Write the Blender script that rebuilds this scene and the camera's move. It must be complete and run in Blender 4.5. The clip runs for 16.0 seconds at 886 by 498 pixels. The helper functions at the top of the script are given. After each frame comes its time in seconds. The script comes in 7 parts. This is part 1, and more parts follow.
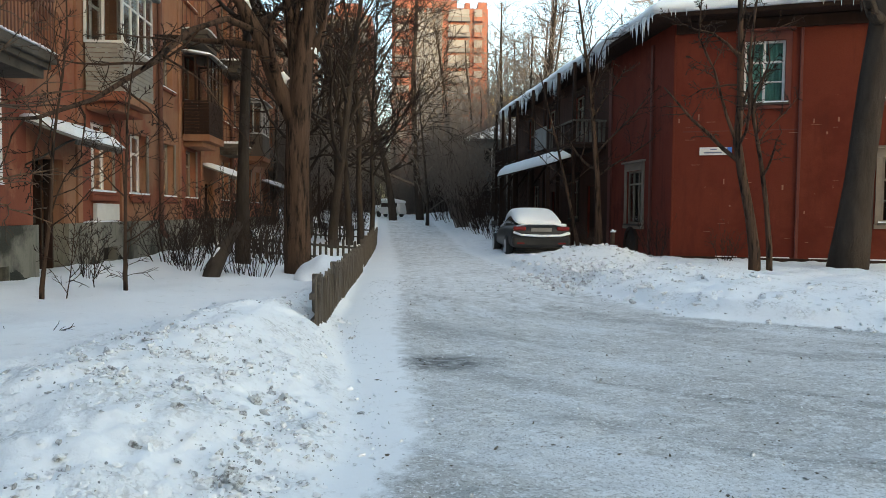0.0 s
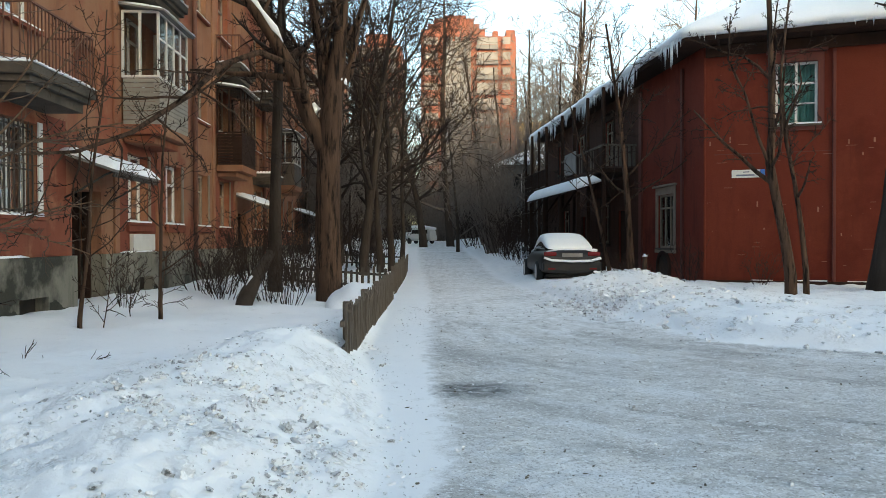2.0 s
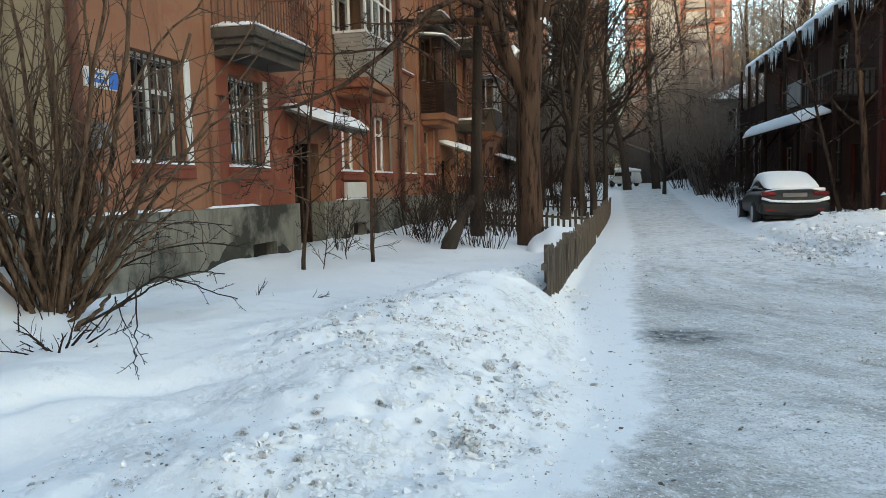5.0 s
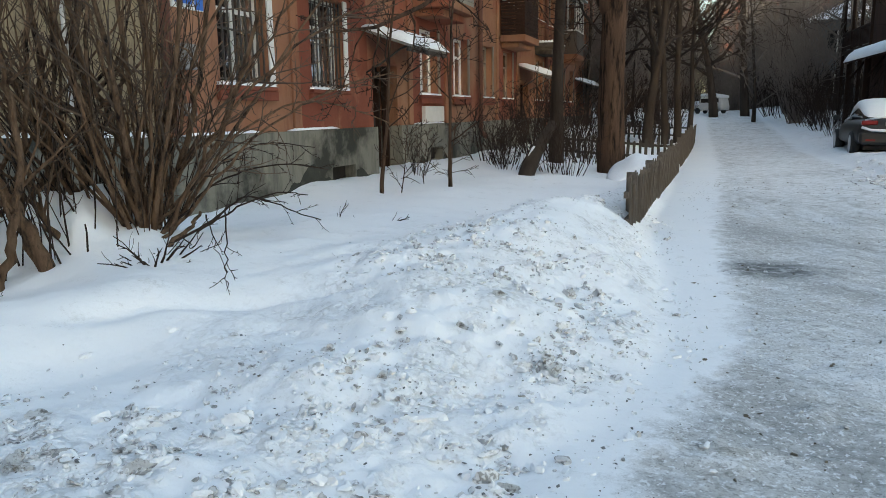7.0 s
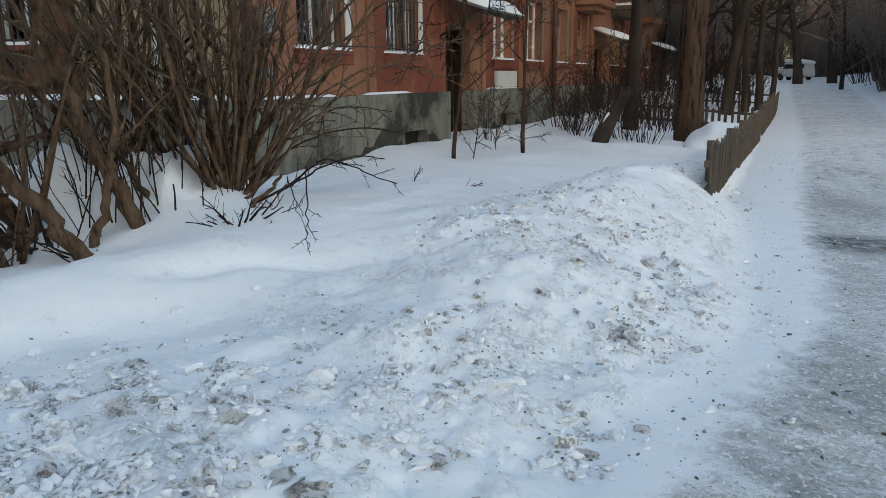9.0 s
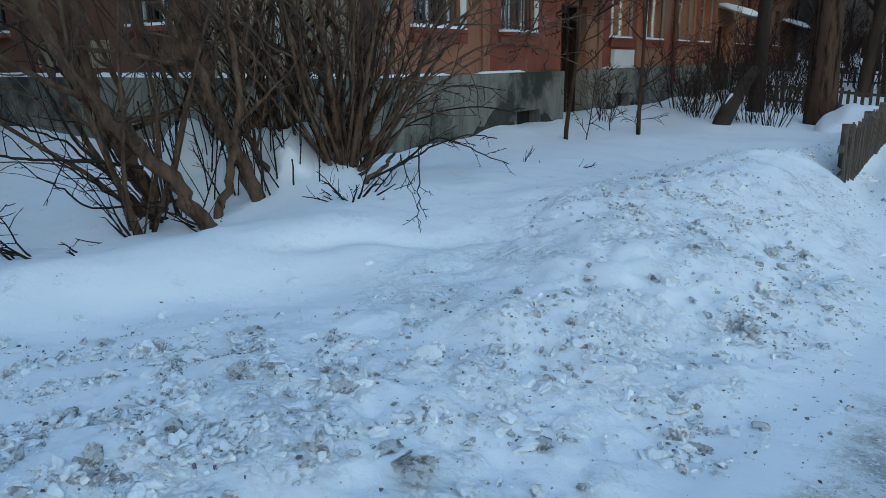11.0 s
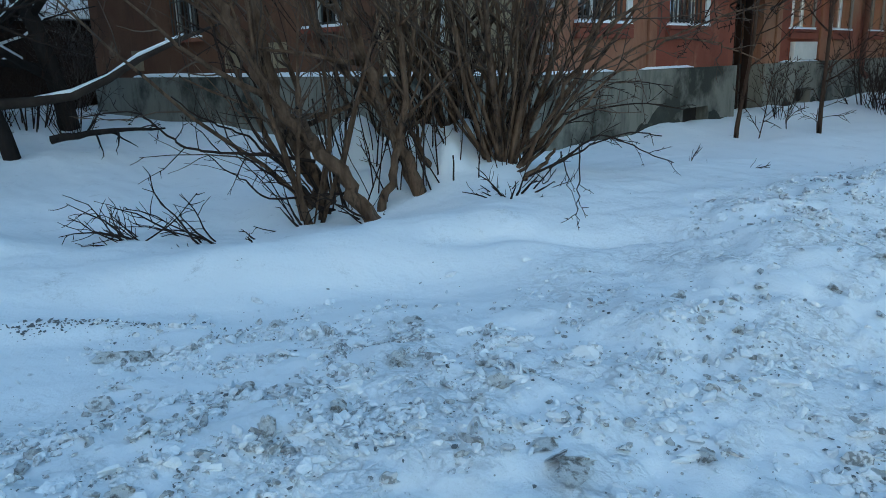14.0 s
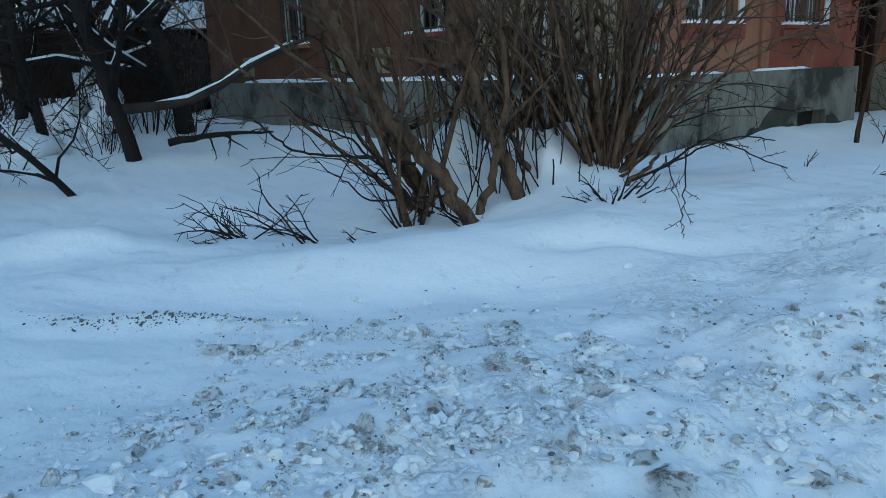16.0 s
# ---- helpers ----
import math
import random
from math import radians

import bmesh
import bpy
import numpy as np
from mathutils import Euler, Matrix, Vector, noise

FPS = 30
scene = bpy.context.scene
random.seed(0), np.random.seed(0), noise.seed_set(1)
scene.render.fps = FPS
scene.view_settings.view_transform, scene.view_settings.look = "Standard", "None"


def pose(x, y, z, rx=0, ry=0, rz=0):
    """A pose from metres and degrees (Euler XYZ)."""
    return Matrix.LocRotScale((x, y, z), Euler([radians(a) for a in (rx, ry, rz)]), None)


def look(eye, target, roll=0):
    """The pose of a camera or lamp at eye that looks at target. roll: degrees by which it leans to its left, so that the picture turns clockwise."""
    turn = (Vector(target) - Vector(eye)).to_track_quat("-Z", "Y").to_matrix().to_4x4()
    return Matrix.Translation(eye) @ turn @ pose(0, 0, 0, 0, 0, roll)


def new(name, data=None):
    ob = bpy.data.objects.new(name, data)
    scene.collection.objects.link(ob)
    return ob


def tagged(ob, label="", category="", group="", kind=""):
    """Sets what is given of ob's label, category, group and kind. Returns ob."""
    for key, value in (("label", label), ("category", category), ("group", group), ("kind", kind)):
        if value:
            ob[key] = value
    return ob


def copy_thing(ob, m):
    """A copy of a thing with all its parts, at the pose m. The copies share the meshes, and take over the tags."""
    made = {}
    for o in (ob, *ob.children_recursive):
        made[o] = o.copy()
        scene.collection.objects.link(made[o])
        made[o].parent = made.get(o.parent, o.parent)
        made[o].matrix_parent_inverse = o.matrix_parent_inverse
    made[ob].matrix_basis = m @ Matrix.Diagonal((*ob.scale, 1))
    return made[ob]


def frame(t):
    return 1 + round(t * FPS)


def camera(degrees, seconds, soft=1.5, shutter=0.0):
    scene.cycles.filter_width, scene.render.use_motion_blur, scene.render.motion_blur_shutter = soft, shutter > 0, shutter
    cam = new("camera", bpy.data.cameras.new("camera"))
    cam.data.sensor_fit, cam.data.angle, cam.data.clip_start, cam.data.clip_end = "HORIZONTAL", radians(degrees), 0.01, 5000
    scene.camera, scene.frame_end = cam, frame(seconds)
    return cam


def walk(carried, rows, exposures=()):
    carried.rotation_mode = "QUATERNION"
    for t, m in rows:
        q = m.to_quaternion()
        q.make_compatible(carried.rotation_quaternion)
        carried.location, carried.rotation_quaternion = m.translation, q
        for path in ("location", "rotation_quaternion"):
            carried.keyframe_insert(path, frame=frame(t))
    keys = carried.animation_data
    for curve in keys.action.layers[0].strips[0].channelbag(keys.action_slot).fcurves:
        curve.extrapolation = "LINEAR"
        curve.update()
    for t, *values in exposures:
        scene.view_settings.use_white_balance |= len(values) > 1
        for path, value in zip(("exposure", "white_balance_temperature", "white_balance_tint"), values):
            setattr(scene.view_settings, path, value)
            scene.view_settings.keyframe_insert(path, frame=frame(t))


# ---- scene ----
cam = camera(61.47, 16.0, soft=0.85)
PATH = [
    (0.0, pose(0.001, 0.000, 1.470, 87.21, -0.51, -1.62)),
    (0.5, pose(0.000, -0.010, 1.473, 87.80, -0.48, -1.43)),
    (1.0, pose(0.003, -0.019, 1.476, 88.35, -0.33, -0.95)),
    (1.5, pose(0.009, -0.024, 1.478, 88.81, -0.13, -0.22)),
    (2.0, pose(0.017, -0.018, 1.477, 89.22, 0.15, 0.73)),
    (2.5, pose(0.023, -0.009, 1.474, 89.51, 0.47, 2.02)),
    (3.0, pose(0.029, 0.007, 1.471, 89.34, 0.74, 4.48)),
    (3.5, pose(0.035, 0.028, 1.466, 88.68, 1.03, 8.21)),
    (4.0, pose(0.035, 0.040, 1.459, 87.61, 1.34, 11.67)),
    (4.5, pose(0.028, 0.036, 1.456, 86.49, 1.46, 14.08)),
    (7.0, pose(-0.049, 0.042, 1.436, 79.67, 0.90, 21.82)),
    (7.5, pose(-0.069, 0.039, 1.434, 78.71, 0.79, 22.68)),
    (8.0, pose(-0.085, 0.033, 1.433, 77.97, 0.75, 23.61)),
    (8.5, pose(-0.102, 0.016, 1.434, 77.48, 0.75, 25.15)),
    (9.0, pose(-0.113, -0.003, 1.433, 77.15, 0.59, 27.00)),
    (11.5, pose(-0.149, 0.000, 1.424, 75.46, 0.83, 37.79)),
    (12.0, pose(-0.152, -0.002, 1.425, 75.30, 1.12, 40.26)),
    (12.5, pose(-0.150, -0.005, 1.423, 75.35, 1.27, 42.27)),
    (13.0, pose(-0.153, -0.012, 1.422, 75.52, 1.38, 44.09)),
    (13.5, pose(-0.159, -0.018, 1.422, 75.66, 1.36, 45.68)),
    (14.0, pose(-0.164, -0.024, 1.421, 75.75, 1.40, 47.19)),
    (14.5, pose(-0.168, -0.026, 1.421, 75.82, 1.45, 48.80)),
    (15.0, pose(-0.172, -0.028, 1.418, 76.00, 1.55, 50.47)),
    (15.5, pose(-0.177, -0.030, 1.419, 76.12, 1.65, 52.28)),
    (16.0, pose(-0.179, -0.032, 1.417, 76.27, 1.95, 54.62)),
]
EXPOSURES = [(0.0, 2.1, 7550, 2), (4.5, 2.2, 7400, 1), (9.0, 1.88, 7300, 5), (11.5, 1.6, 5550, -5), (16.0, 1.58, 5450, -8)]
walk(cam, PATH, EXPOSURES)

# ---- world and sun ----
SUN_EL, SUN_YAW = radians(11.0), radians(152.0)   # the sun stands low behind the camera
world = bpy.data.worlds.new("winter_sky")
scene.world = world
world.use_nodes = True
wn = world.node_tree.nodes
sky = wn.new("ShaderNodeTexSky")
sky.sky_type, sky.sun_disc = "NISHITA", False
sky.sun_elevation, sky.sun_rotation = SUN_EL, SUN_YAW
sky.dust_density, sky.air_density, sky.ozone_density = 2.0, 0.9, 1.0
wn["Background"].inputs["Strength"].default_value = 0.15
world.node_tree.links.new(sky.outputs[0], wn["Background"].inputs["Color"])
sun_data = bpy.data.lights.new("sun", "SUN")
sun_data.energy, sun_data.angle, sun_data.color = 1.0, radians(2.0), (1.0, 0.80, 0.62)
sun = new("sun", sun_data)
sun_from = Vector((math.sin(SUN_YAW) * math.cos(SUN_EL), math.cos(SUN_YAW) * math.cos(SUN_EL), math.sin(SUN_EL)))
sun.matrix_world = look(sun_from * 200, (0, 0, 0))


# ---- small helpers ----
def part(name, bm, material, parent=None, label=""):
    """Links a bmesh (or a ready mesh) as one object under its thing."""
    if isinstance(bm, bmesh.types.BMesh):
        me = bpy.data.meshes.new(name)
        bm.normal_update()
        bm.to_mesh(me)
        bm.free()
    else:
        me = bm
    for m in (material if isinstance(material, (list, tuple)) else [material]):
        if m is not None and m.name not in me.materials:
            me.materials.append(m)
    ob = new(name, me)
    if parent is not None:
        ob.parent = parent
    if label:
        ob["label"] = label
    return ob


def thing(name, m, label, category, group="", kind=""):
    ob = new(name)
    ob.empty_display_size = 0.2
    ob.matrix_world = m
    return tagged(ob, label, category, group, kind)


def box(bm, x0, x1, y0, y1, z0, z1, bevel=0.0, m=None):
    """A box between two corners, with its edges bevelled; m turns it."""
    r = bmesh.ops.create_cube(bm, size=1.0)
    vs = r["verts"]
    for v in vs:
        v.co = Vector(((v.co.x + 0.5) * (x1 - x0) + x0, (v.co.y + 0.5) * (y1 - y0) + y0, (v.co.z + 0.5) * (z1 - z0) + z0))
        if m is not None:
            v.co = m @ v.co
    if bevel:
        es = list({e for v in vs for e in v.link_edges})
        bmesh.ops.bevel(bm, geom=es, offset=bevel, segments=1, affect="EDGES", clamp_overlap=True)
    return bm


def boxed(*a, **k):
    return box(bmesh.new(), *a, **k)


def mesh_of(name, verts, faces, smooth=False):
    me = bpy.data.meshes.new(name)
    me.from_pydata([tuple(v) for v in verts], [], faces)
    if smooth:
        me.polygons.foreach_set("use_smooth", np.ones(len(me.polygons), bool))
    me.update()
    return me


def tubes(name, strands, sides=6):
    """One mesh of tapered tubes; a strand is (points, radii)."""
    V, F = [], []
    for pts, rad in strands:
        pts = np.asarray(pts, float)
        tan = np.gradient(pts, axis=0)
        tan /= np.linalg.norm(tan, axis=1)[:, None] + 1e-9
        ref = np.array((1.0, 0, 0)) if abs(tan[0][2]) > 0.7 else np.array((0, 0, 1.0))
        a = np.cross(tan, ref)
        a /= np.linalg.norm(a, axis=1)[:, None] + 1e-9
        b = np.cross(tan, a)
        n0 = len(V)
        ang = np.arange(sides) * 2 * np.pi / sides
        ring = np.cos(ang)[None, :, None] * a[:, None] + np.sin(ang)[None, :, None] * b[:, None]
        if sides > 8:                               # stout stems are furrowed and uneven
            k = np.arange(len(pts))[:, None]
            ring = ring * (1 + 0.07 * np.sin(ang[None, :] * 3 + k * 0.9 + n0) + 0.05 * np.sin(ang[None, :] * 2 - k * 1.7))[:, :, None]
        V.extend((pts[:, None] + ring * np.asarray(rad, float)[:, None, None]).reshape(-1, 3).tolist())
        for i in range(len(pts) - 1):
            for k in range(sides):
                p, q = n0 + i * sides + k, n0 + i * sides + (k + 1) % sides
                F.append((p, q, q + sides, p + sides))
        if sides > 3:
            F.append(tuple(n0 + k for k in range(sides))[::-1])
            F.append(tuple(n0 + (len(pts) - 1) * sides + k for k in range(sides)))
    return mesh_of(name, V, F, True)


# ---- materials ----
def mat(name, a, b, scale=4.0, rough=0.85, fine=40.0, bump=0.3, c=None, c_scale=1.2, c_at=0.6, metal=0.0, stretch=(1, 1, 1), bump_at=0.02, spec=0.5, world_space=False, streak=None, fleck=None):
    """A surface with two colours mixed by broad and fine noise, stains of a third colour and a fine relief."""
    m = bpy.data.materials.new(name)
    m.use_nodes = True
    nt = m.node_tree
    n, l = nt.nodes, nt.links
    bsdf = n["Principled BSDF"]
    bsdf.inputs["Roughness"].default_value, bsdf.inputs["Metallic"].default_value = rough, metal
    bsdf.inputs["Specular IOR Level"].default_value = spec
    if world_space:
        src = n.new("ShaderNodeNewGeometry").outputs["Position"]
    else:
        src = n.new("ShaderNodeTexCoord").outputs["Object"]
    mp = n.new("ShaderNodeMapping")
    mp.inputs["Scale"].default_value = stretch
    l.new(src, mp.inputs["Vector"])

    def noise_at(s, detail=6.0, rgh=0.6):
        t = n.new("ShaderNodeTexNoise")
        t.inputs["Scale"].default_value, t.inputs["Detail"].default_value, t.inputs["Roughness"].default_value = s, detail, rgh
        l.new(mp.outputs[0], t.inputs["Vector"])
        return t.outputs["Fac"]

    def ramp(v, lo, hi):
        r = n.new("ShaderNodeMapRange")
        r.inputs["From Min"].default_value, r.inputs["From Max"].default_value = lo, hi
        l.new(v, r.inputs["Value"])
        return r.outputs[0]

    def mix(f, x, y):
        q = n.new("ShaderNodeMix")
        q.data_type = "RGBA"
        l.new(f, q.inputs["Factor"])
        for k, v in (("A", x), ("B", y)):
            sock = [s for s in q.inputs if s.name == k and s.type == "RGBA"][0]
            if isinstance(v, tuple):
                sock.default_value = (*v, 1)
            else:
                l.new(v, sock)
        return [s for s in q.outputs if s.type == "RGBA"][0]

    col = mix(ramp(noise_at(scale), 0.3, 0.7), a, b)
    fine_n = noise_at(fine, 8.0, 0.7)
    dark = tuple(v * 0.72 for v in b)
    col = mix(ramp(fine_n, 0.52, 0.85), col, dark)
    if c:
        col = mix(ramp(noise_at(c_scale, 8.0, 0.65), c_at, c_at + 0.12), col, c)
    if streak:                                      # run-down stains, longer than wide
        ms = n.new("ShaderNodeMapping")
        ms.inputs["Scale"].default_value = (1, 1, 0.16)
        l.new(src, ms.inputs["Vector"])
        ts = n.new("ShaderNodeTexNoise")
        ts.inputs["Scale"].default_value, ts.inputs["Detail"].default_value, ts.inputs["Roughness"].default_value = 2.4, 10.0, 0.75
        l.new(ms.outputs[0], ts.inputs["Vector"])
        half = n.new("ShaderNodeMath")
        half.operation = "MULTIPLY"
        half.inputs[1].default_value = 0.75
        l.new(ramp(ts.outputs["Fac"], 0.52, 0.68), half.inputs[0])
        col = mix(half.outputs[0], col, streak)
    if fleck:                                       # chips where the plaster shows
        col = mix(ramp(noise_at(3.4, 10.0, 0.75), 0.665, 0.685), col, fleck)
    l.new(col, bsdf.inputs["Base Color"])
    if bump:
        bp = n.new("ShaderNodeBump")
        bp.inputs["Strength"].default_value, bp.inputs["Distance"].default_value = bump, bump_at
        l.new(fine_n, bp.inputs["Height"])
        l.new(bp.outputs[0], bsdf.inputs["Normal"])
    return m


def clod_mat(name):
    """Crumbs of ploughed snow: most are clean, some grey as if shaded, a few brown with grit."""
    m = bpy.data.materials.new(name)
    m.use_nodes = True
    n, l = m.node_tree.nodes, m.node_tree.links
    b = n["Principled BSDF"]
    geo = n.new("ShaderNodeNewGeometry")
    ramp = n.new("ShaderNodeValToRGB")
    l.new(geo.outputs["Random Per Island"], ramp.inputs["Fac"])
    r = ramp.color_ramp
    r.elements[0].position, r.elements[0].color = 0.0, (0.84, 0.85, 0.87, 1)
    r.elements[1].position, r.elements[1].color = 1.0, (0.46, 0.455, 0.45, 1)
    for at, c in ((0.60, (0.80, 0.81, 0.83)), (0.82, (0.72, 0.725, 0.735)), (0.93, (0.60, 0.60, 0.605))):
        r.elements.new(at).color = (*c, 1)
    t = n.new("ShaderNodeTexNoise")
    t.inputs["Scale"].default_value, t.inputs["Detail"].default_value = 42.0, 8.0
    l.new(geo.outputs["Position"], t.inputs["Vector"])
    stain = n.new("ShaderNodeMapRange")                # dark patches on the dirtier lumps: dirt, and painted shade of their sides
    stain.inputs["From Min"].default_value, stain.inputs["From Max"].default_value, stain.inputs["To Max"].default_value = 0.48, 0.58, 0.9
    l.new(t.outputs["Fac"], stain.inputs["Value"])
    share = n.new("ShaderNodeMapRange")
    share.inputs["From Min"].default_value, share.inputs["From Max"].default_value = 0.35, 0.85
    l.new(geo.outputs["Random Per Island"], share.inputs["Value"])
    both = n.new("ShaderNodeMath")
    both.operation = "MULTIPLY"
    l.new(stain.outputs[0], both.inputs[0])
    l.new(share.outputs[0], both.inputs[1])
    q = n.new("ShaderNodeMix")
    q.data_type = "RGBA"
    l.new(both.outputs[0], q.inputs["Factor"])
    cs = [s for s in q.inputs if s.type == "RGBA"]
    l.new(ramp.outputs["Color"], cs[0])
    cs[1].default_value = (0.25, 0.245, 0.24, 1)
    l.new([s for s in q.outputs if s.type == "RGBA"][0], b.inputs["Base Color"])
    b.inputs["Roughness"].default_value = 0.85
    bp = n.new("ShaderNodeBump")
    bp.inputs["Strength"].default_value, bp.inputs["Distance"].default_value = 0.6, 0.02
    l.new(t.outputs["Fac"], bp.inputs["Height"])
    l.new(bp.outputs[0], b.inputs["Normal"])
    return m


def glass_mat(name, tint, rough=0.05):
    m = bpy.data.materials.new(name)
    m.use_nodes = True
    n, l = m.node_tree.nodes, m.node_tree.links
    out, b = n["Material Output"], n["Principled BSDF"]
    b.inputs["Base Color"].default_value = (*tint, 1)
    b.inputs["Roughness"].default_value = rough
    b.inputs["Transmission Weight"].default_value = 1.0
    b.inputs["Specular IOR Level"].default_value = 0.3
    b.inputs["IOR"].default_value = 1.45
    return m


SNOW = mat("snow", (0.80, 0.83, 0.88), (0.85, 0.87, 0.90), 0.8, 0.75, 30, 0.35, bump_at=0.03)
SNOW_CLOD = clod_mat("crumbled_snow")
STUCCO = mat("orange_stucco", (0.245, 0.108, 0.064), (0.285, 0.155, 0.098), 0.7, 0.92, 18, 0.4, fleck=(0.42, 0.36, 0.30), streak=(0.16, 0.075, 0.05), c=(0.23, 0.075, 0.048), c_scale=0.45, c_at=0.50, spec=0.12)
STUCCO_RED = mat("red_stucco", (0.175, 0.052, 0.035), (0.22, 0.078, 0.052), 0.9, 0.92, 18, 0.4, streak=(0.12, 0.045, 0.032), c=(0.31, 0.15, 0.09), c_scale=0.8, c_at=0.56, spec=0.12)
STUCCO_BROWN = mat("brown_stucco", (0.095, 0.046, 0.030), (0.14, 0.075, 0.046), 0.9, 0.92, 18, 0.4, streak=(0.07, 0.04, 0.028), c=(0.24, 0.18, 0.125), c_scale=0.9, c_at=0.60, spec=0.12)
TAN = mat("tan_plaster", (0.30, 0.24, 0.155), (0.23, 0.18, 0.12), 1.0, 0.92, 20, 0.3, streak=(0.14, 0.10, 0.065), c=(0.26, 0.18, 0.11), c_scale=0.8, c_at=0.58, spec=0.12)
PLINTH = mat("plinth_concrete", (0.165, 0.158, 0.135), (0.225, 0.212, 0.18), 0.8, 0.93, 22, 0.5, streak=(0.06, 0.06, 0.05), c=(0.045, 0.045, 0.038), c_scale=0.6, c_at=0.50, spec=0.12)
RED_PAINT = mat("red_plaster", (0.112, 0.0215, 0.0138), (0.135, 0.031, 0.0185), 0.5, 0.88, 22, 0.5, fleck=(0.36, 0.22, 0.17), streak=(0.085, 0.018, 0.0125), c=(0.098, 0.0185, 0.012), c_scale=0.45, c_at=0.50, spec=0.12)
WOOD_DARK = mat("dark_wood", (0.022, 0.013, 0.010), (0.04, 0.021, 0.015), 2.5, 0.85, 30, 0.4, stretch=(1, 1, 0.2), spec=0.12)
WOOD_GREY = mat("weathered_wood", (0.085, 0.070, 0.058), (0.15, 0.127, 0.108), 5.0, 0.9, 45, 0.6, c=(0.06, 0.05, 0.042), c_scale=3.0, c_at=0.58, stretch=(1, 1, 0.15), spec=0.12)
WOOD_OLD = mat("blackened_wood", (0.04, 0.034, 0.029), (0.075, 0.064, 0.054), 5.0, 0.9, 45, 0.6, stretch=(1, 1, 0.15), spec=0.12)
WOOD_TAN = mat("old_painted_wood", (0.17, 0.13, 0.10), (0.23, 0.185, 0.145), 3.0, 0.85, 40, 0.4, c=(0.20, 0.13, 0.09), c_scale=2.0, c_at=0.6)
WHITE = mat("white_frame", (0.55, 0.54, 0.52), (0.63, 0.62, 0.60), 4.0, 0.6, 40, 0.1)
IRON = mat("dark_iron", (0.03, 0.027, 0.025), (0.05, 0.042, 0.036), 6.0, 0.6, 60, 0.2)
RUST = mat("rusty_pipe", (0.15, 0.058, 0.036), (0.10, 0.042, 0.03), 3.0, 0.8, 40, 0.3)
CONCRETE = mat("balcony_concrete", (0.060, 0.051, 0.044), (0.105, 0.091, 0.078), 2.0, 0.93, 25, 0.6, c=(0.035, 0.03, 0.026), c_scale=1.4, c_at=0.55, spec=0.12)
SLATE = mat("roof_sheet", (0.16, 0.15, 0.145), (0.22, 0.21, 0.20), 3.0, 0.8, 30, 0.3)
BARK = mat("bark_brown", (0.052, 0.032, 0.023), (0.098, 0.061, 0.043), 5.0, 0.95, 13, 1.0, c=(0.014, 0.010, 0.008), c_scale=9.0, c_at=0.49, stretch=(1, 1, 0.14), bump_at=0.05, spec=0.12)
BARK_DARK = mat("bark_dark", (0.032, 0.025, 0.021), (0.062, 0.049, 0.041), 4.0, 0.95, 20, 0.9, stretch=(1, 1, 0.25), bump_at=0.05, spec=0.12)
BARK_BLACK = mat("bark_black", (0.017, 0.014, 0.013), (0.034, 0.028, 0.025), 5.0, 0.95, 20, 1.0, stretch=(1, 1, 0.3), bump_at=0.05, spec=0.12)
BARK_BUSH = mat("bark_willow", (0.078, 0.045, 0.028), (0.225, 0.146, 0.096), 15.0, 0.92, 42, 1.0, c=(0.026, 0.019, 0.015), c_scale=11.0, c_at=0.53, stretch=(1, 1, 0.35), bump_at=0.04, spec=0.12, fleck=(0.24, 0.17, 0.12))
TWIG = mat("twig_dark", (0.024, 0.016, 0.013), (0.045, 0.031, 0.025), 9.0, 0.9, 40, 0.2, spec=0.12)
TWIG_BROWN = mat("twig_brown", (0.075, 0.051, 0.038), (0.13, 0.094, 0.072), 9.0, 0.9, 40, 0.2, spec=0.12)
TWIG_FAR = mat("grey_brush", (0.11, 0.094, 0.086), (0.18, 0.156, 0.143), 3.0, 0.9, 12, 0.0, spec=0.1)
# dark brown that stands in for the deep shade behind the galleries
GALLERY_SHADE = mat("gallery_shade_brown", (0.045, 0.022, 0.016), (0.075, 0.034, 0.024), 2.5, 0.88, 26, 0.4, stretch=(1, 1, 0.2), spec=0.12)
GLASS = glass_mat("window_glass", (0.75, 0.80, 0.80))
# near-black colour that stands in for the shade inside openings
INSIDE_SHADE = mat("inside_shade", (0.02, 0.018, 0.016), (0.035, 0.03, 0.027), 2.0, 0.9, 20, 0.0, spec=0.12)
CURTAIN = mat("curtain_cloth", (0.50, 0.50, 0.47), (0.60, 0.60, 0.57), 5.0, 0.95, 40, 0.2)
BRICK_TOWER = mat("tower_brick", (0.165, 0.062, 0.046), (0.20, 0.08, 0.06), 0.15, 0.9, 2.0, 0.1)
CREAM = mat("tower_cream", (0.10, 0.103, 0.112), (0.135, 0.138, 0.148), 0.2, 0.9, 2.0, 0.1)

# ---- ground ----
def smooth(a, b, v):
    t = np.clip((v - a) / (b - a), 0, 1)
    return t * t * (3 - 2 * t)


def fnoise(x, y, s, seed=0.0):
    f = np.frompyfunc(lambda p, q: noise.fractal(Vector((p * s + seed, q * s - seed, seed * 0.37)), 1.0, 2.0, 4), 2, 1)
    return f(x, y).astype(float)


def cells(x, y, s):
    """Crumbly lumps: the distance to the nearest of many scattered points, turned over."""
    f = np.frompyfunc(lambda p, q: 1 - noise.voronoi(Vector((p * s, q * s, 0.5)))[0][0], 2, 1)
    return np.clip(f(x, y).astype(float), 0, 1)


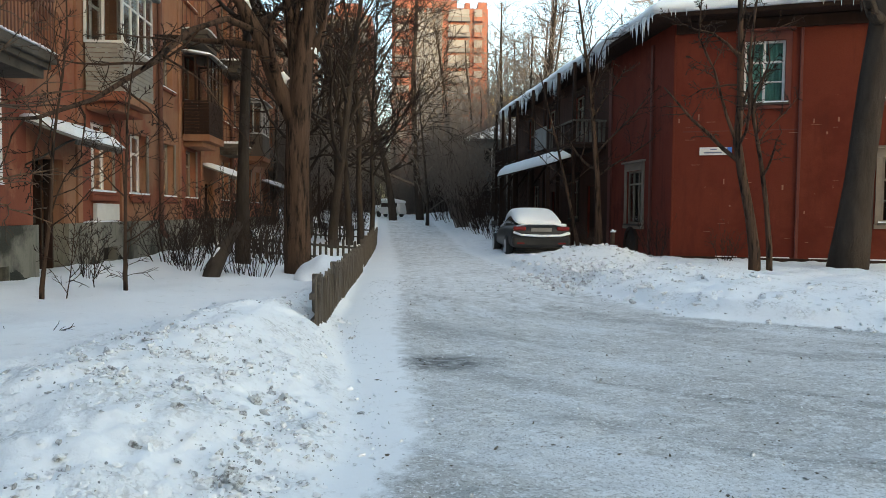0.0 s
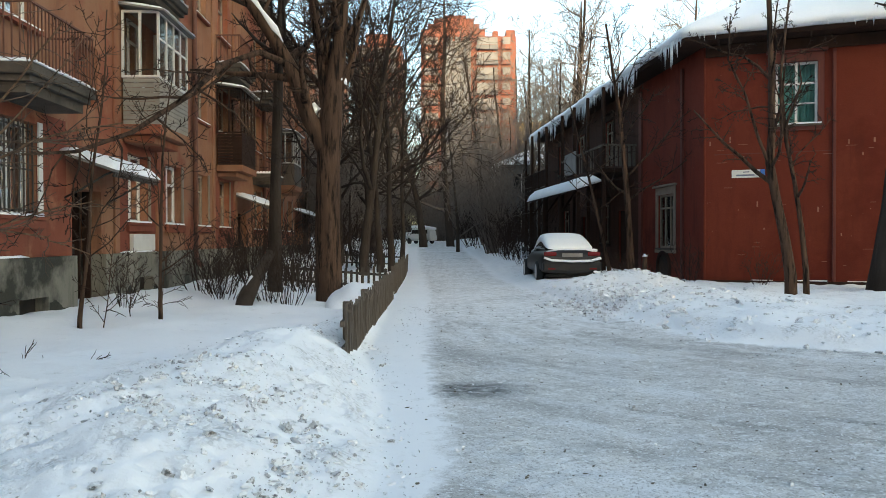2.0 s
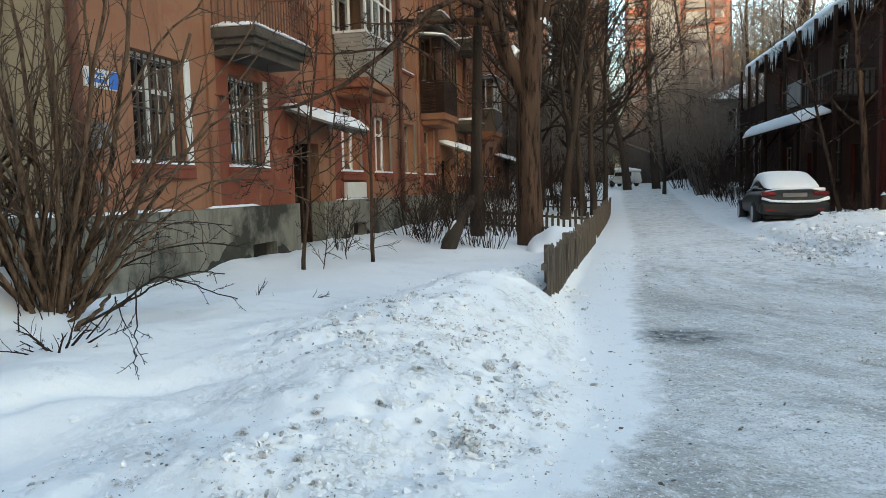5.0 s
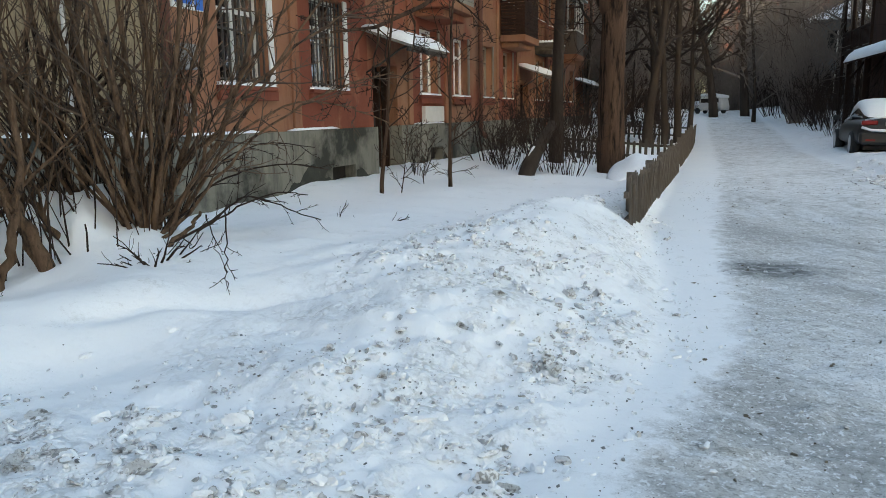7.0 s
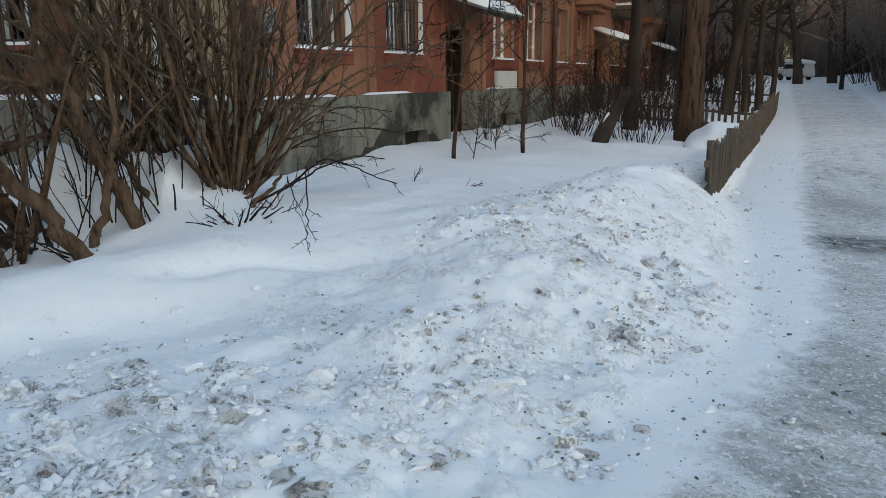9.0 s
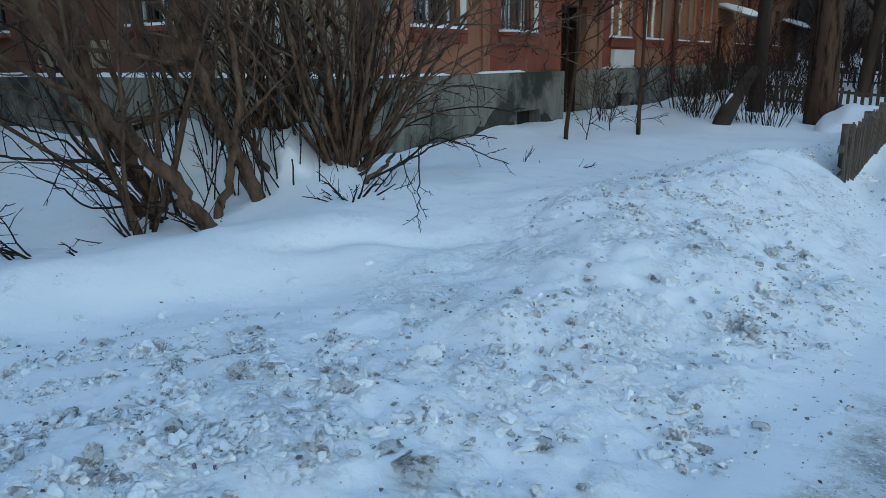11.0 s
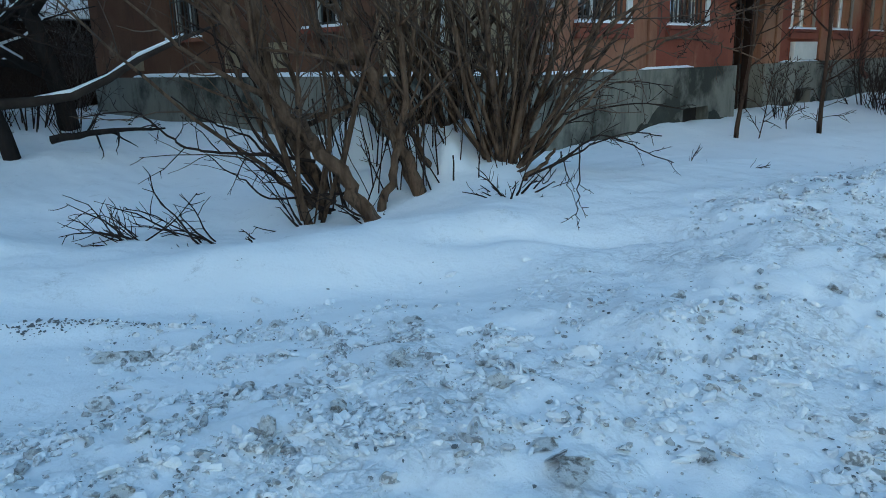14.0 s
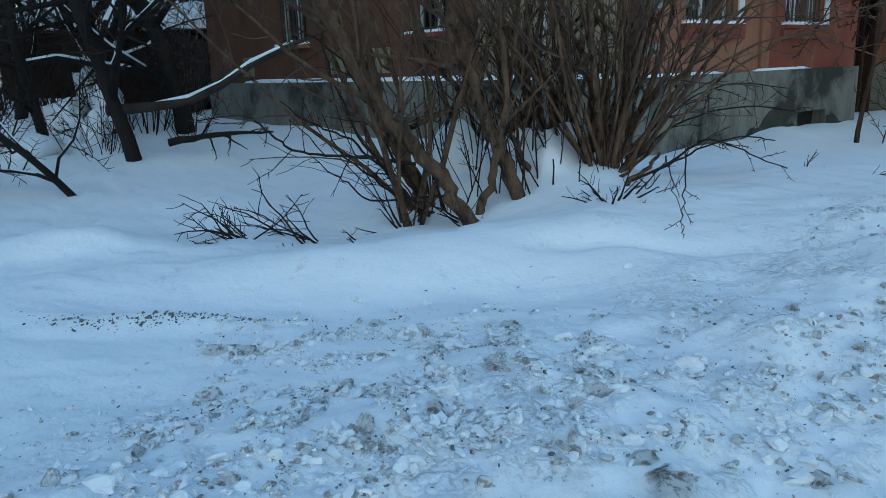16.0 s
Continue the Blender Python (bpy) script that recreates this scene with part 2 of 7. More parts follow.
def left_edge(y):
    return np.interp(y, [-30, 0, 2.5, 4.9, 6, 9.4, 30, 60, 90], [-0.9, -0.75, -0.66, -0.34, -0.46, -0.95, -1.8, -3.3, -4.6])


def right_edge(y):
    return np.interp(y, [-30, 8.6, 9.2, 10.6, 14, 19, 22, 30, 60, 90], [60, 14, 5.9, 3.75, 3.0, 2.35, 2.1, 1.6, 0.2, -1.0])


def ground_z(x, y, rough=True):
    """The height of the snow, and how far it is packed road."""
    x, y = np.asarray(x, float), np.asarray(y, float)
    lift = 0.035 * np.clip(y - 26, 0, 400) ** 1.0 * smooth(26, 34, y) * (1 - 0.75 * smooth(60, 90, y))
    le, re = left_edge(y), right_edge(y)
    dl, dr = le - x, x - re
    on_left, on_right = smooth(0.0, 0.35, dl), smooth(0.0, 0.5, dr)
    strip = np.interp(y, [0, 3, 6, 9.5, 20, 40], [0.15, 0.22, 0.42, 0.66, 0.75, 0.5])
    road = smooth(-0.22, 0.22, -dl - strip) * (1 - smooth(-0.3, 0.3, dr))
    # the heap thrown up along the left edge
    crest = np.interp(y, [-4, 0, 1.5, 2.6, 4.0, 5.4, 7.4, 8.6, 9.8, 11, 13, 30], [0.1, 0.14, 0.10, 0.07, 0.16, 0.30, 0.40, 0.37, 0.31, 0.26, 0.16, 0.14])
    mid = np.interp(y, [0, 3, 5, 7.5, 9, 12], [1.4, 1.3, 1.45, 1.15, 0.7, 0.5])
    heap = crest * np.exp(-((dl - mid) / (0.62 * mid)) ** 2) * on_left
    # the yard behind it
    yard = np.interp(dl, [0, 0.5, 1.5, 3, 6, 14], [0, 0.06, 0.17, 0.26, 0.22, 0.28]) * on_left * (0.55 + 0.45 * smooth(2.0, 5.0, y))
    yard = yard + 0.12 * smooth(-5.0, -6.4, x + 0.0524 * (y - 9.5)) * smooth(6.5, 9, y)
    # the mound heaped between the stems of the bush, seen across its line
    rt, ah = 0.58 * x + 0.815 * y, -0.815 * x + 0.58 * y
    mound = 0.24 * np.exp(-(((rt - 0.95) / 1.15) ** 2 + ((ah - 6.6) / 0.9) ** 2)) + 0.15 * np.exp(-(((x + 3.3) / 1.3) ** 2 + ((y - 5.6) / 1.4) ** 2))
    for a, c, up, wa, wc in ((-0.05, 6.98, 0.62, 0.30, 0.36), (0.34, 6.55, 0.14, 0.16, 0.2), (0.52, 6.92, 0.42, 0.22, 0.36), (0.72, 6.45, 0.22, 0.15, 0.3), (0.97, 6.88, 0.42, 0.24, 0.34), (1.12, 6.30, 0.05, 0.2, 0.25), (0.02, 6.35, 0.16, 0.14, 0.2)):
        mound = mound + up * np.exp(-np.abs((rt - a) / wa) ** 2.6 - np.abs((ah - c) / wc) ** 2.6)
    far_yard = 0.2 * smooth(8, 14, -x) * smooth(8, 2, y) + 0.55 * smooth(11.5, 18, -x) * smooth(7, 3, y)
    # the bank in front of the red house
    bank_top = np.interp(y, [8, 10, 14, 20, 24, 40], [0.12, 0.28, 0.34, 0.30, 0.22, 0.25])
    bank = bank_top * np.interp(dr, [0, 0.8, 2.0, 4.5, 9, 40], [0, 0.75, 1.0, 0.65, 0.5, 0.5]) * on_right
    bank = bank + 0.34 * np.exp(-(((x - 4.8) / 1.3) ** 2 + ((y - 20.6) / 0.9) ** 2))
    # drifts before the bush, seen across its line
    drift = 0.18 * np.exp(-((rt / 1.5) ** 2 + ((ah - 5.0 - 0.12 * np.sin(rt * 2)) / 0.48) ** 2)) - 0.07 * np.exp(-(((rt + 0.4) / 1.6) ** 2 + ((ah - 4.25) / 0.3) ** 2))
    drift = drift + 0.085 * np.exp(-(((rt + 1.65) / 0.6) ** 2 + ((ah - 3.95) / 0.13) ** 2)) + 0.07 * np.exp(-(((rt + 2.2) / 1.1) ** 2 + ((ah - 5.6) / 0.5) ** 2))
    # folds and blown edges of the clean drift
    drift = drift - 0.07 * np.exp(-((ah - 4.62 - 0.14 * np.sin(1.7 * rt + 0.5)) / 0.10) ** 2) * smooth(0.1, 0.7, rt) * smooth(3.2, 2.0, rt)
    drift = drift + 0.12 * np.exp(-np.abs((rt + 3.1) / 0.62) ** 4 - np.abs((ah - 5.45) / 0.26) ** 3) + 0.06 * np.exp(-((rt + 1.0) / 0.9) ** 2 - np.abs((ah - 4.75) / 0.3) ** 3)
    z = lift + heap + drift + yard + mound + far_yard + bank
    if rough:
        lumpy = np.clip(heap / 0.15, 0, 1) * 0.7 + np.clip(bank / 0.15, 0, 1) + 0.75 * on_left * np.exp(-(dl / 2.2) ** 4) * smooth(9, 6, y)
        lumpy = np.clip(lumpy, 0, 1)
        z = z + 0.085 * lumpy * fnoise(x, y, 1.1, 3.1) + 0.028 * lumpy * fnoise(x, y, 5.5, 7.7) + 0.018 * lumpy * (cells(x, y, 4.6) - 0.35) * (0.4 + smooth(-0.1, 0.35, fnoise(x, y, 0.9, 5.2))) + 0.035 * lumpy * (cells(x + 0.03 * np.sin(9 * y), y, 9.5) - 0.35) * smooth(-0.05, 0.3, fnoise(x, y, 1.1, 2.6)) + 0.016 * lumpy * fnoise(x, y, 15.0, 6.1) * smooth(-0.1, 0.3, fnoise(x, y, 1.3, 4.4))
        z = z + 0.04 * on_left * (1 - lumpy) * fnoise(0.8 * rt, 2.0 * ah, 1.0, 8.8) * smooth(9, 7, y)
        z = z + 0.10 * on_left * (1 - lumpy) * fnoise(x * 0.7 + y * 0.3, y, 0.62, 1.3) + road * (0.018 * fnoise(x, y, 2.2, 9.2) + 0.016 * fnoise(x, y, 7.5, 4.4))
    return (z, road, lumpy) if rough else (z, road)


def axis(stops):
    out = []
    for (a, step), (b, _) in zip(stops[:-1], stops[1:]):
        out.extend(np.arange(a, b - 1e-6, step))
    return np.array(out + [stops[-1][0]])


def build_ground():
    xs = axis([(-900, 150), (-300, 40), (-60, 8), (-20, 1.0), (-12, 0.22), (-6, 0.04), (-4.0, 0.025), (-0.3, 0.05), (0.6, 0.07), (6.0, 0.14), (12, 0.5), (24, 6), (60, 40), (300, 150), (900, 1)])
    ys = axis([(-300, 60), (-60, 10), (-10, 0.5), (-5, 0.12), (0, 0.025), (5.5, 0.04), (6.5, 0.06), (8, 0.10), (13, 0.20), (30, 0.6), (60, 3), (120, 40), (400, 100), (1200, 1)])
    X, Y = np.meshgrid(xs, ys)
    Z, road, lumpy = ground_z(X, Y)
    nx, ny = len(xs), len(ys)
    V = np.stack([X.ravel(), Y.ravel(), Z.ravel()], 1)
    i = (np.arange(ny - 1)[:, None] * nx + np.arange(nx - 1)[None, :]).ravel()
    F = np.stack([i, i + 1, i + nx + 1, i + nx], 1)
    me = mesh_of("ground", V.tolist(), F.tolist(), True)
    at = me.attributes.new("packed", "FLOAT", "POINT")
    road = road * (1 - 0.45 * smooth(9, 15, Y))      # the lane past the turning keeps its snow
    at.data.foreach_set("value", road.ravel().astype(np.float32))
    at = me.attributes.new("crumbled", "FLOAT", "POINT")
    at.data.foreach_set("value", lumpy.ravel().astype(np.float32))
    return me


def ground_mat():
    m = bpy.data.materials.new("snow_and_packed_ice")
    m.use_nodes = True
    n, l = m.node_tree.nodes, m.node_tree.links
    b = n["Principled BSDF"]
    pos = n.new("ShaderNodeNewGeometry").outputs["Position"]

    def nz(s, stretch=(1, 1, 1), rot=0.0, detail=8.0, rg=0.65):
        mp = n.new("ShaderNodeMapping")
        mp.inputs["Scale"].default_value, mp.inputs["Rotation"].default_value = stretch, (0, 0, rot)
        l.new(pos, mp.inputs["Vector"])
        t = n.new("ShaderNodeTexNoise")
        t.inputs["Scale"].default_value, t.inputs["Detail"].default_value, t.inputs["Roughness"].default_value = s, detail, rg
        l.new(mp.outputs[0], t.inputs["Vector"])
        return t.outputs["Fac"]

    def rng(v, lo, hi, a=0.0, c=1.0):
        r = n.new("ShaderNodeMapRange")
        for k, q in (("From Min", lo), ("From Max", hi), ("To Min", a), ("To Max", c)):
            r.inputs[k].default_value = q
        l.new(v, r.inputs["Value"])
        return r.outputs[0]

    def mix(f, x, y):
        q = n.new("ShaderNodeMix")
        q.data_type = "RGBA"
        l.new(f, q.inputs["Factor"])
        for k, v in (("A", x), ("B", y)):
            sock = [s for s in q.inputs if s.name == k and s.type == "RGBA"][0]
            if isinstance(v, tuple):
                sock.default_value = (*v, 1)
            else:
                l.new(v, sock)
        return [s for s in q.outputs if s.type == "RGBA"][0]

    def mul(x, y):
        q = n.new("ShaderNodeMath")
        q.operation = "MULTIPLY"
        l.new(x, q.inputs[0])
        if isinstance(y, float):
            q.inputs[1].default_value = y
        else:
            l.new(y, q.inputs[1])
        return q.outputs[0]

    att = n.new("ShaderNodeAttribute")
    att.attribute_name = "packed"
    packed = att.outputs["Fac"]
    snow = mix(rng(nz(0.7), 0.3, 0.7), (0.82, 0.84, 0.87), (0.86, 0.87, 0.89))
    grit = n.new("ShaderNodeAttribute")
    grit.attribute_name = "crumbled"
    snow = mix(mul(mul(rng(nz(1.3, detail=12.0, rg=0.8), 0.56, 0.68), grit.outputs["Fac"]), 0.32), snow, (0.53, 0.525, 0.52))
    snow = mix(mul(mul(rng(nz(13.0, detail=12.0, rg=0.85), 0.62, 0.68), grit.outputs["Fac"]), 0.45), snow, (0.29, 0.285, 0.28))
    ice = mix(rng(nz(0.7, (0.8, 1, 1), -0.25, 12.0, 0.72), 0.40, 0.60), (0.47, 0.46, 0.445), (0.63, 0.625, 0.615))
    ice = mix(rng(nz(12.0, (0.55, 1, 1), -0.35, 14.0, 0.8), 0.53, 0.58), ice, (0.34, 0.335, 0.32))
    ice = mix(mul(rng(nz(46.0, (0.9, 1, 1), -0.2, 10.0, 0.8), 0.56, 0.60), 0.75), ice, (0.20, 0.19, 0.17))
    ice = mix(rng(nz(7.0, (0.6, 1, 1), -0.5, 14.0, 0.8), 0.52, 0.58), ice, (0.72, 0.72, 0.72))
    ice = mix(mul(rng(nz(0.9, (0.45, 1, 1), 0.15, 12.0, 0.8), 0.60, 0.68), 0.75), ice, (0.20, 0.20, 0.19))
    # sharp grain, and streaks that follow the wheels round the bend
    def arc(centre, k, turn, detail, rg):
        o = n.new("ShaderNodeVectorMath")
        o.operation = "SUBTRACT"
        l.new(pos, o.inputs[0])
        o.inputs[1].default_value = centre
        sp = n.new("ShaderNodeSeparateXYZ")
        l.new(o.outputs[0], sp.inputs[0])
        flat = n.new("ShaderNodeCombineXYZ")
        l.new(sp.outputs[0], flat.inputs[0])
        l.new(sp.outputs[1], flat.inputs[1])
        far = n.new("ShaderNodeVectorMath")
        far.operation = "LENGTH"
        l.new(flat.outputs[0], far.inputs[0])
        at2 = n.new("ShaderNodeMath")
        at2.operation = "ARCTAN2"
        l.new(sp.outputs[1], at2.inputs[0])
        l.new(sp.outputs[0], at2.inputs[1])
        cb = n.new("ShaderNodeCombineXYZ")
        l.new(mul(far.outputs["Value"], k), cb.inputs[0])
        l.new(mul(at2.outputs[0], turn), cb.inputs[1])
        t = n.new("ShaderNodeTexNoise")
        t.inputs["Scale"].default_value, t.inputs["Detail"].default_value, t.inputs["Roughness"].default_value = 1.0, detail, rg
        l.new(cb.outputs[0], t.inputs["Vector"])
        return t.outputs["Fac"]

    ice = mix(mul(rng(arc((7.5, 14.5, 0), 1.0, 2.6, 7.0, 0.62), 0.50, 0.62), 0.62), ice, (0.24, 0.24, 0.235))
    ice = mix(mul(rng(arc((8.5, 15.0, 0), 2.3, 3.6, 8.0, 0.66), 0.56, 0.66), 0.55), ice, (0.17, 0.167, 0.162))
    ice = mix(mul(rng(arc((8.0, 14.0, 0), 1.5, 3.0, 9.0, 0.7), 0.50, 0.62), 0.75), ice, (0.74, 0.755, 0.78))
    ice = mix(mul(rng(nz(26.0, (1, 1, 1), -0.3, 5.0, 0.75), 0.56, 0.60), 0.55), ice, (0.19, 0.185, 0.175))
    ice = mix(mul(rng(nz(55.0, (1, 1, 1), 0.9, 4.0, 0.7), 0.57, 0.60), 0.6), ice, (0.14, 0.135, 0.125))
    ice = mix(mul(rng(nz(34.0, (1, 1, 1), 0.4, 4.0, 0.7), 0.57, 0.60), 0.75), ice, (0.82, 0.835, 0.86))
    # a bare patch scraped by turning wheels
    off = n.new("ShaderNodeVectorMath")
    off.operation = "SUBTRACT"
    l.new(pos, off.inputs[0])
    off.inputs[1].default_value = (0.08, 7.25, 0.0)
    sc = n.new("ShaderNodeVectorMath")
    sc.operation = "MULTIPLY"
    l.new(off.outputs[0], sc.inputs[0])
    sc.inputs[1].default_value = (1.25, 2.1, 0.0)
    ln = n.new("ShaderNodeVectorMath")
    ln.operation = "LENGTH"
    l.new(sc.outputs[0], ln.inputs[0])
    ice = mix(mul(rng(ln.outputs["Value"], 1.15, 0.4), rng(nz(5.0, (0.5, 1, 1), 0.0, 10.0, 0.8), 0.40, 0.52)), ice, (0.055, 0.055, 0.055))
    edge = nz(4.0, detail=12.0, rg=0.8)
    fac = n.new("ShaderNodeMath")
    fac.operation = "ADD"
    l.new(packed, fac.inputs[0])
    l.new(rng(edge, 0.3, 0.7, -0.6, 0.6), fac.inputs[1])
    l.new(rng(packed, 0, 1, 0.8, 0.48), b.inputs["Roughness"])
    b.inputs["Specular IOR Level"].default_value = 0.35
    bp = n.new("ShaderNodeBump")
    bp.inputs["Strength"].default_value, bp.inputs["Distance"].default_value = 0.5, 0.035
    l.new(nz(13.0, detail=10.0, rg=0.68), bp.inputs["Height"])
    # broken crust: shards and pits in patches of the thrown-up snow
    vo = n.new("ShaderNodeTexVoronoi")
    vo.inputs["Scale"].default_value, vo.inputs["Randomness"].default_value = 24.0, 1.0
    warp = n.new("ShaderNodeVectorMath")
    warp.operation = "ADD"
    l.new(pos, warp.inputs[0])
    wn = n.new("ShaderNodeTexNoise")
    wn.inputs["Scale"].default_value, wn.inputs["Detail"].default_value = 14.0, 4.0
    l.new(pos, wn.inputs["Vector"])
    ws = n.new("ShaderNodeVectorMath")
    ws.operation = "SCALE"
    ws.inputs["Scale"].default_value = 0.09
    l.new(wn.outputs["Color"], ws.inputs[0])
    l.new(ws.outputs[0], warp.inputs[1])
    l.new(warp.outputs[0], vo.inputs["Vector"])
    patch = mul(rng(nz(2.1, detail=8.0, rg=0.7), 0.49, 0.60), grit.outputs["Fac"])
    b2 = n.new("ShaderNodeBump")
    b2.inputs["Strength"].default_value, b2.inputs["Distance"].default_value = 0.6, 0.026
    l.new(mul(patch, rng(vo.outputs["Distance"], 0.15, 0.75, 1.0, 0.0)), b2.inputs["Height"])
    l.new(bp.outputs[0], b2.inputs["Normal"])
    l.new(b2.outputs[0], b.inputs["Normal"])
    # the cracks between shards are coloured darker, as shade in the pits
    pit_shade = mul(mul(rng(vo.outputs["Distance"], 0.50, 0.68), patch), 0.45)
    l.new(mix(rng(fac.outputs[0], 0.2, 0.9), mix(pit_shade, snow, (0.30, 0.29, 0.28)), ice), b.inputs["Base Color"])
    return m


tagged(part("ground", build_ground(), ground_mat()), "deep snow yard and heaps beside an icy packed road", "ground", kind="structure")


# ---- building blocks for houses ----
def wall_bm(u0, u1, z0, z1, holes, th, to):
    """A wall with openings through it. to(u, z, d) places a point d metres behind the outer face."""
    bm = bmesh.new()
    us = sorted({u0, u1, *[v for h in holes for v in h[:2]]})
    zs = sorted({z0, z1, *[v for h in holes for v in h[2:]]})
    us, zs = [u for u in us if u0 <= u <= u1], [z for z in zs if z0 <= z <= z1]
    grid = {}

    def vert(u, z, d):
        k = (round(u, 4), round(z, 4), d)
        if k not in grid:
            grid[k] = bm.verts.new(to(u, z, d))
        return grid[k]

    def face(*p):
        try:
            bm.faces.new([vert(*q) for q in p])
        except ValueError:
            pass

    def solid(a, b, c, d):
        return not any(h[0] < (a + b) / 2 < h[1] and h[2] < (c + d) / 2 < h[3] for h in holes)

    cells = {(i, j) for i in range(len(us) - 1) for j in range(len(zs) - 1) if solid(us[i], us[i + 1], zs[j], zs[j + 1])}
    for i, j in cells:
        a, b, c, d = us[i], us[i + 1], zs[j], zs[j + 1]
        face((a, c, 0), (b, c, 0), (b, d, 0), (a, d, 0))
        face((a, c, th), (a, d, th), (b, d, th), (b, c, th))
        for ni, nj, p, q in ((i - 1, j, (a, c), (a, d)), (i + 1, j, (b, d), (b, c)), (i, j - 1, (b, c), (a, c)), (i, j + 1, (a, d), (b, d))):
            if (ni, nj) not in cells:
                face((*p, 0), (*q, 0), (*q, th), (*p, th))
    bmesh.ops.recalc_face_normals(bm, faces=bm.faces)
    return bm


def window_at(house, to, u0, u1, z0, z1, frame_mat=None, grille=False, curtain=None, depth=0.16, transom=0.68, sill_mat=None, mull=1, casing=None, snow=True, bars=()):
    """A window: its frame, panes, sill, and a grille, casing or curtain where it has one."""
    frame_mat = frame_mat or WHITE
    turned = Matrix([list(to(1, 0, 0) - to(0, 0, 0)) + [0], list(to(0, 0, 0) - to(0, 0, 1)) + [0], list(to(0, 1, 0) - to(0, 0, 0)) + [0], [0, 0, 0, 1]]).transposed()
    turned.translation = to(0, 0, 0)

    def b(bm, a, c, e, g, d0, d1, bev=0.0):
        return box(bm, a, c, -d1, -d0, e, g, bev, turned)

    fw = 0.07
    bm = bmesh.new()
    rings = [[bm.verts.new(turned @ Vector(v)) for v in ((u0 + q, -d, z0 + q), (u1 - q, -d, z0 + q), (u1 - q, -d, z1 - q), (u0 + q, -d, z1 - q))] for q, d in ((0, depth), (0, depth + 0.08), (fw, depth + 0.08), (fw, depth))]
    for i in range(4):
        p, q = rings[i], rings[(i + 1) % 4]
        for k in range(4):
            bm.faces.new((p[k], p[(k + 1) % 4], q[(k + 1) % 4], q[k]))
    bmesh.ops.recalc_face_normals(bm, faces=bm.faces)
    win = part("window", bm, frame_mat, house)
    zt = z0 + (z1 - z0) * transom
    part("transom", b(bmesh.new(), u0 + fw, u1 - fw, zt - 0.03, zt + 0.03, depth + 0.004, depth + 0.076), frame_mat, win)
    for f in bars:
        zf = z0 + (z1 - z0) * f
        part("glazing_bar", b(bmesh.new(), u0 + fw, u1 - fw, zf - 0.02, zf + 0.02, depth + 0.006, depth + 0.074), frame_mat, win)
    for k in range(mull):
        um = u0 + (u1 - u0) * (k + 1) / (mull + 1)
        part("mullion", b(bmesh.new(), um - 0.035, um + 0.035, z0 + fw, z1 - fw, depth + 0.002, depth + 0.078), frame_mat, win)
    for k in range(mull + 1):
        a, c = u0 + (u1 - u0) * k / (mull + 1), u0 + (u1 - u0) * (k + 1) / (mull + 1)
        p = part("pane", b(bmesh.new(), a + 0.03, c - 0.03, z0 + 0.05, z1 - 0.05, depth + 0.03, depth + 0.036), GLASS, win)
        p.visible_shadow = False
    part("sill", b(bmesh.new(), u0 - 0.1, u1 + 0.1, z0 - 0.06, z0 - 0.005, -0.10, depth, 0.01), sill_mat or CONCRETE, win)
    if snow:
        part("sill_snow", b(bmesh.new(), u0 - 0.08, u1 + 0.09, z0 - 0.004, z0 + 0.035, -0.08, depth - 0.03, 0.012), SNOW, win, "thin snow lying on the sill")
    if grille:
        bm = bmesh.new()
        n = max(5, int((u1 - u0) / 0.14))
        for k in range(n + 1):
            uu = u0 + 0.03 + (u1 - u0 - 0.06) * k / n
            b(bm, uu - 0.011, uu + 0.011, z0 + 0.02, z1 - 0.02, 0.03, 0.052)
        for f in (0.06, 0.5, 0.94):
            zz = z0 + (z1 - z0) * f
            b(bm, u0 + 0.02, u1 - 0.02, zz - 0.012, zz + 0.012, 0.053, 0.07)
        part("grille", bm, IRON, win, "black iron window grille")
    if curtain:
        bm = bmesh.new()
        n = 24
        for k in range(n):
            a, c = u0 + (u1 - u0) * k / n, u0 + (u1 - u0) * (k + 1) / n
            q = [bm.verts.new(turned @ Vector(v)) for v in ((a, -depth - 0.2 - 0.03 * (k % 2), z0), (c, -depth - 0.2 - 0.03 * ((k + 1) % 2), z0), (c, -depth - 0.2 - 0.03 * ((k + 1) % 2), z1), (a, -depth - 0.2 - 0.03 * (k % 2), z1))]
            bm.faces.new(q)
        part("curtain", bm, curtain, win, "drawn pale curtain")
    if casing:
        bm = bmesh.new()
        b(bm, u0 - 0.16, u0 - 0.002, z0 - 0.05, z1 + 0.002, -0.05, 0.03, 0.008)
        b(bm, u1 + 0.002, u1 + 0.16, z0 - 0.05, z1 + 0.002, -0.05, 0.03, 0.008)
        b(bm, u0 - 0.16, u1 + 0.16, z1 + 0.003, z1 + 0.26, -0.05, 0.03, 0.008)
        b(bm, u0 - 0.24, u1 + 0.24, z1 + 0.262, z1 + 0.33, -0.14, 0.03, 0.01)
        b(bm, u0 - 0.18, u1 + 0.18, z0 - 0.17, z0 - 0.062, -0.07, 0.03, 0.008)
        part("casing", bm, casing, win, "old carved wooden casing")
    return win


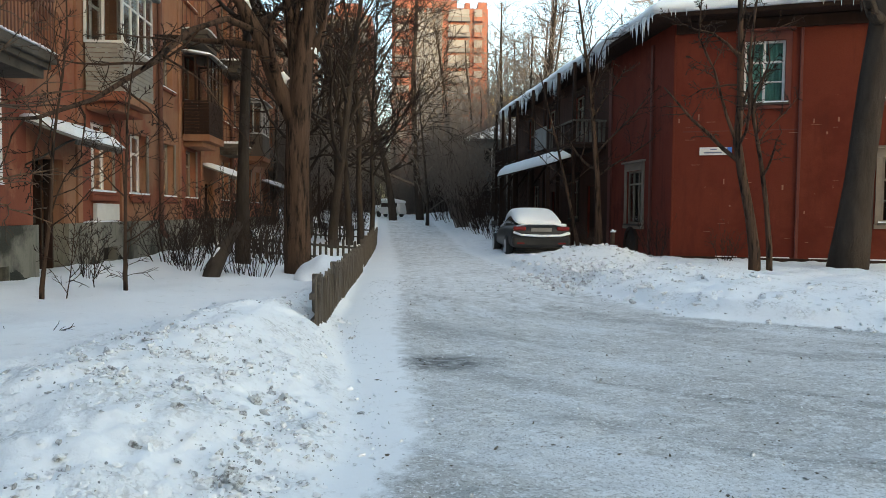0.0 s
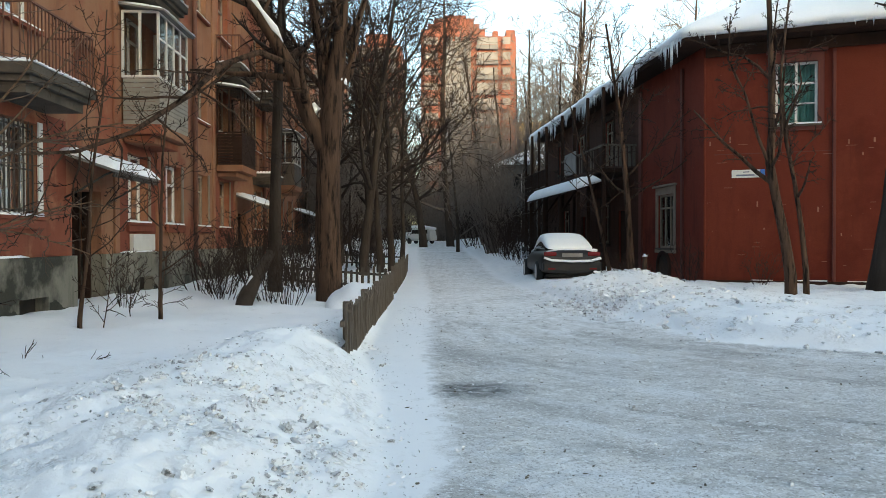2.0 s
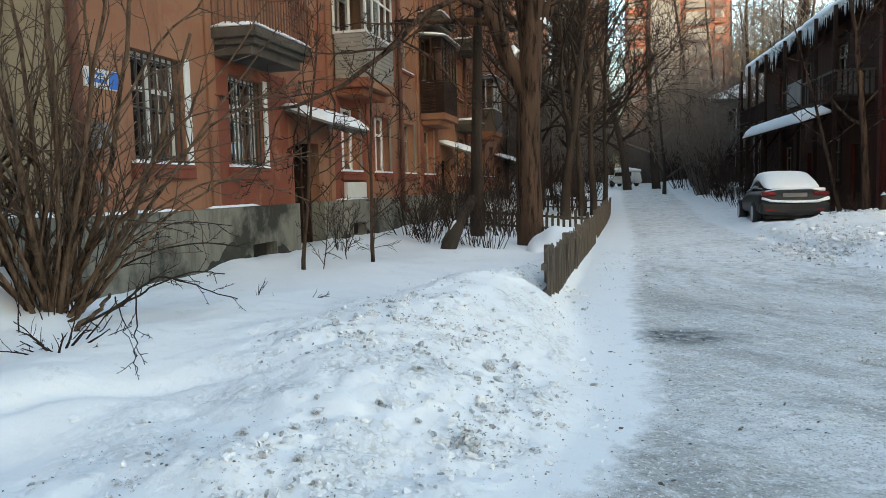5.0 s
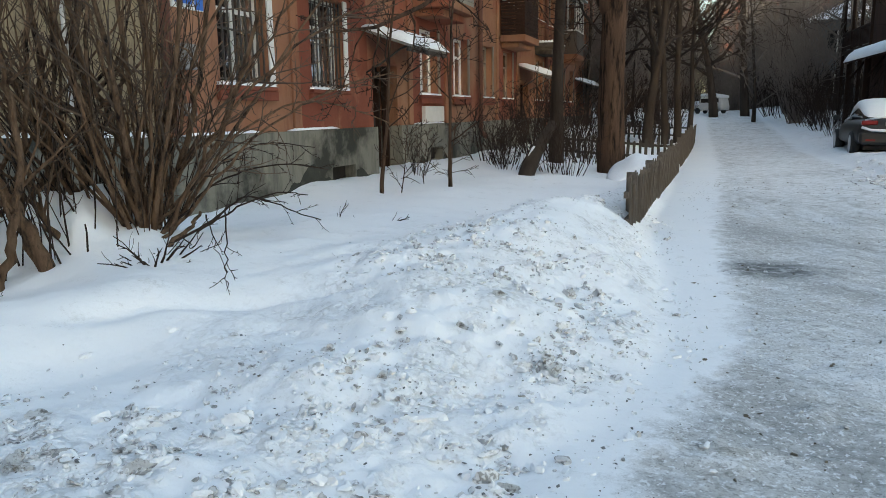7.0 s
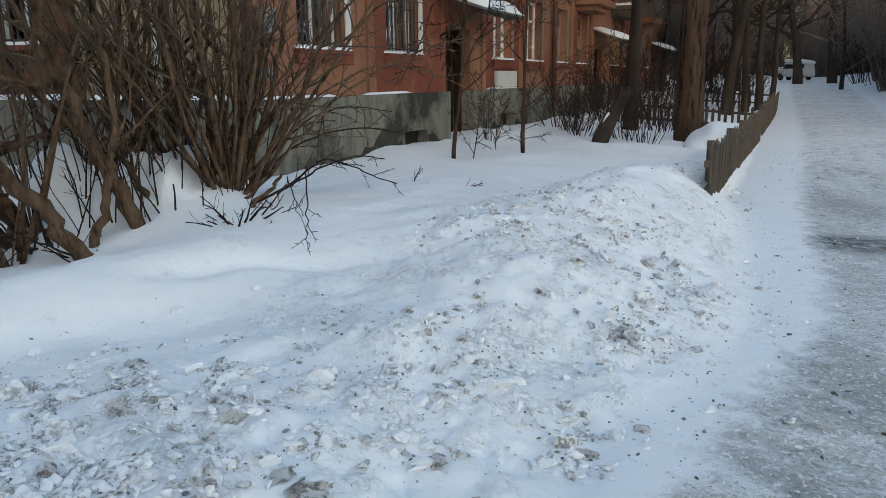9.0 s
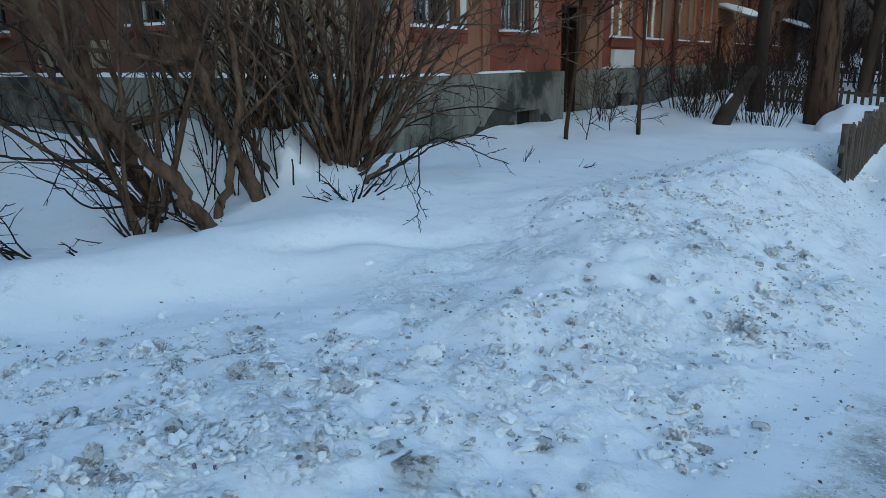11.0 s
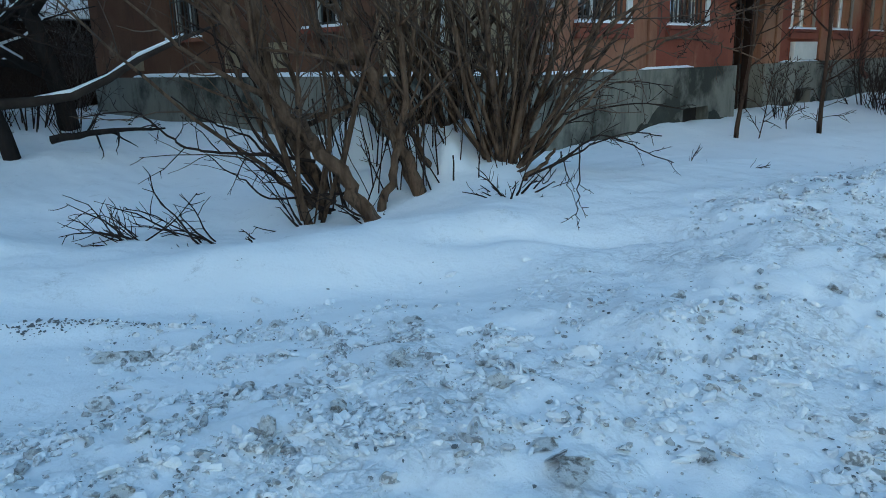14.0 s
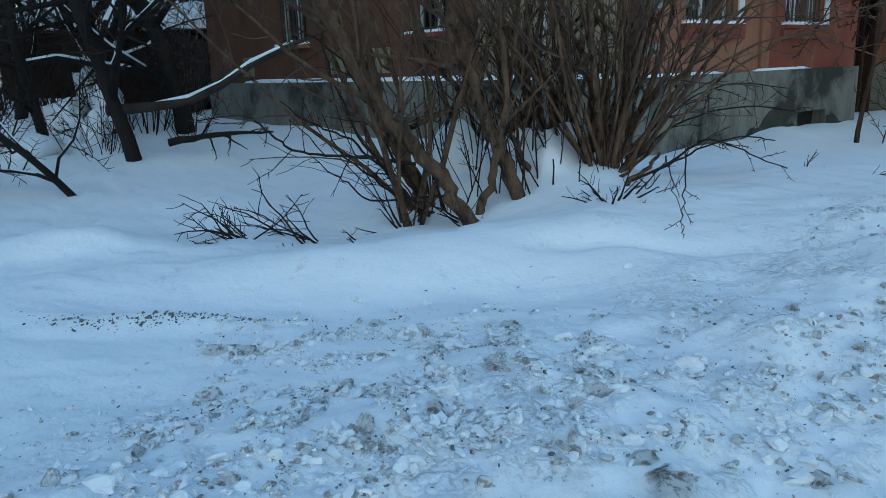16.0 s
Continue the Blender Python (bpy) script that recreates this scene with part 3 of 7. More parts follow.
def snow_slab(bm_to, a, b, n=14, thick=0.12, seed=0):
    """Snow lying on a sloping slab: bm_to(s, t, h) places it; ragged at the front edge."""
    rg = random.Random(seed)
    bm = bmesh.new()
    m = 5
    rows = []
    for i in range(n + 1):
        s = a + (b - a) * i / n
        row = []
        out = 1.0 + rg.uniform(-0.01, 0.05)
        for j in range(m + 1):
            t = j / m * out
            h = thick * (0.55 if j in (0,) else 0.15 if j == m else 1.0) * rg.uniform(0.8, 1.2) * (0.4 if i in (0, n) else 1)
            row.append(bm.verts.new(bm_to(s, t, h)))
        low = bm.verts.new(bm_to(s, out, 0.004))
        rows.append(row + [low, bm.verts.new(bm_to(s, 0, 0.004))])
    for p, q in zip(rows[:-1], rows[1:]):
        for j in range(len(p)):
            k = (j + 1) % len(p)
            bm.faces.new((p[j], q[j], q[k], p[k]))
    bm.faces.new(rows[0])
    bm.faces.new(rows[-1][::-1])
    bmesh.ops.recalc_face_normals(bm, faces=bm.faces)
    for f in bm.faces:
        f.smooth = True
    return bm


# ---- the orange apartment house ----
LH = pose(-6.5, 9.5, 0, 0, 0, 3)
lh = thing("apartment_house", LH, "three-storey orange stuccoed apartment house with peeling paint and grey plinth", "house")
U0, U1, EAVE, DEEP = -2.35, 34.0, 10.3, 13.2


def front(u, z, d):
    return Vector((-d, u, z))


def gable(u, z, d):
    return Vector((-u, U0 + d, z))


WINDOWS = [-0.72, 1.72, 6.67, 9.10, 11.6, 14.1, 19.2, 21.6, 24.1, 26.6, 31.2]
DOORS = [4.15, 16.6, 28.9]
holes = []
for k, u in enumerate(WINDOWS):
    w = 0.58
    for floor in range(3):
        holes.append((u - w, u + w, 1.85 + 2.95 * floor, 3.32 + 2.95 * floor))
for u in DOORS:
    holes.append((u - 0.62, u + 0.62, 1.2, 2.4))
    for floor in (1, 2):
        holes.append((u - 0.5, u + 0.5, 3.6 + 2.95 * (floor - 1) + 0.35, 4.75 + 2.95 * (floor - 1) + 0.35))
part("facade_wall", wall_bm(U0, U1, 1.2, EAVE, holes, 0.45, front), STUCCO, lh)
END_WINDOWS = [(3.4, 4.45), (8.0, 9.2)]
end_holes = [(a, b, 1.95 + 2.95 * f, 3.4 + 2.95 * f) for a, b in END_WINDOWS for f in range(3)]
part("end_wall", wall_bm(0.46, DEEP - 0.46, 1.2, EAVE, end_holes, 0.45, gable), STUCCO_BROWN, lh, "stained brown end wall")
part("tan_panel", box(bmesh.new(), -2.75, -0.06, U0 - 0.035, U0 + 0.002, 1.205, EAVE - 0.05), TAN, lh, "bare tan plaster beside the corner")
part("corner_wall", box(bmesh.new(), -0.459, -0.451, U0, U0 + 0.449, 1.2, EAVE), STUCCO_BROWN, lh)
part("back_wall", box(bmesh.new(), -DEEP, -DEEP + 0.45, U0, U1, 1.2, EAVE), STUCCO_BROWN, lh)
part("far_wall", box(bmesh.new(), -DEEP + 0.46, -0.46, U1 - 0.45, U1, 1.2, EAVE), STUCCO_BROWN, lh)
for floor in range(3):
    part("floor_slab", box(bmesh.new(), -DEEP + 0.46, -0.46, U0 + 0.46, U1 - 0.46, 1.2 + 2.95 * floor, 1.4 + 2.95 * floor), INSIDE_SHADE, lh)
# added linings, painted near black so the rooms look unlit
part("shade_lining", box(bmesh.new(), -1.5, -1.45, U0 + 0.5, U1 - 0.5, 1.41, EAVE - 0.1), INSIDE_SHADE, lh)
part("shade_lining", box(bmesh.new(), -DEEP + 0.5, -1.51, U0 + 1.5, U0 + 1.55, 1.41, EAVE - 0.1), INSIDE_SHADE, lh)
# plinth with the cellar vents and doorways cut through it
vents = [(1.58, 2.48, 0.27, 0.56), (6.5, 7.35, 0.36, 0.66), (12.4, 13.2, 0.36, 0.66)]
door_cuts = [(u - 0.62, u + 0.62, -0.6, 1.3) for u in DOORS]
part("plinth", wall_bm(U0 - 0.09, U1, -0.6, 1.2, vents + door_cuts, 0.5, lambda u, z, d: Vector((0.09 - d, u, z))), PLINTH, lh, "grey stained cement plinth")
part("end_plinth", wall_bm(0.42, DEEP, -0.6, 1.2, [], 0.5, lambda u, z, d: Vector((-u, U0 - 0.09 + d, z))), PLINTH, lh, "grey cement plinth under the end wall")
rg = random.Random(5)
for a, b in ((-2.2, -0.5), (0.3, 1.9), (5.6, 7.6)):
    part("ledge_snow", snow_slab(lambda s, t, h: Vector((0.002 + 0.085 * t, s, 1.203 + h)), a, b, 8, 0.035, 3), SNOW, lh, "thin snow on the plinth ledge")
for a, b in ((0.3, 1.2), (1.5, 2.6), (2.8, 5.5), (6.0, 11.0)):
    part("ledge_snow", snow_slab(lambda s, t, h: Vector((-s, U0 - 0.002 - 0.085 * t, 1.203 + h)), a, b, 12, 0.07, int(a * 10)), SNOW, lh, "thin snow on the plinth ledge")
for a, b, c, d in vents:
    # near-black panel as the shade inside the vent
    part("vent_shade", box(bmesh.new(), -0.16, -0.12, a + 0.004, b - 0.004, c + 0.004, d - 0.004), INSIDE_SHADE, lh)
# black mould creeping up the plinth beside the first vent
MOULD = mat("black_mould", (0.030, 0.032, 0.027), (0.060, 0.061, 0.052), 3.0, 0.95, 30, 0.5, c=(0.12, 0.118, 0.10), c_scale=2.2, c_at=0.60, spec=0.1)
for a, b, mid, high in ((-1.0, 1.56, 0.75, 0.42), (2.50, 3.4, 2.55, 0.30), (5.0, 6.48, 5.9, 0.22), (7.37, 8.8, 7.6, 0.25)):
    bm = bmesh.new()
    low_row, top_row = [], []
    for k in range(61):
        u = a + (b - a) * k / 60
        up = 0.18 + high * math.exp(-((u - mid) / 0.75) ** 2) + 0.14 * noise.fractal(Vector((u * 2.3, 0.4, mid)), 1.0, 2.0, 5)
        low_row.append(bm.verts.new((0.094, u, -0.3)))
        top_row.append(bm.verts.new((0.094, u, max(-0.28, up))))
    for k in range(60):
        bm.faces.new((low_row[k], low_row[k + 1], top_row[k + 1], top_row[k]))
    part("mould_stain", bm, MOULD, lh, "black mould stain on the plinth")
# red bays, pilaster strips and lintel bands
for a, b in ((0.75, 3.3), (5.55, 7.75), (12.9, 15.3), (20.4, 22.8)):
    hs = [h for h in holes if a < h[0] < b]
    part("red_bay", wall_bm(a, b, 1.202, 3.52, [h for h in hs if h[2] < 3.4], 0.012, lambda u, z, d: Vector((0.012 - d, u, z))), STUCCO_RED, lh, "darker red stucco bay")
for u in (0.60, 5.45, 7.9, 12.8, 15.4, 20.3):
    part("pilaster", box(bmesh.new(), 0.001, 0.05, u - 0.11, u + 0.11, 1.21, EAVE - 0.3, 0.008), STUCCO, lh)
for k, u in enumerate(WINDOWS):
    for floor in range(3):
        z0 = 1.85 + 2.95 * floor
        window_at(lh, front, u - 0.58, u + 0.58, z0, z0 + 1.47, frame_mat=WHITE if k < 4 else WOOD_TAN, grille=(floor == 0 and k < 2), curtain=CURTAIN if (k * 3 + floor) % 4 == 2 else None, sill_mat=STUCCO_RED)
        if floor == 0:
            part("apron", box(bmesh.new(), 0.013, 0.09, u - 0.7, u + 0.7, z0 - 0.2, z0 - 0.065, 0.01), STUCCO_RED, lh, "red moulding under a window")
            bm = box(bmesh.new(), 0.014, 0.045, u + 0.585, u + 0.72, z0 - 0.05, z0 + 1.5, 0.005)
            part("jamb", bm, WHITE if k < 2 else WOOD_TAN, lh, "painted window jamb")
for i, (a, b) in enumerate(END_WINDOWS):
    for floor in range(3):
        z0 = 1.95 + 2.95 * floor
        window_at(lh, gable, a, b, z0, z0 + 1.45, grille=floor == 0, sill_mat=STUCCO_RED)
for a in (5.1, 6.6, 10.6):
    part("bare_patch", box(bmesh.new(), -a - 0.55, -a, U0 - 0.006, U0 + 0.001, 1.35, 1.78), TAN, lh, "patch of pale repair plaster")
part("white_box", box(bmesh.new(), 0.013, 0.11, 6.15, 7.45, 1.24, 1.6, 0.01), WHITE, lh, "white sheet-metal box")
for u in DOORS:
    d = part("door", box(bmesh.new(), -0.32, -0.26, u - 0.61, u - 0.2, 0.1, 2.3, 0.01), IRON, lh, "dark steel entrance door")
    part("door_frame", box(bmesh.new(), -0.34, -0.2, u + 0.56, u + 0.62, 0.0, 2.4), WOOD_DARK, d)
    part("door_leaf", box(bmesh.new(), -1.0, -0.36, u + 0.50, u + 0.55, 0.1, 2.3, 0.01), WOOD_DARK, d, "dark door leaf standing open inwards")
    part("handle", box(bmesh.new(), -0.255, -0.2, u - 0.28, u - 0.25, 1.1, 1.35, 0.01), WHITE, d)
    # near-black panel as the shade inside the doorway
    part("hall_shade", box(bmesh.new(), -3.2, -3.1, u - 1.5, u + 1.5, 0.0, 2.6), INSIDE_SHADE, lh)
    # canopy on iron brackets with snow
    a, b = u - 1.1, u + 1.1
    slope = Matrix.Translation((0, 0, 3.0)) @ pose(0, 0, 0, 0, 19, 0)
    can = part("canopy", box(bmesh.new(), 0.02, 1.0, a, b, -0.05, -0.01, 0.006, slope), SLATE, lh, "sloping sheet-metal canopy over the door")
    bm = bmesh.new()
    for k in range(22):
        uu = a + (b - a) * (k + 0.5) / 22
        box(bm, 0.985, 1.015, uu - 0.04, uu + 0.035, -0.13, -0.045, 0.0, slope)
    part("valance", bm, IRON, can, "jagged metal edging")
    part("canopy_snow", snow_slab(lambda s, t, h: slope @ Vector((0.02 + 1.0 * t, s, -0.006 + h)), a, b, 16, 0.14, 9), SNOW, can, "thick snow on the canopy")
    for uu in (a + 0.2, b - 0.2):
        part("bracket", tubes("bracket", [([(0.0, uu, 2.2), (0.3, uu, 2.35), (0.7, uu, 2.6), (0.92, uu, 2.68)], [0.02] * 4), ([(0.0, uu, 2.2), (0.12, uu, 2.1), (0.2, uu, 2.2), (0.12, uu, 2.28)], [0.014] * 4)], 5), IRON, can)


RAIL_BAR = part("railing_bar", box(bmesh.new(), -0.009, 0.009, -0.009, 0.009, 0, 0.815), RUST).data
bpy.data.objects.remove(bpy.data.objects["railing_bar"])


def balcony(u, z, rails=True, width=2.06, out=0.8):
    """An open balcony: heavy slab with snow, and a railing of thin bars."""
    a, b = u - width / 2, u + width / 2
    slab = part("balcony", box(bmesh.new(), 0.02, out, a, b, z - 0.16, z, 0.015), CONCRETE, lh, "crumbling concrete balcony")
    part("slab_foot", box(bmesh.new(), 0.02, out - 0.07, a + 0.06, b - 0.06, z - 0.25, z - 0.161, 0.004), CONCRETE, slab)
    part("slab_base", box(bmesh.new(), 0.02, out - 0.16, a + 0.13, b - 0.13, z - 0.40, z - 0.251, 0.004), CONCRETE, slab)
    part("balcony_snow", snow_slab(lambda s, t, h: Vector((0.05 + (out - 0.04) * t, s, z + 0.002 + h)), a, b + 0.02, 14, 0.10, int(u * 7)), SNOW, slab, "snow on the balcony floor")
    if rails:
        top = z + 0.82
        places = [(out - 0.042, a + 0.04 + (b - a - 0.08) * k / 19) for k in range(20)]
        places += [(0.06 + (out - 0.14) * k / 6, uu) for k in range(7) for uu in (a + 0.04, b - 0.04)]
        for x, uu in places:
            bar = new("railing_bar", RAIL_BAR)
            bar.parent = slab
            bar.location = (x, uu, z + 0.003)
        bm = bmesh.new()
        box(bm, out - 0.065, out - 0.02, a + 0.02, b - 0.02, top + 0.001, top + 0.03)
        for uu in (a + 0.04, b - 0.04):
            box(bm, 0.02, out - 0.067, uu - 0.02, uu + 0.02, top + 0.001, top + 0.03)
        part("handrail", bm, RUST, slab)
    return slab


def loggia(u, z, siding, frame_mat, width=1.95, out=0.8, top=2.35):
    """A balcony closed in with boards below and old windows above."""
    a, b = u - width / 2, u + width / 2
    slab = part("balcony", box(bmesh.new(), 0.02, out + 0.02, a - 0.03, b + 0.03, z - 0.2, z, 0.01), STUCCO, lh, "closed balcony with board siding and old windows")
    part("slab_foot", box(bmesh.new(), 0.02, out - 0.2, a + 0.1, b - 0.1, z - 0.36, z - 0.201, 0.02), STUCCO, slab)
    n = 10
    for k in range(n):
        z0, z1 = z + 0.004 + 0.95 * k / n, z + 0.95 * (k + 1) / n - 0.006
        part("board", box(bmesh.new(), out - 0.03, out, a, b, z0, z1, 0.004), siding, slab)
        for uu in (a, b - 0.03):
            part("board", box(bmesh.new(), 0.06, out - 0.032, uu, uu + 0.03, z0, z1, 0.004), siding, slab)
    bm = bmesh.new()
    zt, zb = z + top, z + 0.96
    for uu in np.linspace(a, b - 0.06, 5):
        box(bm, out - 0.05, out - 0.005, uu, uu + 0.06, zb + 0.05, zt - 0.06)
    for x in (0.03, 0.38):
        for uu in (a, b - 0.05):
            box(bm, x, x + 0.05, uu, uu + 0.05, zb + 0.05, zt - 0.06)
    for zz in (zb, zt - 0.06):
        box(bm, 0.03, out - 0.004, a - 0.004, a + 0.054, zz, zz + 0.05)
        box(bm, 0.03, out - 0.004, b - 0.054, b + 0.004, zz, zz + 0.05)
        box(bm, out - 0.052, out - 0.003, a + 0.055, b - 0.055, zz, zz + 0.05)
    zm = zb + 0.8
    box(bm, out - 0.046, out - 0.01, a + 0.06, b - 0.06, zm, zm + 0.04)
    part("window_frame", bm, frame_mat, slab)
    for k, (p0, p1) in enumerate(((out - 0.03, out - 0.025),)):
        p = part("pane", box(bmesh.new(), p0, p1, a + 0.05, b - 0.05, zb + 0.05, zt - 0.05), GLASS, slab)
        p.visible_shadow = False
    for uu in (a + 0.02, b - 0.025):
        p = part("pane", box(bmesh.new(), 0.06, out - 0.06, uu, uu + 0.005, zb + 0.05, zt - 0.05), GLASS, slab)
        p.visible_shadow = False
    tilt = Matrix.Translation((0, 0, zt + 0.12)) @ pose(0, 0, 0, 0, 8, 0)
    part("balcony_roof", box(bmesh.new(), 0.02, out + 0.15, a - 0.12, b + 0.12, -0.04, 0.0, 0.004, tilt), SLATE, slab)
    part("roof_snow", snow_slab(lambda s, t, h: tilt @ Vector((0.02 + (out + 0.13) * t, s, 0.003 + h)), a - 0.1, b + 0.1, 12, 0.09, 4), SNOW, slab, "snow on the balcony roof")
    return slab


SIDING_GREY = mat("grey_siding", (0.22, 0.20, 0.175), (0.28, 0.26, 0.23), 3.0, 0.85, 40, 0.3, c=(0.25, 0.2, 0.16), c_scale=2.0, c_at=0.6)
balcony(1.65, 3.93)
balcony(1.65, 6.95)
loggia(6.72, 3.85, SIDING_GREY, WHITE)
balcony(6.72, 6.85)
loggia(14.1, 3.75, WOOD_DARK, WOOD_DARK)
balcony(14.1, 6.85)
balcony(19.2, 3.93)
balcony(19.2, 6.95)
loggia(24.1, 3.85, WOOD_GREY, WHITE)
# downpipes
for u, x in ((10.6, 0.12), (20.0, 0.12)):
    part("downpipe", tubes("downpipe", [([(x, u, 1.0), (x, u, 4), (x, u, 7), (x, u, EAVE)], [0.065] * 4), ([(x, u, 1.0), (x + 0.02, u, 0.9), (x + 0.18, u, 0.75)], [0.065] * 3)], 10), RUST, lh, "rusty red downpipe")
part("downpipe", tubes("downpipe", [([(-1.35, U0 - 0.1, 1.5), (-1.35, U0 - 0.1, 5), (-1.35, U0 - 0.1, EAVE)], [0.03] * 3)], 8), WHITE, lh, "thin white pipe on the end wall")
part("downpipe", tubes("downpipe", [([(0.1, U0 - 0.08, 1.25), (0.1, U0 - 0.08, 5), (0.1, U0 - 0.08, EAVE)], [0.06] * 3)], 8), RUST, lh, "rusty corner downpipe")
# address plate, lettering unreadable: plain bars
plate = part("address_plate", box(bmesh.new(), 0.002, 0.03, -2.2, -1.6, 2.72, 2.95, 0.004), WHITE, lh, "white and blue address plate")
BLUE = mat("plate_blue", (0.03, 0.12, 0.42), (0.04, 0.15, 0.48), 5, 0.4, 40, 0.0)
part("plate_end", box(bmesh.new(), 0.031, 0.034, -1.77, -1.605, 2.73, 2.94), BLUE, plate)
part("plate_bar", box(bmesh.new(), 0.031, 0.034, -2.15, -1.81, 2.78, 2.83), BLUE, plate)
part("plate_bar", box(bmesh.new(), 0.031, 0.034, -2.1, -1.87, 2.87, 2.90), BLUE, plate)
part("meter_box", box(bmesh.new(), 0.002, 0.16, -2.2, -1.95, 2.0, 2.3, 0.01), SLATE, lh, "small grey metal box")
part("meter_box", box(bmesh.new(), 0.002, 0.12, -2.2, -1.98, 1.45, 1.6, 0.01), SLATE, lh)
# cornice and roof
part("cornice", box(bmesh.new(), -DEEP - 0.35, 0.4, U0 - 0.4, U1 + 0.4, EAVE + 0.002, EAVE + 0.3, 0.03), CONCRETE, lh)
bm = bmesh.new()
e = [bm.verts.new(p) for p in ((0.5, U0 - 0.5, EAVE + 0.31), (0.5, U1 + 0.5, EAVE + 0.31), (-DEEP - 0.5, U1 + 0.5, EAVE + 0.31), (-DEEP - 0.5, U0 - 0.5, EAVE + 0.31))]
r = [bm.verts.new(p) for p in ((-DEEP / 2, U0 + 5, EAVE + 3), (-DEEP / 2, U1 - 5, EAVE + 3))]
bm.faces.new((e[0], e[1], r[1], r[0]))
bm.faces.new((e[1], e[2], r[1]))
bm.faces.new((e[2], e[3], r[0], r[1]))
bm.faces.new((e[3], e[0], r[0]))
bm.faces.new(e[::-1])
part("roof", bm, SNOW, lh, "snow-covered hipped roof")

# ---- the red wooden house ----
RH = pose(7.5, 22.3, 0, 0, 0, 5.3)
rh = thing("red_house", RH, "two-storey dark red plastered house with snowy roof and icicles", "house")
FD = Vector((0.9041, -0.4274))                     # the street front runs this way from the corner
RE, LEN, FL = 7.15, 21.4, 13.0


def side(u, z, d):
    return Vector((d, u, z))


def street(u, z, d):
    n = Vector((-FD.y, FD.x))                      # into the house
    return Vector((FD.x * u + n.x * d, FD.y * u + n.y * d, z))


ICE = mat("icicle_ice", (0.72, 0.77, 0.82), (0.80, 0.84, 0.88), 6, 0.12, 30, 0.2)
TRIM_RED = mat("dark_red_trim", (0.085, 0.018, 0.0125), (0.11, 0.024, 0.016), 2.0, 0.8, 30, 0.2)
# the front's red plaster again, mixed lighter to offset this side's shade
SIDE_RED = mat("side_red_plaster", (0.135, 0.0265, 0.0175), (0.165, 0.036, 0.0225), 0.7, 0.9, 24, 0.3, c=(0.10, 0.021, 0.0145), streak=(0.075, 0.018, 0.013), fleck=(0.30, 0.19, 0.15), spec=0.12, c_scale=0.8, c_at=0.55)
TEAL = mat("green_curtain", (0.16, 0.46, 0.40), (0.22, 0.55, 0.48), 3.0, 0.9, 20, 0.2)
side_holes = [(2.25, 3.65, 1.15, 2.95), (7.0, 8.0, 0.5, 2.6), (8.6, 9.8, 4.9, 6.4), (13.0, 14.2, 4.9, 6.4), (17.0, 18.2, 4.9, 6.4), (9.2, 10.4, 1.3, 2.9), (16.0, 17.2, 1.3, 2.9), (12.2, 13.4, 0.3, 2.5)]
part("side_wall", wall_bm(0.0, LEN, -0.4, RE, side_holes, 0.3, side), SIDE_RED, rh)
front_holes = [(1.95, 3.05, 4.72, 6.5), (5.6, 6.7, 4.72, 6.5), (5.6, 6.7, 1.3, 3.1), (9.2, 10.3, 4.72, 6.5), (9.2, 10.3, 1.3, 3.1)]
part("street_wall", wall_bm(0.02, FL, -0.4, RE, front_holes, 0.3, street), RED_PAINT, rh)
B = street(FL, 0, 0)
part("back_wall", box(bmesh.new(), B.x, B.x + 0.3, B.y, LEN, -0.4, RE), RED_PAINT, rh)
part("end_wall", box(bmesh.new(), 0.3, B.x, LEN - 0.3, LEN, -0.4, RE), RED_PAINT, rh)
bm = bmesh.new()
fl = [bm.verts.new(p) for p in ((0.35, 0.5, 3.6), (B.x - 0.1, B.y + 0.5, 3.6), (B.x - 0.1, LEN - 0.35, 3.6), (0.35, LEN - 0.35, 3.6))]
ext = bmesh.ops.extrude_face_region(bm, geom=[bm.faces.new(fl)])
for v in ext["geom"]:
    if isinstance(v, bmesh.types.BMVert):
        v.co.z += 0.2
part("floor_slab", bm, INSIDE_SHADE, rh)


def street_box(bm, u0, u1, z0, z1, d0, d1, bev=0.0):
    m = Matrix([[FD.x, -FD.y, 0, 0], [FD.y, FD.x, 0, 0], [0, 0, 1, 0], [0, 0, 0, 1]])
    return box(bm, u0, u1, d0, d1, z0, z1, bev, m)


for u in (0.0, 3.42, 8.0):
    part("pilaster", street_box(bmesh.new(), u + 0.0, u + (0.09 if u else 0.06), 0.25, RE - 0.35, -0.06, -0.003, 0.008), TRIM_RED if u else RED_PAINT, rh)
part("pilaster", box(bmesh.new(), -0.07, -0.003, 1.45, 1.60, 0.1, RE - 0.3, 0.008), TRIM_RED, rh)
part("pilaster", box(bmesh.new(), -0.07, -0.003, 5.2, 5.5, 0.1, RE - 0.3, 0.008), TRIM_RED, rh)
part("frieze", street_box(bmesh.new(), 0.05, FL, RE - 0.33, RE - 0.002, -0.1, -0.003, 0.01), WOOD_DARK, rh, "dark board under the eaves")
part("skirt_board", street_box(bmesh.new(), 0.02, FL, 0.13, 0.24, -0.12, -0.003, 0.006), WOOD_DARK, rh, "dark skirting board with snow on it")
for a, b, h in ((1.3, 1.9, 0.02), (2.2, 3.3, 0.028), (3.8, 4.3, 0.02), (4.9, 6.6, 0.03), (7.4, FL, 0.025)):
    part("skirt_snow", street_box(bmesh.new(), a, b, 0.244, 0.244 + h, -0.10, -0.004, 0.008), SNOW, rh)
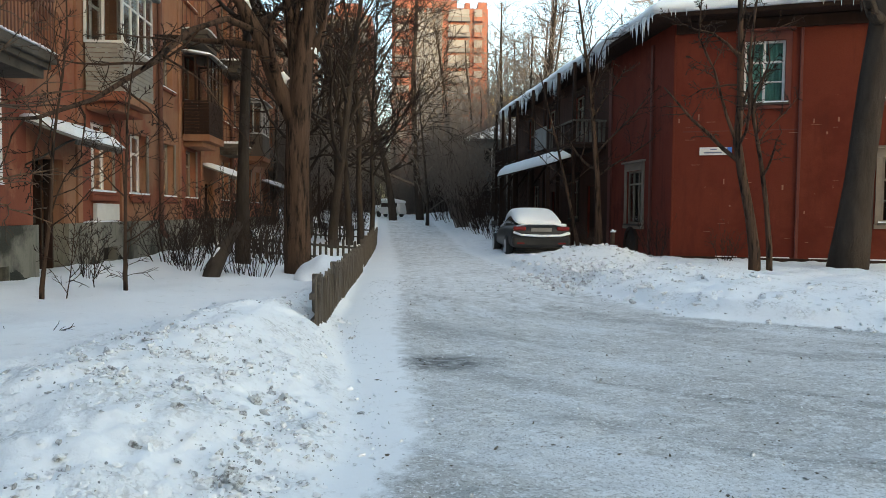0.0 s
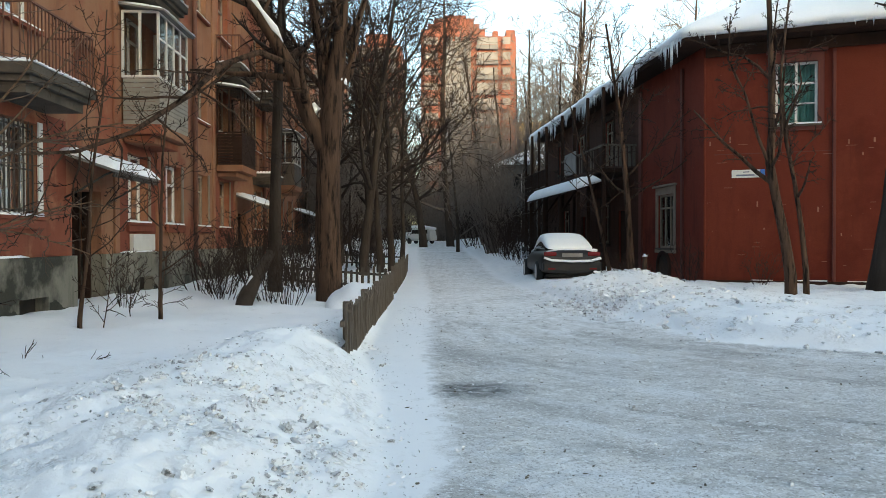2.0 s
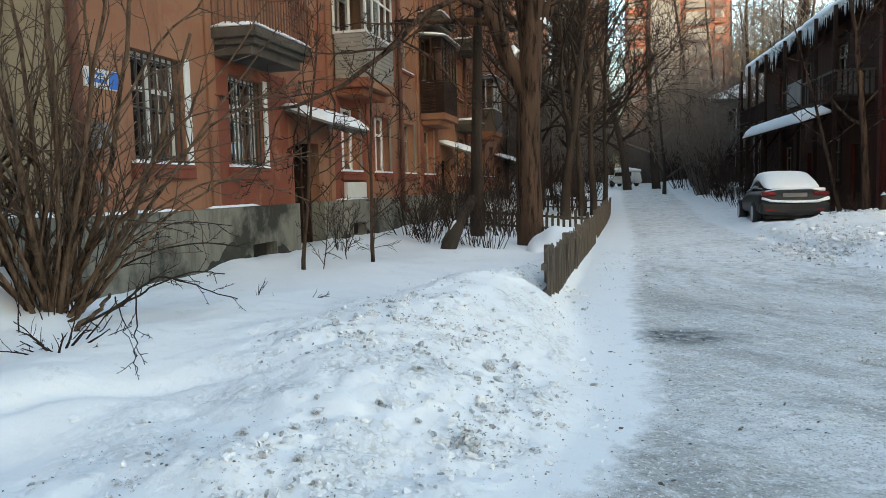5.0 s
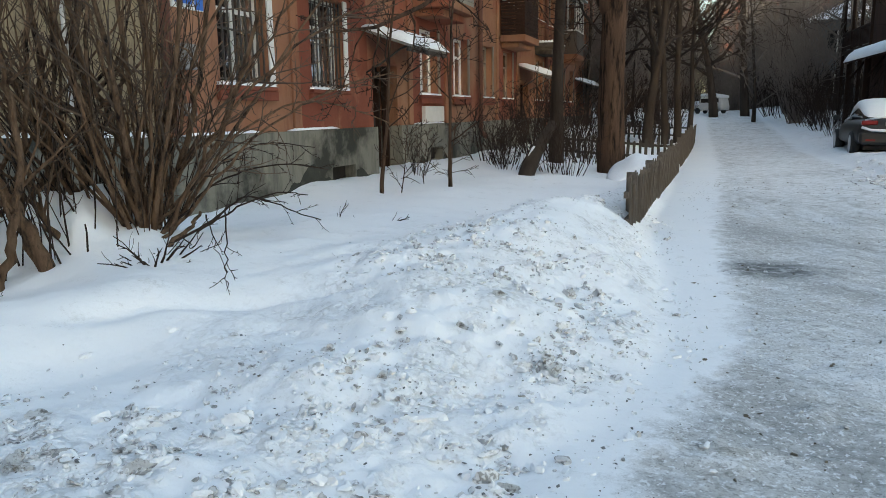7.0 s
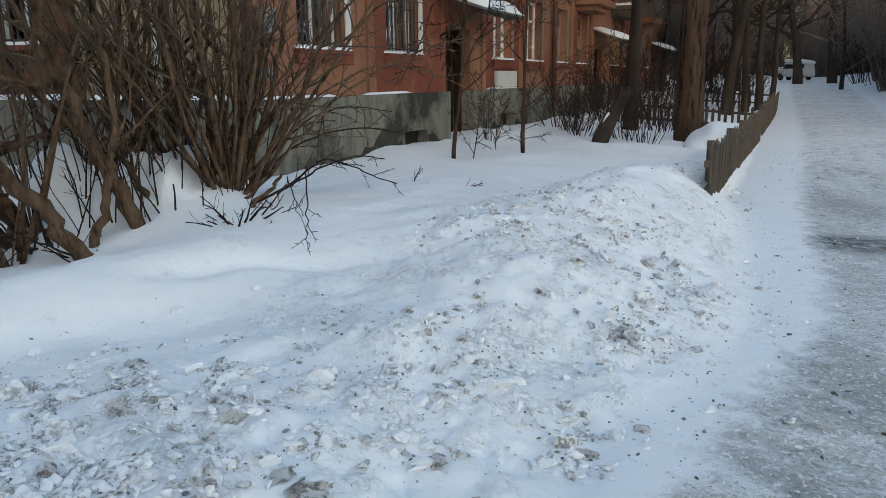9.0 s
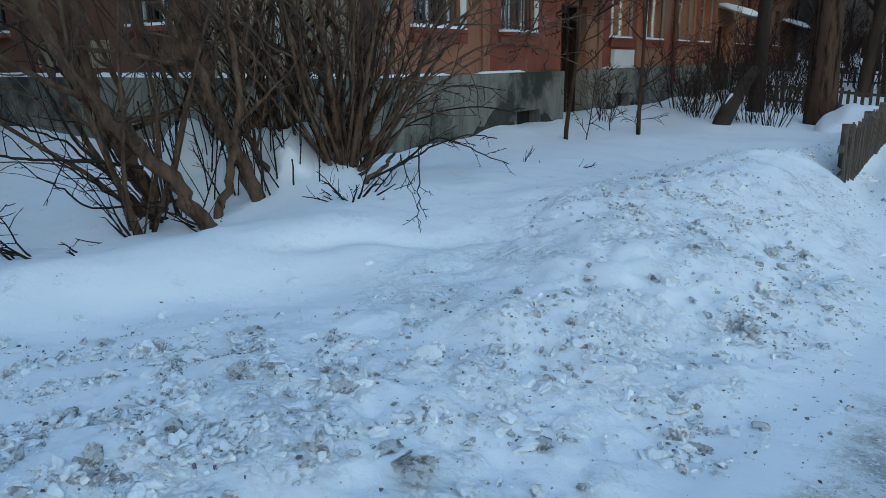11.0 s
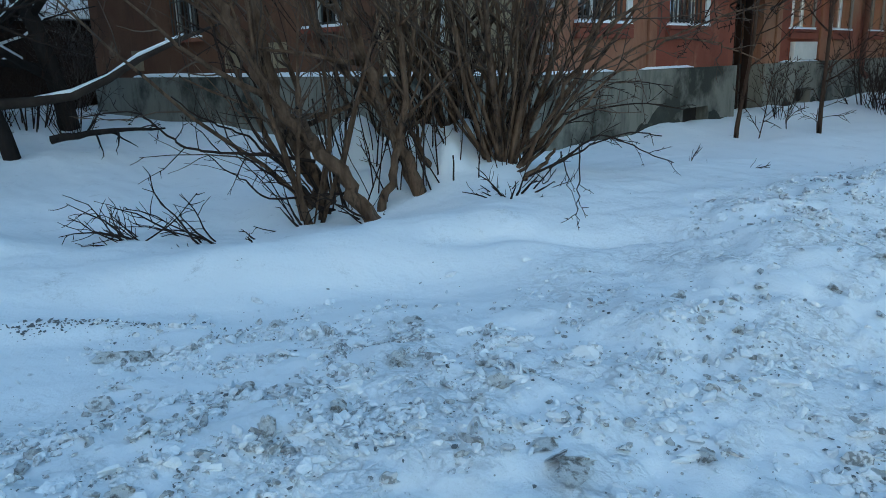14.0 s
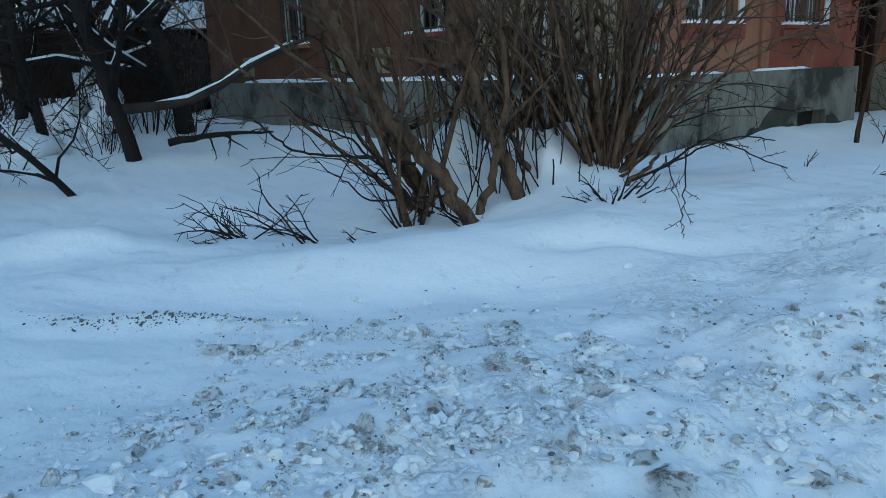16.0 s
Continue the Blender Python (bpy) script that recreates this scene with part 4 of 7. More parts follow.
part("seam", street_box(bmesh.new(), 0.3, 3.4, 3.93, 3.955, -0.008, -0.002), TRIM_RED, rh)
for a, b, c, d in front_holes:
    window_at(rh, street, a, b, c, d, curtain=TEAL if c > 4 else None, casing=TRIM_RED if c > 4 else WOOD_TAN, depth=0.08, frame_mat=WHITE if c > 4 else WOOD_TAN, transom=0.66, bars=(0.34,))
for a, b, c, d in side_holes[:1]:
    window_at(rh, side, a, b, c, d, casing=WOOD_TAN, depth=0.06, frame_mat=WOOD_TAN, transom=0.75, mull=2, snow=False)
for a, b, c, d in side_holes[2:5] + side_holes[5:7]:
    window_at(rh, side, a, b, c, d, casing=WOOD_DARK, depth=0.06, frame_mat=WOOD_TAN, snow=False)
for a, b, c, d in (side_holes[1], side_holes[7]):
    dd = part("door", box(bmesh.new(), 0.08, 0.14, a + 0.01, b - 0.01, c, d - 0.01, 0.008), WOOD_DARK, rh, "dark plank door")
    part("handle", box(bmesh.new(), 0.02, 0.078, a + 0.1, a + 0.13, c + 0.95, c + 1.1, 0.008), IRON, dd)
# added panel over the red wall, coloured as the shade of the galleries
part("gallery_shade_panel", wall_bm(5.52, 21.38, -0.2, RE - 0.02, [h for h in side_holes if h[0] > 5], 0.03, lambda u, z, d: Vector((d - 0.034, u, z))), GALLERY_SHADE, rh, "dark brown panel painted as the shade behind the galleries")
# added near-black lining, the shade inside the rooms
part("shade_lining", box(bmesh.new(), 1.2, 1.25, 1.0, LEN - 0.5, 0, RE - 0.05), INSIDE_SHADE, rh)
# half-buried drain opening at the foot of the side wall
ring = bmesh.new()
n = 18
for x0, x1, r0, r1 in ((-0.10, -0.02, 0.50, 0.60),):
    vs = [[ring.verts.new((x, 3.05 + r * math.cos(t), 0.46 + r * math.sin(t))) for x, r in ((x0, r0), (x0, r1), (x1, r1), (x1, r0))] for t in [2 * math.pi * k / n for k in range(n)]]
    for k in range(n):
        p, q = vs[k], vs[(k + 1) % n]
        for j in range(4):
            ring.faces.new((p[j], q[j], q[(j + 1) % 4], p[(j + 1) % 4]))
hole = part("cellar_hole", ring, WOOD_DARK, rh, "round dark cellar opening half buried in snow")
# flat near-black disc painted as the shade inside the ring
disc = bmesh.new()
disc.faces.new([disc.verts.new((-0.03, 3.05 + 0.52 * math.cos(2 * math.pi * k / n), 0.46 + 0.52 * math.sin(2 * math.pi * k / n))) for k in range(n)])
part("opening_shade", disc, INSIDE_SHADE, hole)
# street sign: lettering as plain bars
sign = part("street_sign", street_box(bmesh.new(), 0.78, 1.55, 3.24, 3.47, -0.035, -0.004, 0.004), WHITE, rh, "white enamel street sign with a blue end")
GREYBAR = mat("sign_ink", (0.12, 0.14, 0.2), (0.15, 0.17, 0.24), 5, 0.5, 40, 0.0)
part("sign_bar", street_box(bmesh.new(), 0.90, 1.40, 3.29, 3.335, -0.038, -0.0355), GREYBAR, sign)
part("sign_bar", street_box(bmesh.new(), 1.08, 1.26, 3.39, 3.42, -0.038, -0.0355), GREYBAR, sign)
part("sign_end", street_box(bmesh.new(), 1.56, 1.68, 3.24, 3.47, -0.035, -0.004, 0.004), BLUE, sign)

# chipped and scratched paint on the front
CHIP = mat("bare_plaster_chip", (0.17, 0.075, 0.055), (0.26, 0.14, 0.10), 9.0, 0.9, 40, 0.2)
rg = random.Random(13)
for k in range(34):
    u, z = rg.uniform(0.15, 5.2), rg.choice((rg.uniform(0.6, 3.2), rg.uniform(3.6, 4.3), rg.uniform(0.8, 6.2)))
    if 1.7 < u < 3.3 and z > 4.2 or 0.7 < u < 1.8 and 3.1 < z < 3.6 or 3.3 < u < 3.6:
        continue
    w, h = (rg.uniform(0.05, 0.3), rg.uniform(0.008, 0.016)) if rg.random() < 0.6 else (rg.uniform(0.015, 0.05), rg.uniform(0.04, 0.18))
    part("paint_chip", street_box(bmesh.new(), u, u + w, z, z + h, -0.006, -0.003), CHIP, rh)

# roof: eaves, boards, snow and icicles
foot = [Vector((0, LEN)), Vector((0, 0)), Vector((FD.x * FL, FD.y * FL)), Vector((B.x, LEN))]


def ring_at(out, z):
    """The footprint moved outwards (or inwards), as a ring of corners."""
    c = sum(foot, Vector((0, 0))) / 4
    pts = []
    for i, p in enumerate(foot):
        a, b = (foot[i] - foot[i - 1]).normalized(), (foot[(i + 1) % 4] - foot[i]).normalized()
        na, nb = Vector((-a.y, a.x)) * -1, Vector((-b.y, b.x)) * -1
        if (na.dot(p - c)) < 0:
            na, nb = -na, -nb
        q = (na + nb) / (1 + na.dot(nb))
        pts.append(p + q * out)
    return [Vector((p.x, p.y, z)) for p in pts]


def ring_solid(levels):
    bm = bmesh.new()
    rings = [[bm.verts.new(p) for p in lv] for lv in levels]
    for p, q in zip(rings[:-1], rings[1:]):
        for k in range(len(p)):
            j = (k + 1) % len(p)
            bm.faces.new((p[k], p[j], q[j], q[k]))
    bm.faces.new(rings[-1])
    bm.faces.new(rings[0][::-1])
    bmesh.ops.recalc_face_normals(bm, faces=bm.faces)
    return bm


def fine_ring(out, z, step=0.35, jag=0.0, drop=0.0, seed=1):
    rg = random.Random(seed)
    c = ring_at(out, z)
    pts = []
    for i in range(4):
        a, b = c[i], c[(i + 1) % 4]
        n = 60 if i in (0, 1) else 12
        for k in range(n):
            p = a.lerp(b, k / n)
            w = noise.noise(Vector((p.x * 0.9, p.y * 0.9, seed)))
            pts.append(p + Vector((0, 0, drop * w + rg.uniform(-0.02, 0.02))) + (p - Vector((6, 9, p.z))).normalized() * jag * w)
    return pts


part("roof", ring_solid([ring_at(0.75, RE + 0.02), ring_at(0.82, RE + 0.12), ring_at(-4.5, RE + 2.5)]), WOOD_DARK, rh, "dark boarded eaves and roof")
roof_snow = part("roof_snow", ring_solid([fine_ring(0.80, RE + 0.15, seed=1), fine_ring(0.92, RE + 0.24, jag=0.10, drop=0.05, seed=2), fine_ring(0.80, RE + 0.46, jag=0.06, drop=0.08, seed=3), fine_ring(0.3, RE + 0.78, jag=0.1, drop=0.1, seed=4), fine_ring(-4.3, RE + 2.95, seed=5)]), SNOW, rh, "thick snow lying on the roof")
for f in roof_snow.data.polygons:
    f.use_smooth = True


def cone_mesh(name, n=6):
    rg = random.Random(2)
    prof = [(0, 1.0), (-0.25, 0.75), (-0.55, 0.45), (-0.8, 0.22), (-1, 0.03)]
    V, F = [], []
    for z, r in prof:
        for k in range(n):
            V.append((r * math.cos(6.283 * k / n) * rg.uniform(0.85, 1.15), r * math.sin(6.283 * k / n) * rg.uniform(0.85, 1.15), z))
    for i in range(len(prof) - 1):
        for k in range(n):
            F.append((i * n + k, (i + 1) * n + k, (i + 1) * n + (k + 1) % n, i * n + (k + 1) % n))
    return mesh_of(name, V, F, True)


cone = cone_mesh("icicle")
cone.materials.append(ICE)
rg = random.Random(11)
eave = ring_at(0.86, RE + 0.2)
for a, b, count, longest in ((eave[0], eave[1], 230, 1.5), (eave[1], eave[2], 60, 0.5)):
    for k in range(count):
        f = (k + rg.random()) / count
        p = a.lerp(b, f)
        clump = max(0.05, noise.noise(Vector((f * 14, 0.3, count))) * 0.9 + 0.35)
        ic = new("icicle", cone)
        ic.parent = roof_snow
        h = longest * clump * rg.uniform(0.25, 1.0)
        w = 0.017 + 0.026 * h
        ic.matrix_local = Matrix.Translation(p + Vector((rg.uniform(-0.05, 0.05), rg.uniform(-0.05, 0.05), 0))) @ Matrix.Diagonal((w, w, h, 1))

# wooden galleries and porch along the side
gal = part("gallery", box(bmesh.new(), -1.35, -0.003, 5.8, 12.4, 3.95, 4.12, 0.01), WOOD_DARK, rh, "dark wooden gallery with a baluster railing")
for u in np.arange(5.85, 12.4, 2.15):
    part("post", box(bmesh.new(), -1.33, -1.21, u, u + 0.12, 4.121, RE - 0.01, 0.01), WOOD_DARK, gal)
    part("lower_post", box(bmesh.new(), -1.33, -1.19, u, u + 0.14, -0.3, 3.949, 0.01), WOOD_DARK, gal)
for u in np.arange(5.95, 12.3, 0.17):
    part("baluster", box(bmesh.new(), -1.30, -1.27, u, u + 0.11, 4.18, 4.93, 0.006), WOOD_DARK if rg.random() < 0.7 else WOOD_GREY, gal)
for x in np.arange(-1.2, -0.1, 0.17):
    part("baluster", box(bmesh.new(), x, x + 0.11, 5.81, 5.84, 4.18, 4.93, 0.006), WOOD_GREY, gal)
part("handrail", box(bmesh.new(), -1.33, -1.24, 5.8, 12.4, 4.94, 5.02, 0.008), WOOD_GREY, gal)
part("handrail", box(bmesh.new(), -1.23, -0.01, 5.79, 5.86, 4.94, 5.02, 0.008), WOOD_GREY, gal)
part("hung_sheet", box(bmesh.new(), -1.37, -1.335, 9.6, 11.6, 4.25, 5.2, 0.01), SLATE, gal, "pale sheet hung on the railing")
gal2 = part("gallery", box(bmesh.new(), -1.35, -0.003, 15.6, 21.2, 3.95, 4.12, 0.01), WOOD_DARK, rh, "dark wooden gallery with a baluster railing")
for u in np.arange(15.65, 21.2, 1.8):
    part("post", box(bmesh.new(), -1.33, -1.21, u, u + 0.12, 4.121, RE - 0.01, 0.01), WOOD_DARK, gal2)
    part("lower_post", box(bmesh.new(), -1.33, -1.19, u, u + 0.14, -0.3, 3.949, 0.01), WOOD_DARK, gal2)
for u in np.arange(15.75, 21.1, 0.2):
    part("baluster", box(bmesh.new(), -1.30, -1.27, u, u + 0.12, 4.18, 4.93, 0.006), WOOD_DARK, gal2)
part("handrail", box(bmesh.new(), -1.33, -1.24, 15.6, 21.2, 4.94, 5.02, 0.008), WOOD_DARK, gal2)
lean = Matrix.Translation((-0.0, 0, 4.02)) @ pose(0, 0, 0, 0, -17, 0)
porch = part("porch_roof", box(bmesh.new(), -2.35, -1.36, 6.1, 15.6, -0.06, 0.0, 0.006, lean), WOOD_DARK, rh, "sloping porch roof deep in snow")
part("porch_snow", snow_slab(lambda s, t, h: lean @ Vector((-1.37 - 1.02 * t, s, 0.003 + h)), 6.0, 15.7, 30, 0.34, 6), SNOW, porch, "thick snow on the porch roof")
for u in (6.3, 9.2, 12.2, 15.3):
    part("porch_post", box(bmesh.new(), -2.2, -2.06, u, u + 0.14, 0.0, 3.25, 0.012), WOOD_DARK, porch)
    part("porch_brace", tubes("porch_brace", [([(-2.13, u + 0.07, 2.5), (-1.4, u + 0.07, 3.5)], [0.05, 0.05])], 5), WOOD_DARK, porch)


def gz(x, y):
    return float(ground_z(x, y, False)[0])


# ---- trees and bushes ----
def bent(rg, p, d, length, r0, r1, n, wander, lift):
    """A wandering tapered strand from p along d."""
    p, d = Vector(p), Vector(d).normalized()
    pts, rad = [p.copy()], [r0]
    for i in range(n):
        d = (d + Vector((rg.gauss(0, wander), rg.gauss(0, wander), rg.gauss(0, wander) + lift))).normalized()
        p = p + d * (length / n)
        pts.append(p.copy())
        rad.append(r0 + (r1 - r0) * (i + 1) / n)
    return pts, rad


def branch_out(rg, store, pts, rad, level, last, kids, ratio, spread, lift, start=0.3, segs=(5, 4), thin=0.004):
    """Side branches along a strand, level after level."""
    total = sum((b - a).length for a, b in zip(pts[:-1], pts[1:]))
    n = kids[min(level, len(kids) - 1)]
    for k in range(n):
        f = start + (0.98 - start) * (k + rg.random()) / n
        i = min(int(f * (len(pts) - 1)), len(pts) - 2)
        q = f * (len(pts) - 1) - i
        p = pts[i].lerp(pts[i + 1], q)
        along = (pts[i + 1] - pts[i]).normalized()
        side_v = along.orthogonal().normalized()
        side_v.rotate(Matrix.Rotation(rg.uniform(0, 6.283), 3, along).to_quaternion())
        a = radians(rg.uniform(*spread))
        d = along * math.cos(a) + side_v * math.sin(a)
        r = (rad[i] + (rad[i + 1] - rad[i]) * q) * rg.uniform(0.4, 0.65)
        length = total * ratio * (1.15 - 0.75 * f) * rg.uniform(0.7, 1.25)
        r = max(r, thin)
        s = bent(rg, p, d, length, r, max(thin * 0.6, r * 0.25), segs[0] if level < 1 else segs[1], 0.16, lift)
        store[min(level + 1, 3)].append(s)
        if level + 1 < last:
            branch_out(rg, store, s[0], s[1], level + 1, last, kids, ratio, spread, lift, 0.25, segs, thin)


def tree_parts(tree, store, bark, twig=None, joined=False):
    """Trunks and limbs one by one, the countless twigs joined."""
    for s in store[0]:
        part("trunk", tubes("trunk", [s], 10), bark, tree)
    if joined:
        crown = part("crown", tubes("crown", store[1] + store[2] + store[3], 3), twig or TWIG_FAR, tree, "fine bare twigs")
        crown["kind"] = "stuff"
        return
    for s in store[1]:
        part("limb", tubes("limb", [s], 6), bark, tree)
    if store[2] or store[3]:
        crown = part("crown", tubes("crown", store[2] + store[3], 3), twig or TWIG, tree, "fine bare twigs")
        crown["kind"] = "stuff"


def make_tree(name, at, height, r, seed, bark, label, lean=(0, 0), kids=(9, 6, 5), last=3, ratio=0.42, spread=(30, 65), start=0.35, lift=0.06, group="", trunks=1, wander=0.03, joined=False, segs=(5, 3), thin=0.004, snowy=0):
    rg = random.Random(seed)
    tree = thing(name, pose(at[0], at[1], gz(*at[:2]) if len(at) < 3 else at[2]), label, "tree", group)
    store = [[], [], [], []]
    for k in range(trunks):
        off = (0, 0) if trunks == 1 else (rg.uniform(-0.25, 0.25), rg.uniform(-0.25, 0.25))
        d = Vector((lean[0] + (0 if k == 0 else rg.uniform(-0.15, 0.15)), lean[1] + (0 if k == 0 else rg.uniform(-0.12, 0.12)), 1))
        pts, rad = bent(rg, (off[0], off[1], -0.3), d, height * (1 if k == 0 else rg.uniform(0.7, 0.95)), r, r * 0.25, 12, wander, 0.01)
        rad[0] = r * 1.22
        rad[1] = r * 1.03
        store[0].append((pts, rad))
        branch_out(rg, store, pts, rad, 0, last, kids, ratio, spread, lift, start, segs, thin)
    tree_parts(tree, store, bark, joined=joined)
    for s in store[1][:snowy]:                        # snow lying along the lower limbs
        top = [(p + Vector((0, 0, q * 0.9)), q * rg.uniform(0.5, 1.1)) for p, q in zip(s[0][1:5], s[1][1:5])]
        part("limb_snow", tubes("limb_snow", [([p for p, q in top], [q for p, q in top])], 6), SNOW, tree, "snow lying along a limb")
    return tree


# the old forked tree by the fence, with its long low limb
rg = random.Random(21)
tr = thing("tree", pose(-2.62, 15.9, 0.15), "old brown forked tree with snow in its forks", "tree", "yard trees")
V3 = Vector
store = [[], [], [], []]
trunk = [V3((0.02, 0, -0.3)), V3((0, 0, 0.3)), V3((-0.02, 0, 1.5)), V3((0.0, 0, 2.8)), V3((0.03, 0, 3.7)), V3((0.1, 0, 4.5)), V3((0.22, 0.0, 5.4)), V3((0.3, 0, 6.6)), V3((0.45, 0.1, 8.2)), V3((0.6, 0.2, 10))]
store[0].append((trunk, [0.34, 0.28, 0.26, 0.26, 0.26, 0.20, 0.16, 0.14, 0.11, 0.06]))
limb_l = [V3((-0.05, 0, 3.2)), V3((-0.42, -0.05, 3.95)), V3((-0.75, -0.1, 4.9)), V3((-1.15, -0.1, 5.6)), V3((-1.75, -0.15, 6.5)), V3((-2.3, -0.2, 7.4)), V3((-2.7, 0, 9))]
limb_m = [V3((0.0, 0, 3.9)), V3((-0.12, 0.1, 4.9)), V3((-0.25, 0.15, 5.8)), V3((-0.45, 0.2, 7.0)), V3((-0.5, 0.3, 9.0))]
limb_low = [V3((-0.85, -0.1, 5.05)), V3((-1.3, -0.7, 5.15)), V3((-1.75, -1.6, 4.7)), V3((-2.1, -2.7, 3.85)), V3((-2.5, -4.0, 3.05)), V3((-2.8, -5.2, 2.6)), V3((-3.0, -6.2, 2.45))]
limb_r = [V3((0.1, 0, 4.3)), V3((0.45, 0.1, 4.9)), V3((0.6, 0.2, 6.0)), V3((1.1, 0.3, 7.6)), V3((1.5, 0.5, 9.0))]
for pts, a, b in ((limb_l, 0.21, 0.07), (limb_m, 0.17, 0.07), (limb_low, 0.075, 0.02), (limb_r, 0.10, 0.04)):
    rad = list(np.linspace(a, b, len(pts)))
    store[1].append((pts, rad))
    branch_out(rg, store, pts, rad, 0, 3, (12, 8, 6), 0.34, (30, 75), 0.01, 0.2, thin=0.007)
branch_out(rg, store, trunk[4:], [0.2, 0.17, 0.15, 0.12, 0.1, 0.06], 0, 3, (14, 9, 6), 0.4, (30, 75), 0.02, 0.1, thin=0.007)
tree_parts(tr, store, BARK)


def snow_blob(name, parent, at, size, seed, label="lump of snow caught in the fork"):
    bm = bmesh.new()
    bmesh.ops.create_icosphere(bm, subdivisions=2, radius=1.0)
    for v in bm.verts:
        w = 1 + 0.9 * noise.noise(v.co * 1.7 + Vector((seed, 0, 0)))
        v.co = Vector((v.co.x * size[0] * w, v.co.y * size[1] * w, v.co.z * size[2] * w)) + Vector(at)
    for f in bm.faces:
        f.smooth = True
    return part(name, bm, SNOW, parent, label)


snow_blob("fork_snow", tr, (0.29, 0.03, 4.72), (0.08, 0.09, 0.13), 1)
snow_blob("fork_snow", tr, (-0.30, -0.02, 4.10), (0.10, 0.11, 0.13), 2)
part("limb_snow", tubes("limb_snow", [([(-0.95, -0.12, 5.5), (-1.12, -0.14, 5.78), (-1.4, -0.16, 6.16), (-1.68, -0.18, 6.56), (-1.95, -0.2, 6.95)], [0.02, 0.085, 0.05, 0.095, 0.02])], 8), SNOW, tr, "snow lying on a leaning limb")

for x, y, h, r, seed, lean in ((-3.15, 26.5, 12, 0.17, 32, (-0.02, 0)), (-2.75, 28.5, 12.5, 0.13, 33, (0.05, 0)), (-2.35, 28.6, 12, 0.13, 34, (0.09, 0)), (-2.1, 30.2, 11, 0.10, 29, (0.14, 0.05))):
    make_tree("tree", (x, y), h, r, seed, BARK_DARK, "wide-branched bare tree by the yard fence", lean, kids=(15, 11, 9), start=0.24, ratio=0.56, spread=(30, 70), segs=(6, 4), thin=0.009, group="yard trees", wander=0.05)
TREES = [  # x, y, height, radius, seed, dark, lean
    (-2.0, 52.0, 13, 0.26, 35, True, (-0.02, 0)), 
    (-5.0, 33.0, 13, 0.2, 37, True, (0.02, 0)), (-4.4, 41.0, 13, 0.22, 38, True, (-0.03, 0)), (-7.5, 52.0, 14, 0.25, 39, True, (0.03, 0)),
]
for x, y, h, r, seed, dark, lean in TREES:
    make_tree("tree", (x, y), h, r, seed, BARK_DARK if dark else BARK, "tall bare tree with a dark straight trunk rising from the snow", lean, kids=(20, 13, 8), start=0.2, ratio=0.40, spread=(35, 85), segs=(5, 2), thin=0.012, group="yard trees")

make_tree("tree", (10.6, 18.3), 15, 0.40, 36, BARK_DARK, "massive dark tree trunk before the red house front", (0.13, 0.0), kids=(9, 8, 6), start=0.42, thin=0.008, ratio=0.25, spread=(60, 85), group="yard trees", wander=0.008)
make_tree("tree", (-4.2, 17.6), 12, 0.16, 31, BARK_DARK, "straight dark trunk standing by the house", (0.0, 0.0), kids=(14, 9, 6), start=0.4, ratio=0.3, spread=(40, 80), thin=0.008, group="yard trees", wander=0.01)
# the twin-stemmed tree before the red house
tr = thing("tree", pose(7.8, 17.25, 0.2), "slender forked tree before the red house front", "tree", "yard trees")
rg = random.Random(41)
store = [[], [], [], []]
t1 = [V3((0.02, 0, -0.3)), V3((0, 0, 0.4)), V3((-0.12, 0, 1.2)), V3((-0.33, 0, 2.2)), V3((-0.47, 0, 3.0)), V3((-0.42, 0, 3.8)), V3((-0.45, 0, 5.0)), V3((-0.5, 0, 6.5)), V3((-0.62, 0, 9.0))]
t2 = [V3((0.40, 0.05, -0.3)), V3((0.38, 0.05, 0.5)), V3((0.28, 0.05, 1.5)), V3((0.10, 0.03, 2.6)), V3((-0.1, 0, 3.5)), V3((-0.15, 0.2, 5)), V3((0.1, 0.3, 7))]
t3 = [V3((-0.47, 0, 2.9)), V3((-0.75, 0, 3.6)), V3((-1.05, 0, 4.6)), V3((-1.4, 0.1, 5.4)), V3((-1.35, 0.1, 6.4))]
for pts, a, b in ((t1, 0.14, 0.045), (t2, 0.075, 0.022), (t3, 0.042, 0.014)):
    rad = list(np.linspace(a, b, len(pts)))
    store[0].append((pts, rad))
    branch_out(rg, store, pts, rad, 0, 3, (10, 9, 6), 0.32, (30, 75), 0.02, 0.4, thin=0.008)
tree_parts(tr, store, BARK)
# a leaning tree by the gallery, and broken stems
make_tree("tree", (5.75, 23.9), 8.5, 0.12, 43, BARK, "thin leaning tree beside the dark gallery", (-0.10, 0.0), kids=(13, 9, 6), start=0.3, ratio=0.4, thin=0.008, group="yard trees")
make_tree("tree", (5.3, 24.6), 6.5, 0.07, 44, BARK, "thin leaning tree beside the dark gallery", (-0.16, 0.1), kids=(11, 8, 5), start=0.3, ratio=0.4, thin=0.008, group="yard trees")
stump = thing("tree_stump", pose(6.05, 23.4, 0.15), "short broken stem standing in the snow", "stump")
part("stem", tubes("stem", [([(0, 0, -0.2), (-0.02, 0, 0.4), (0.01, 0, 0.75)], [0.1, 0.085, 0.06])], 8), BARK, stump)
snow_blob("stem_snow", stump, (0.0, 0, 0.78), (0.07, 0.07, 0.05), 4, "small cap of snow")
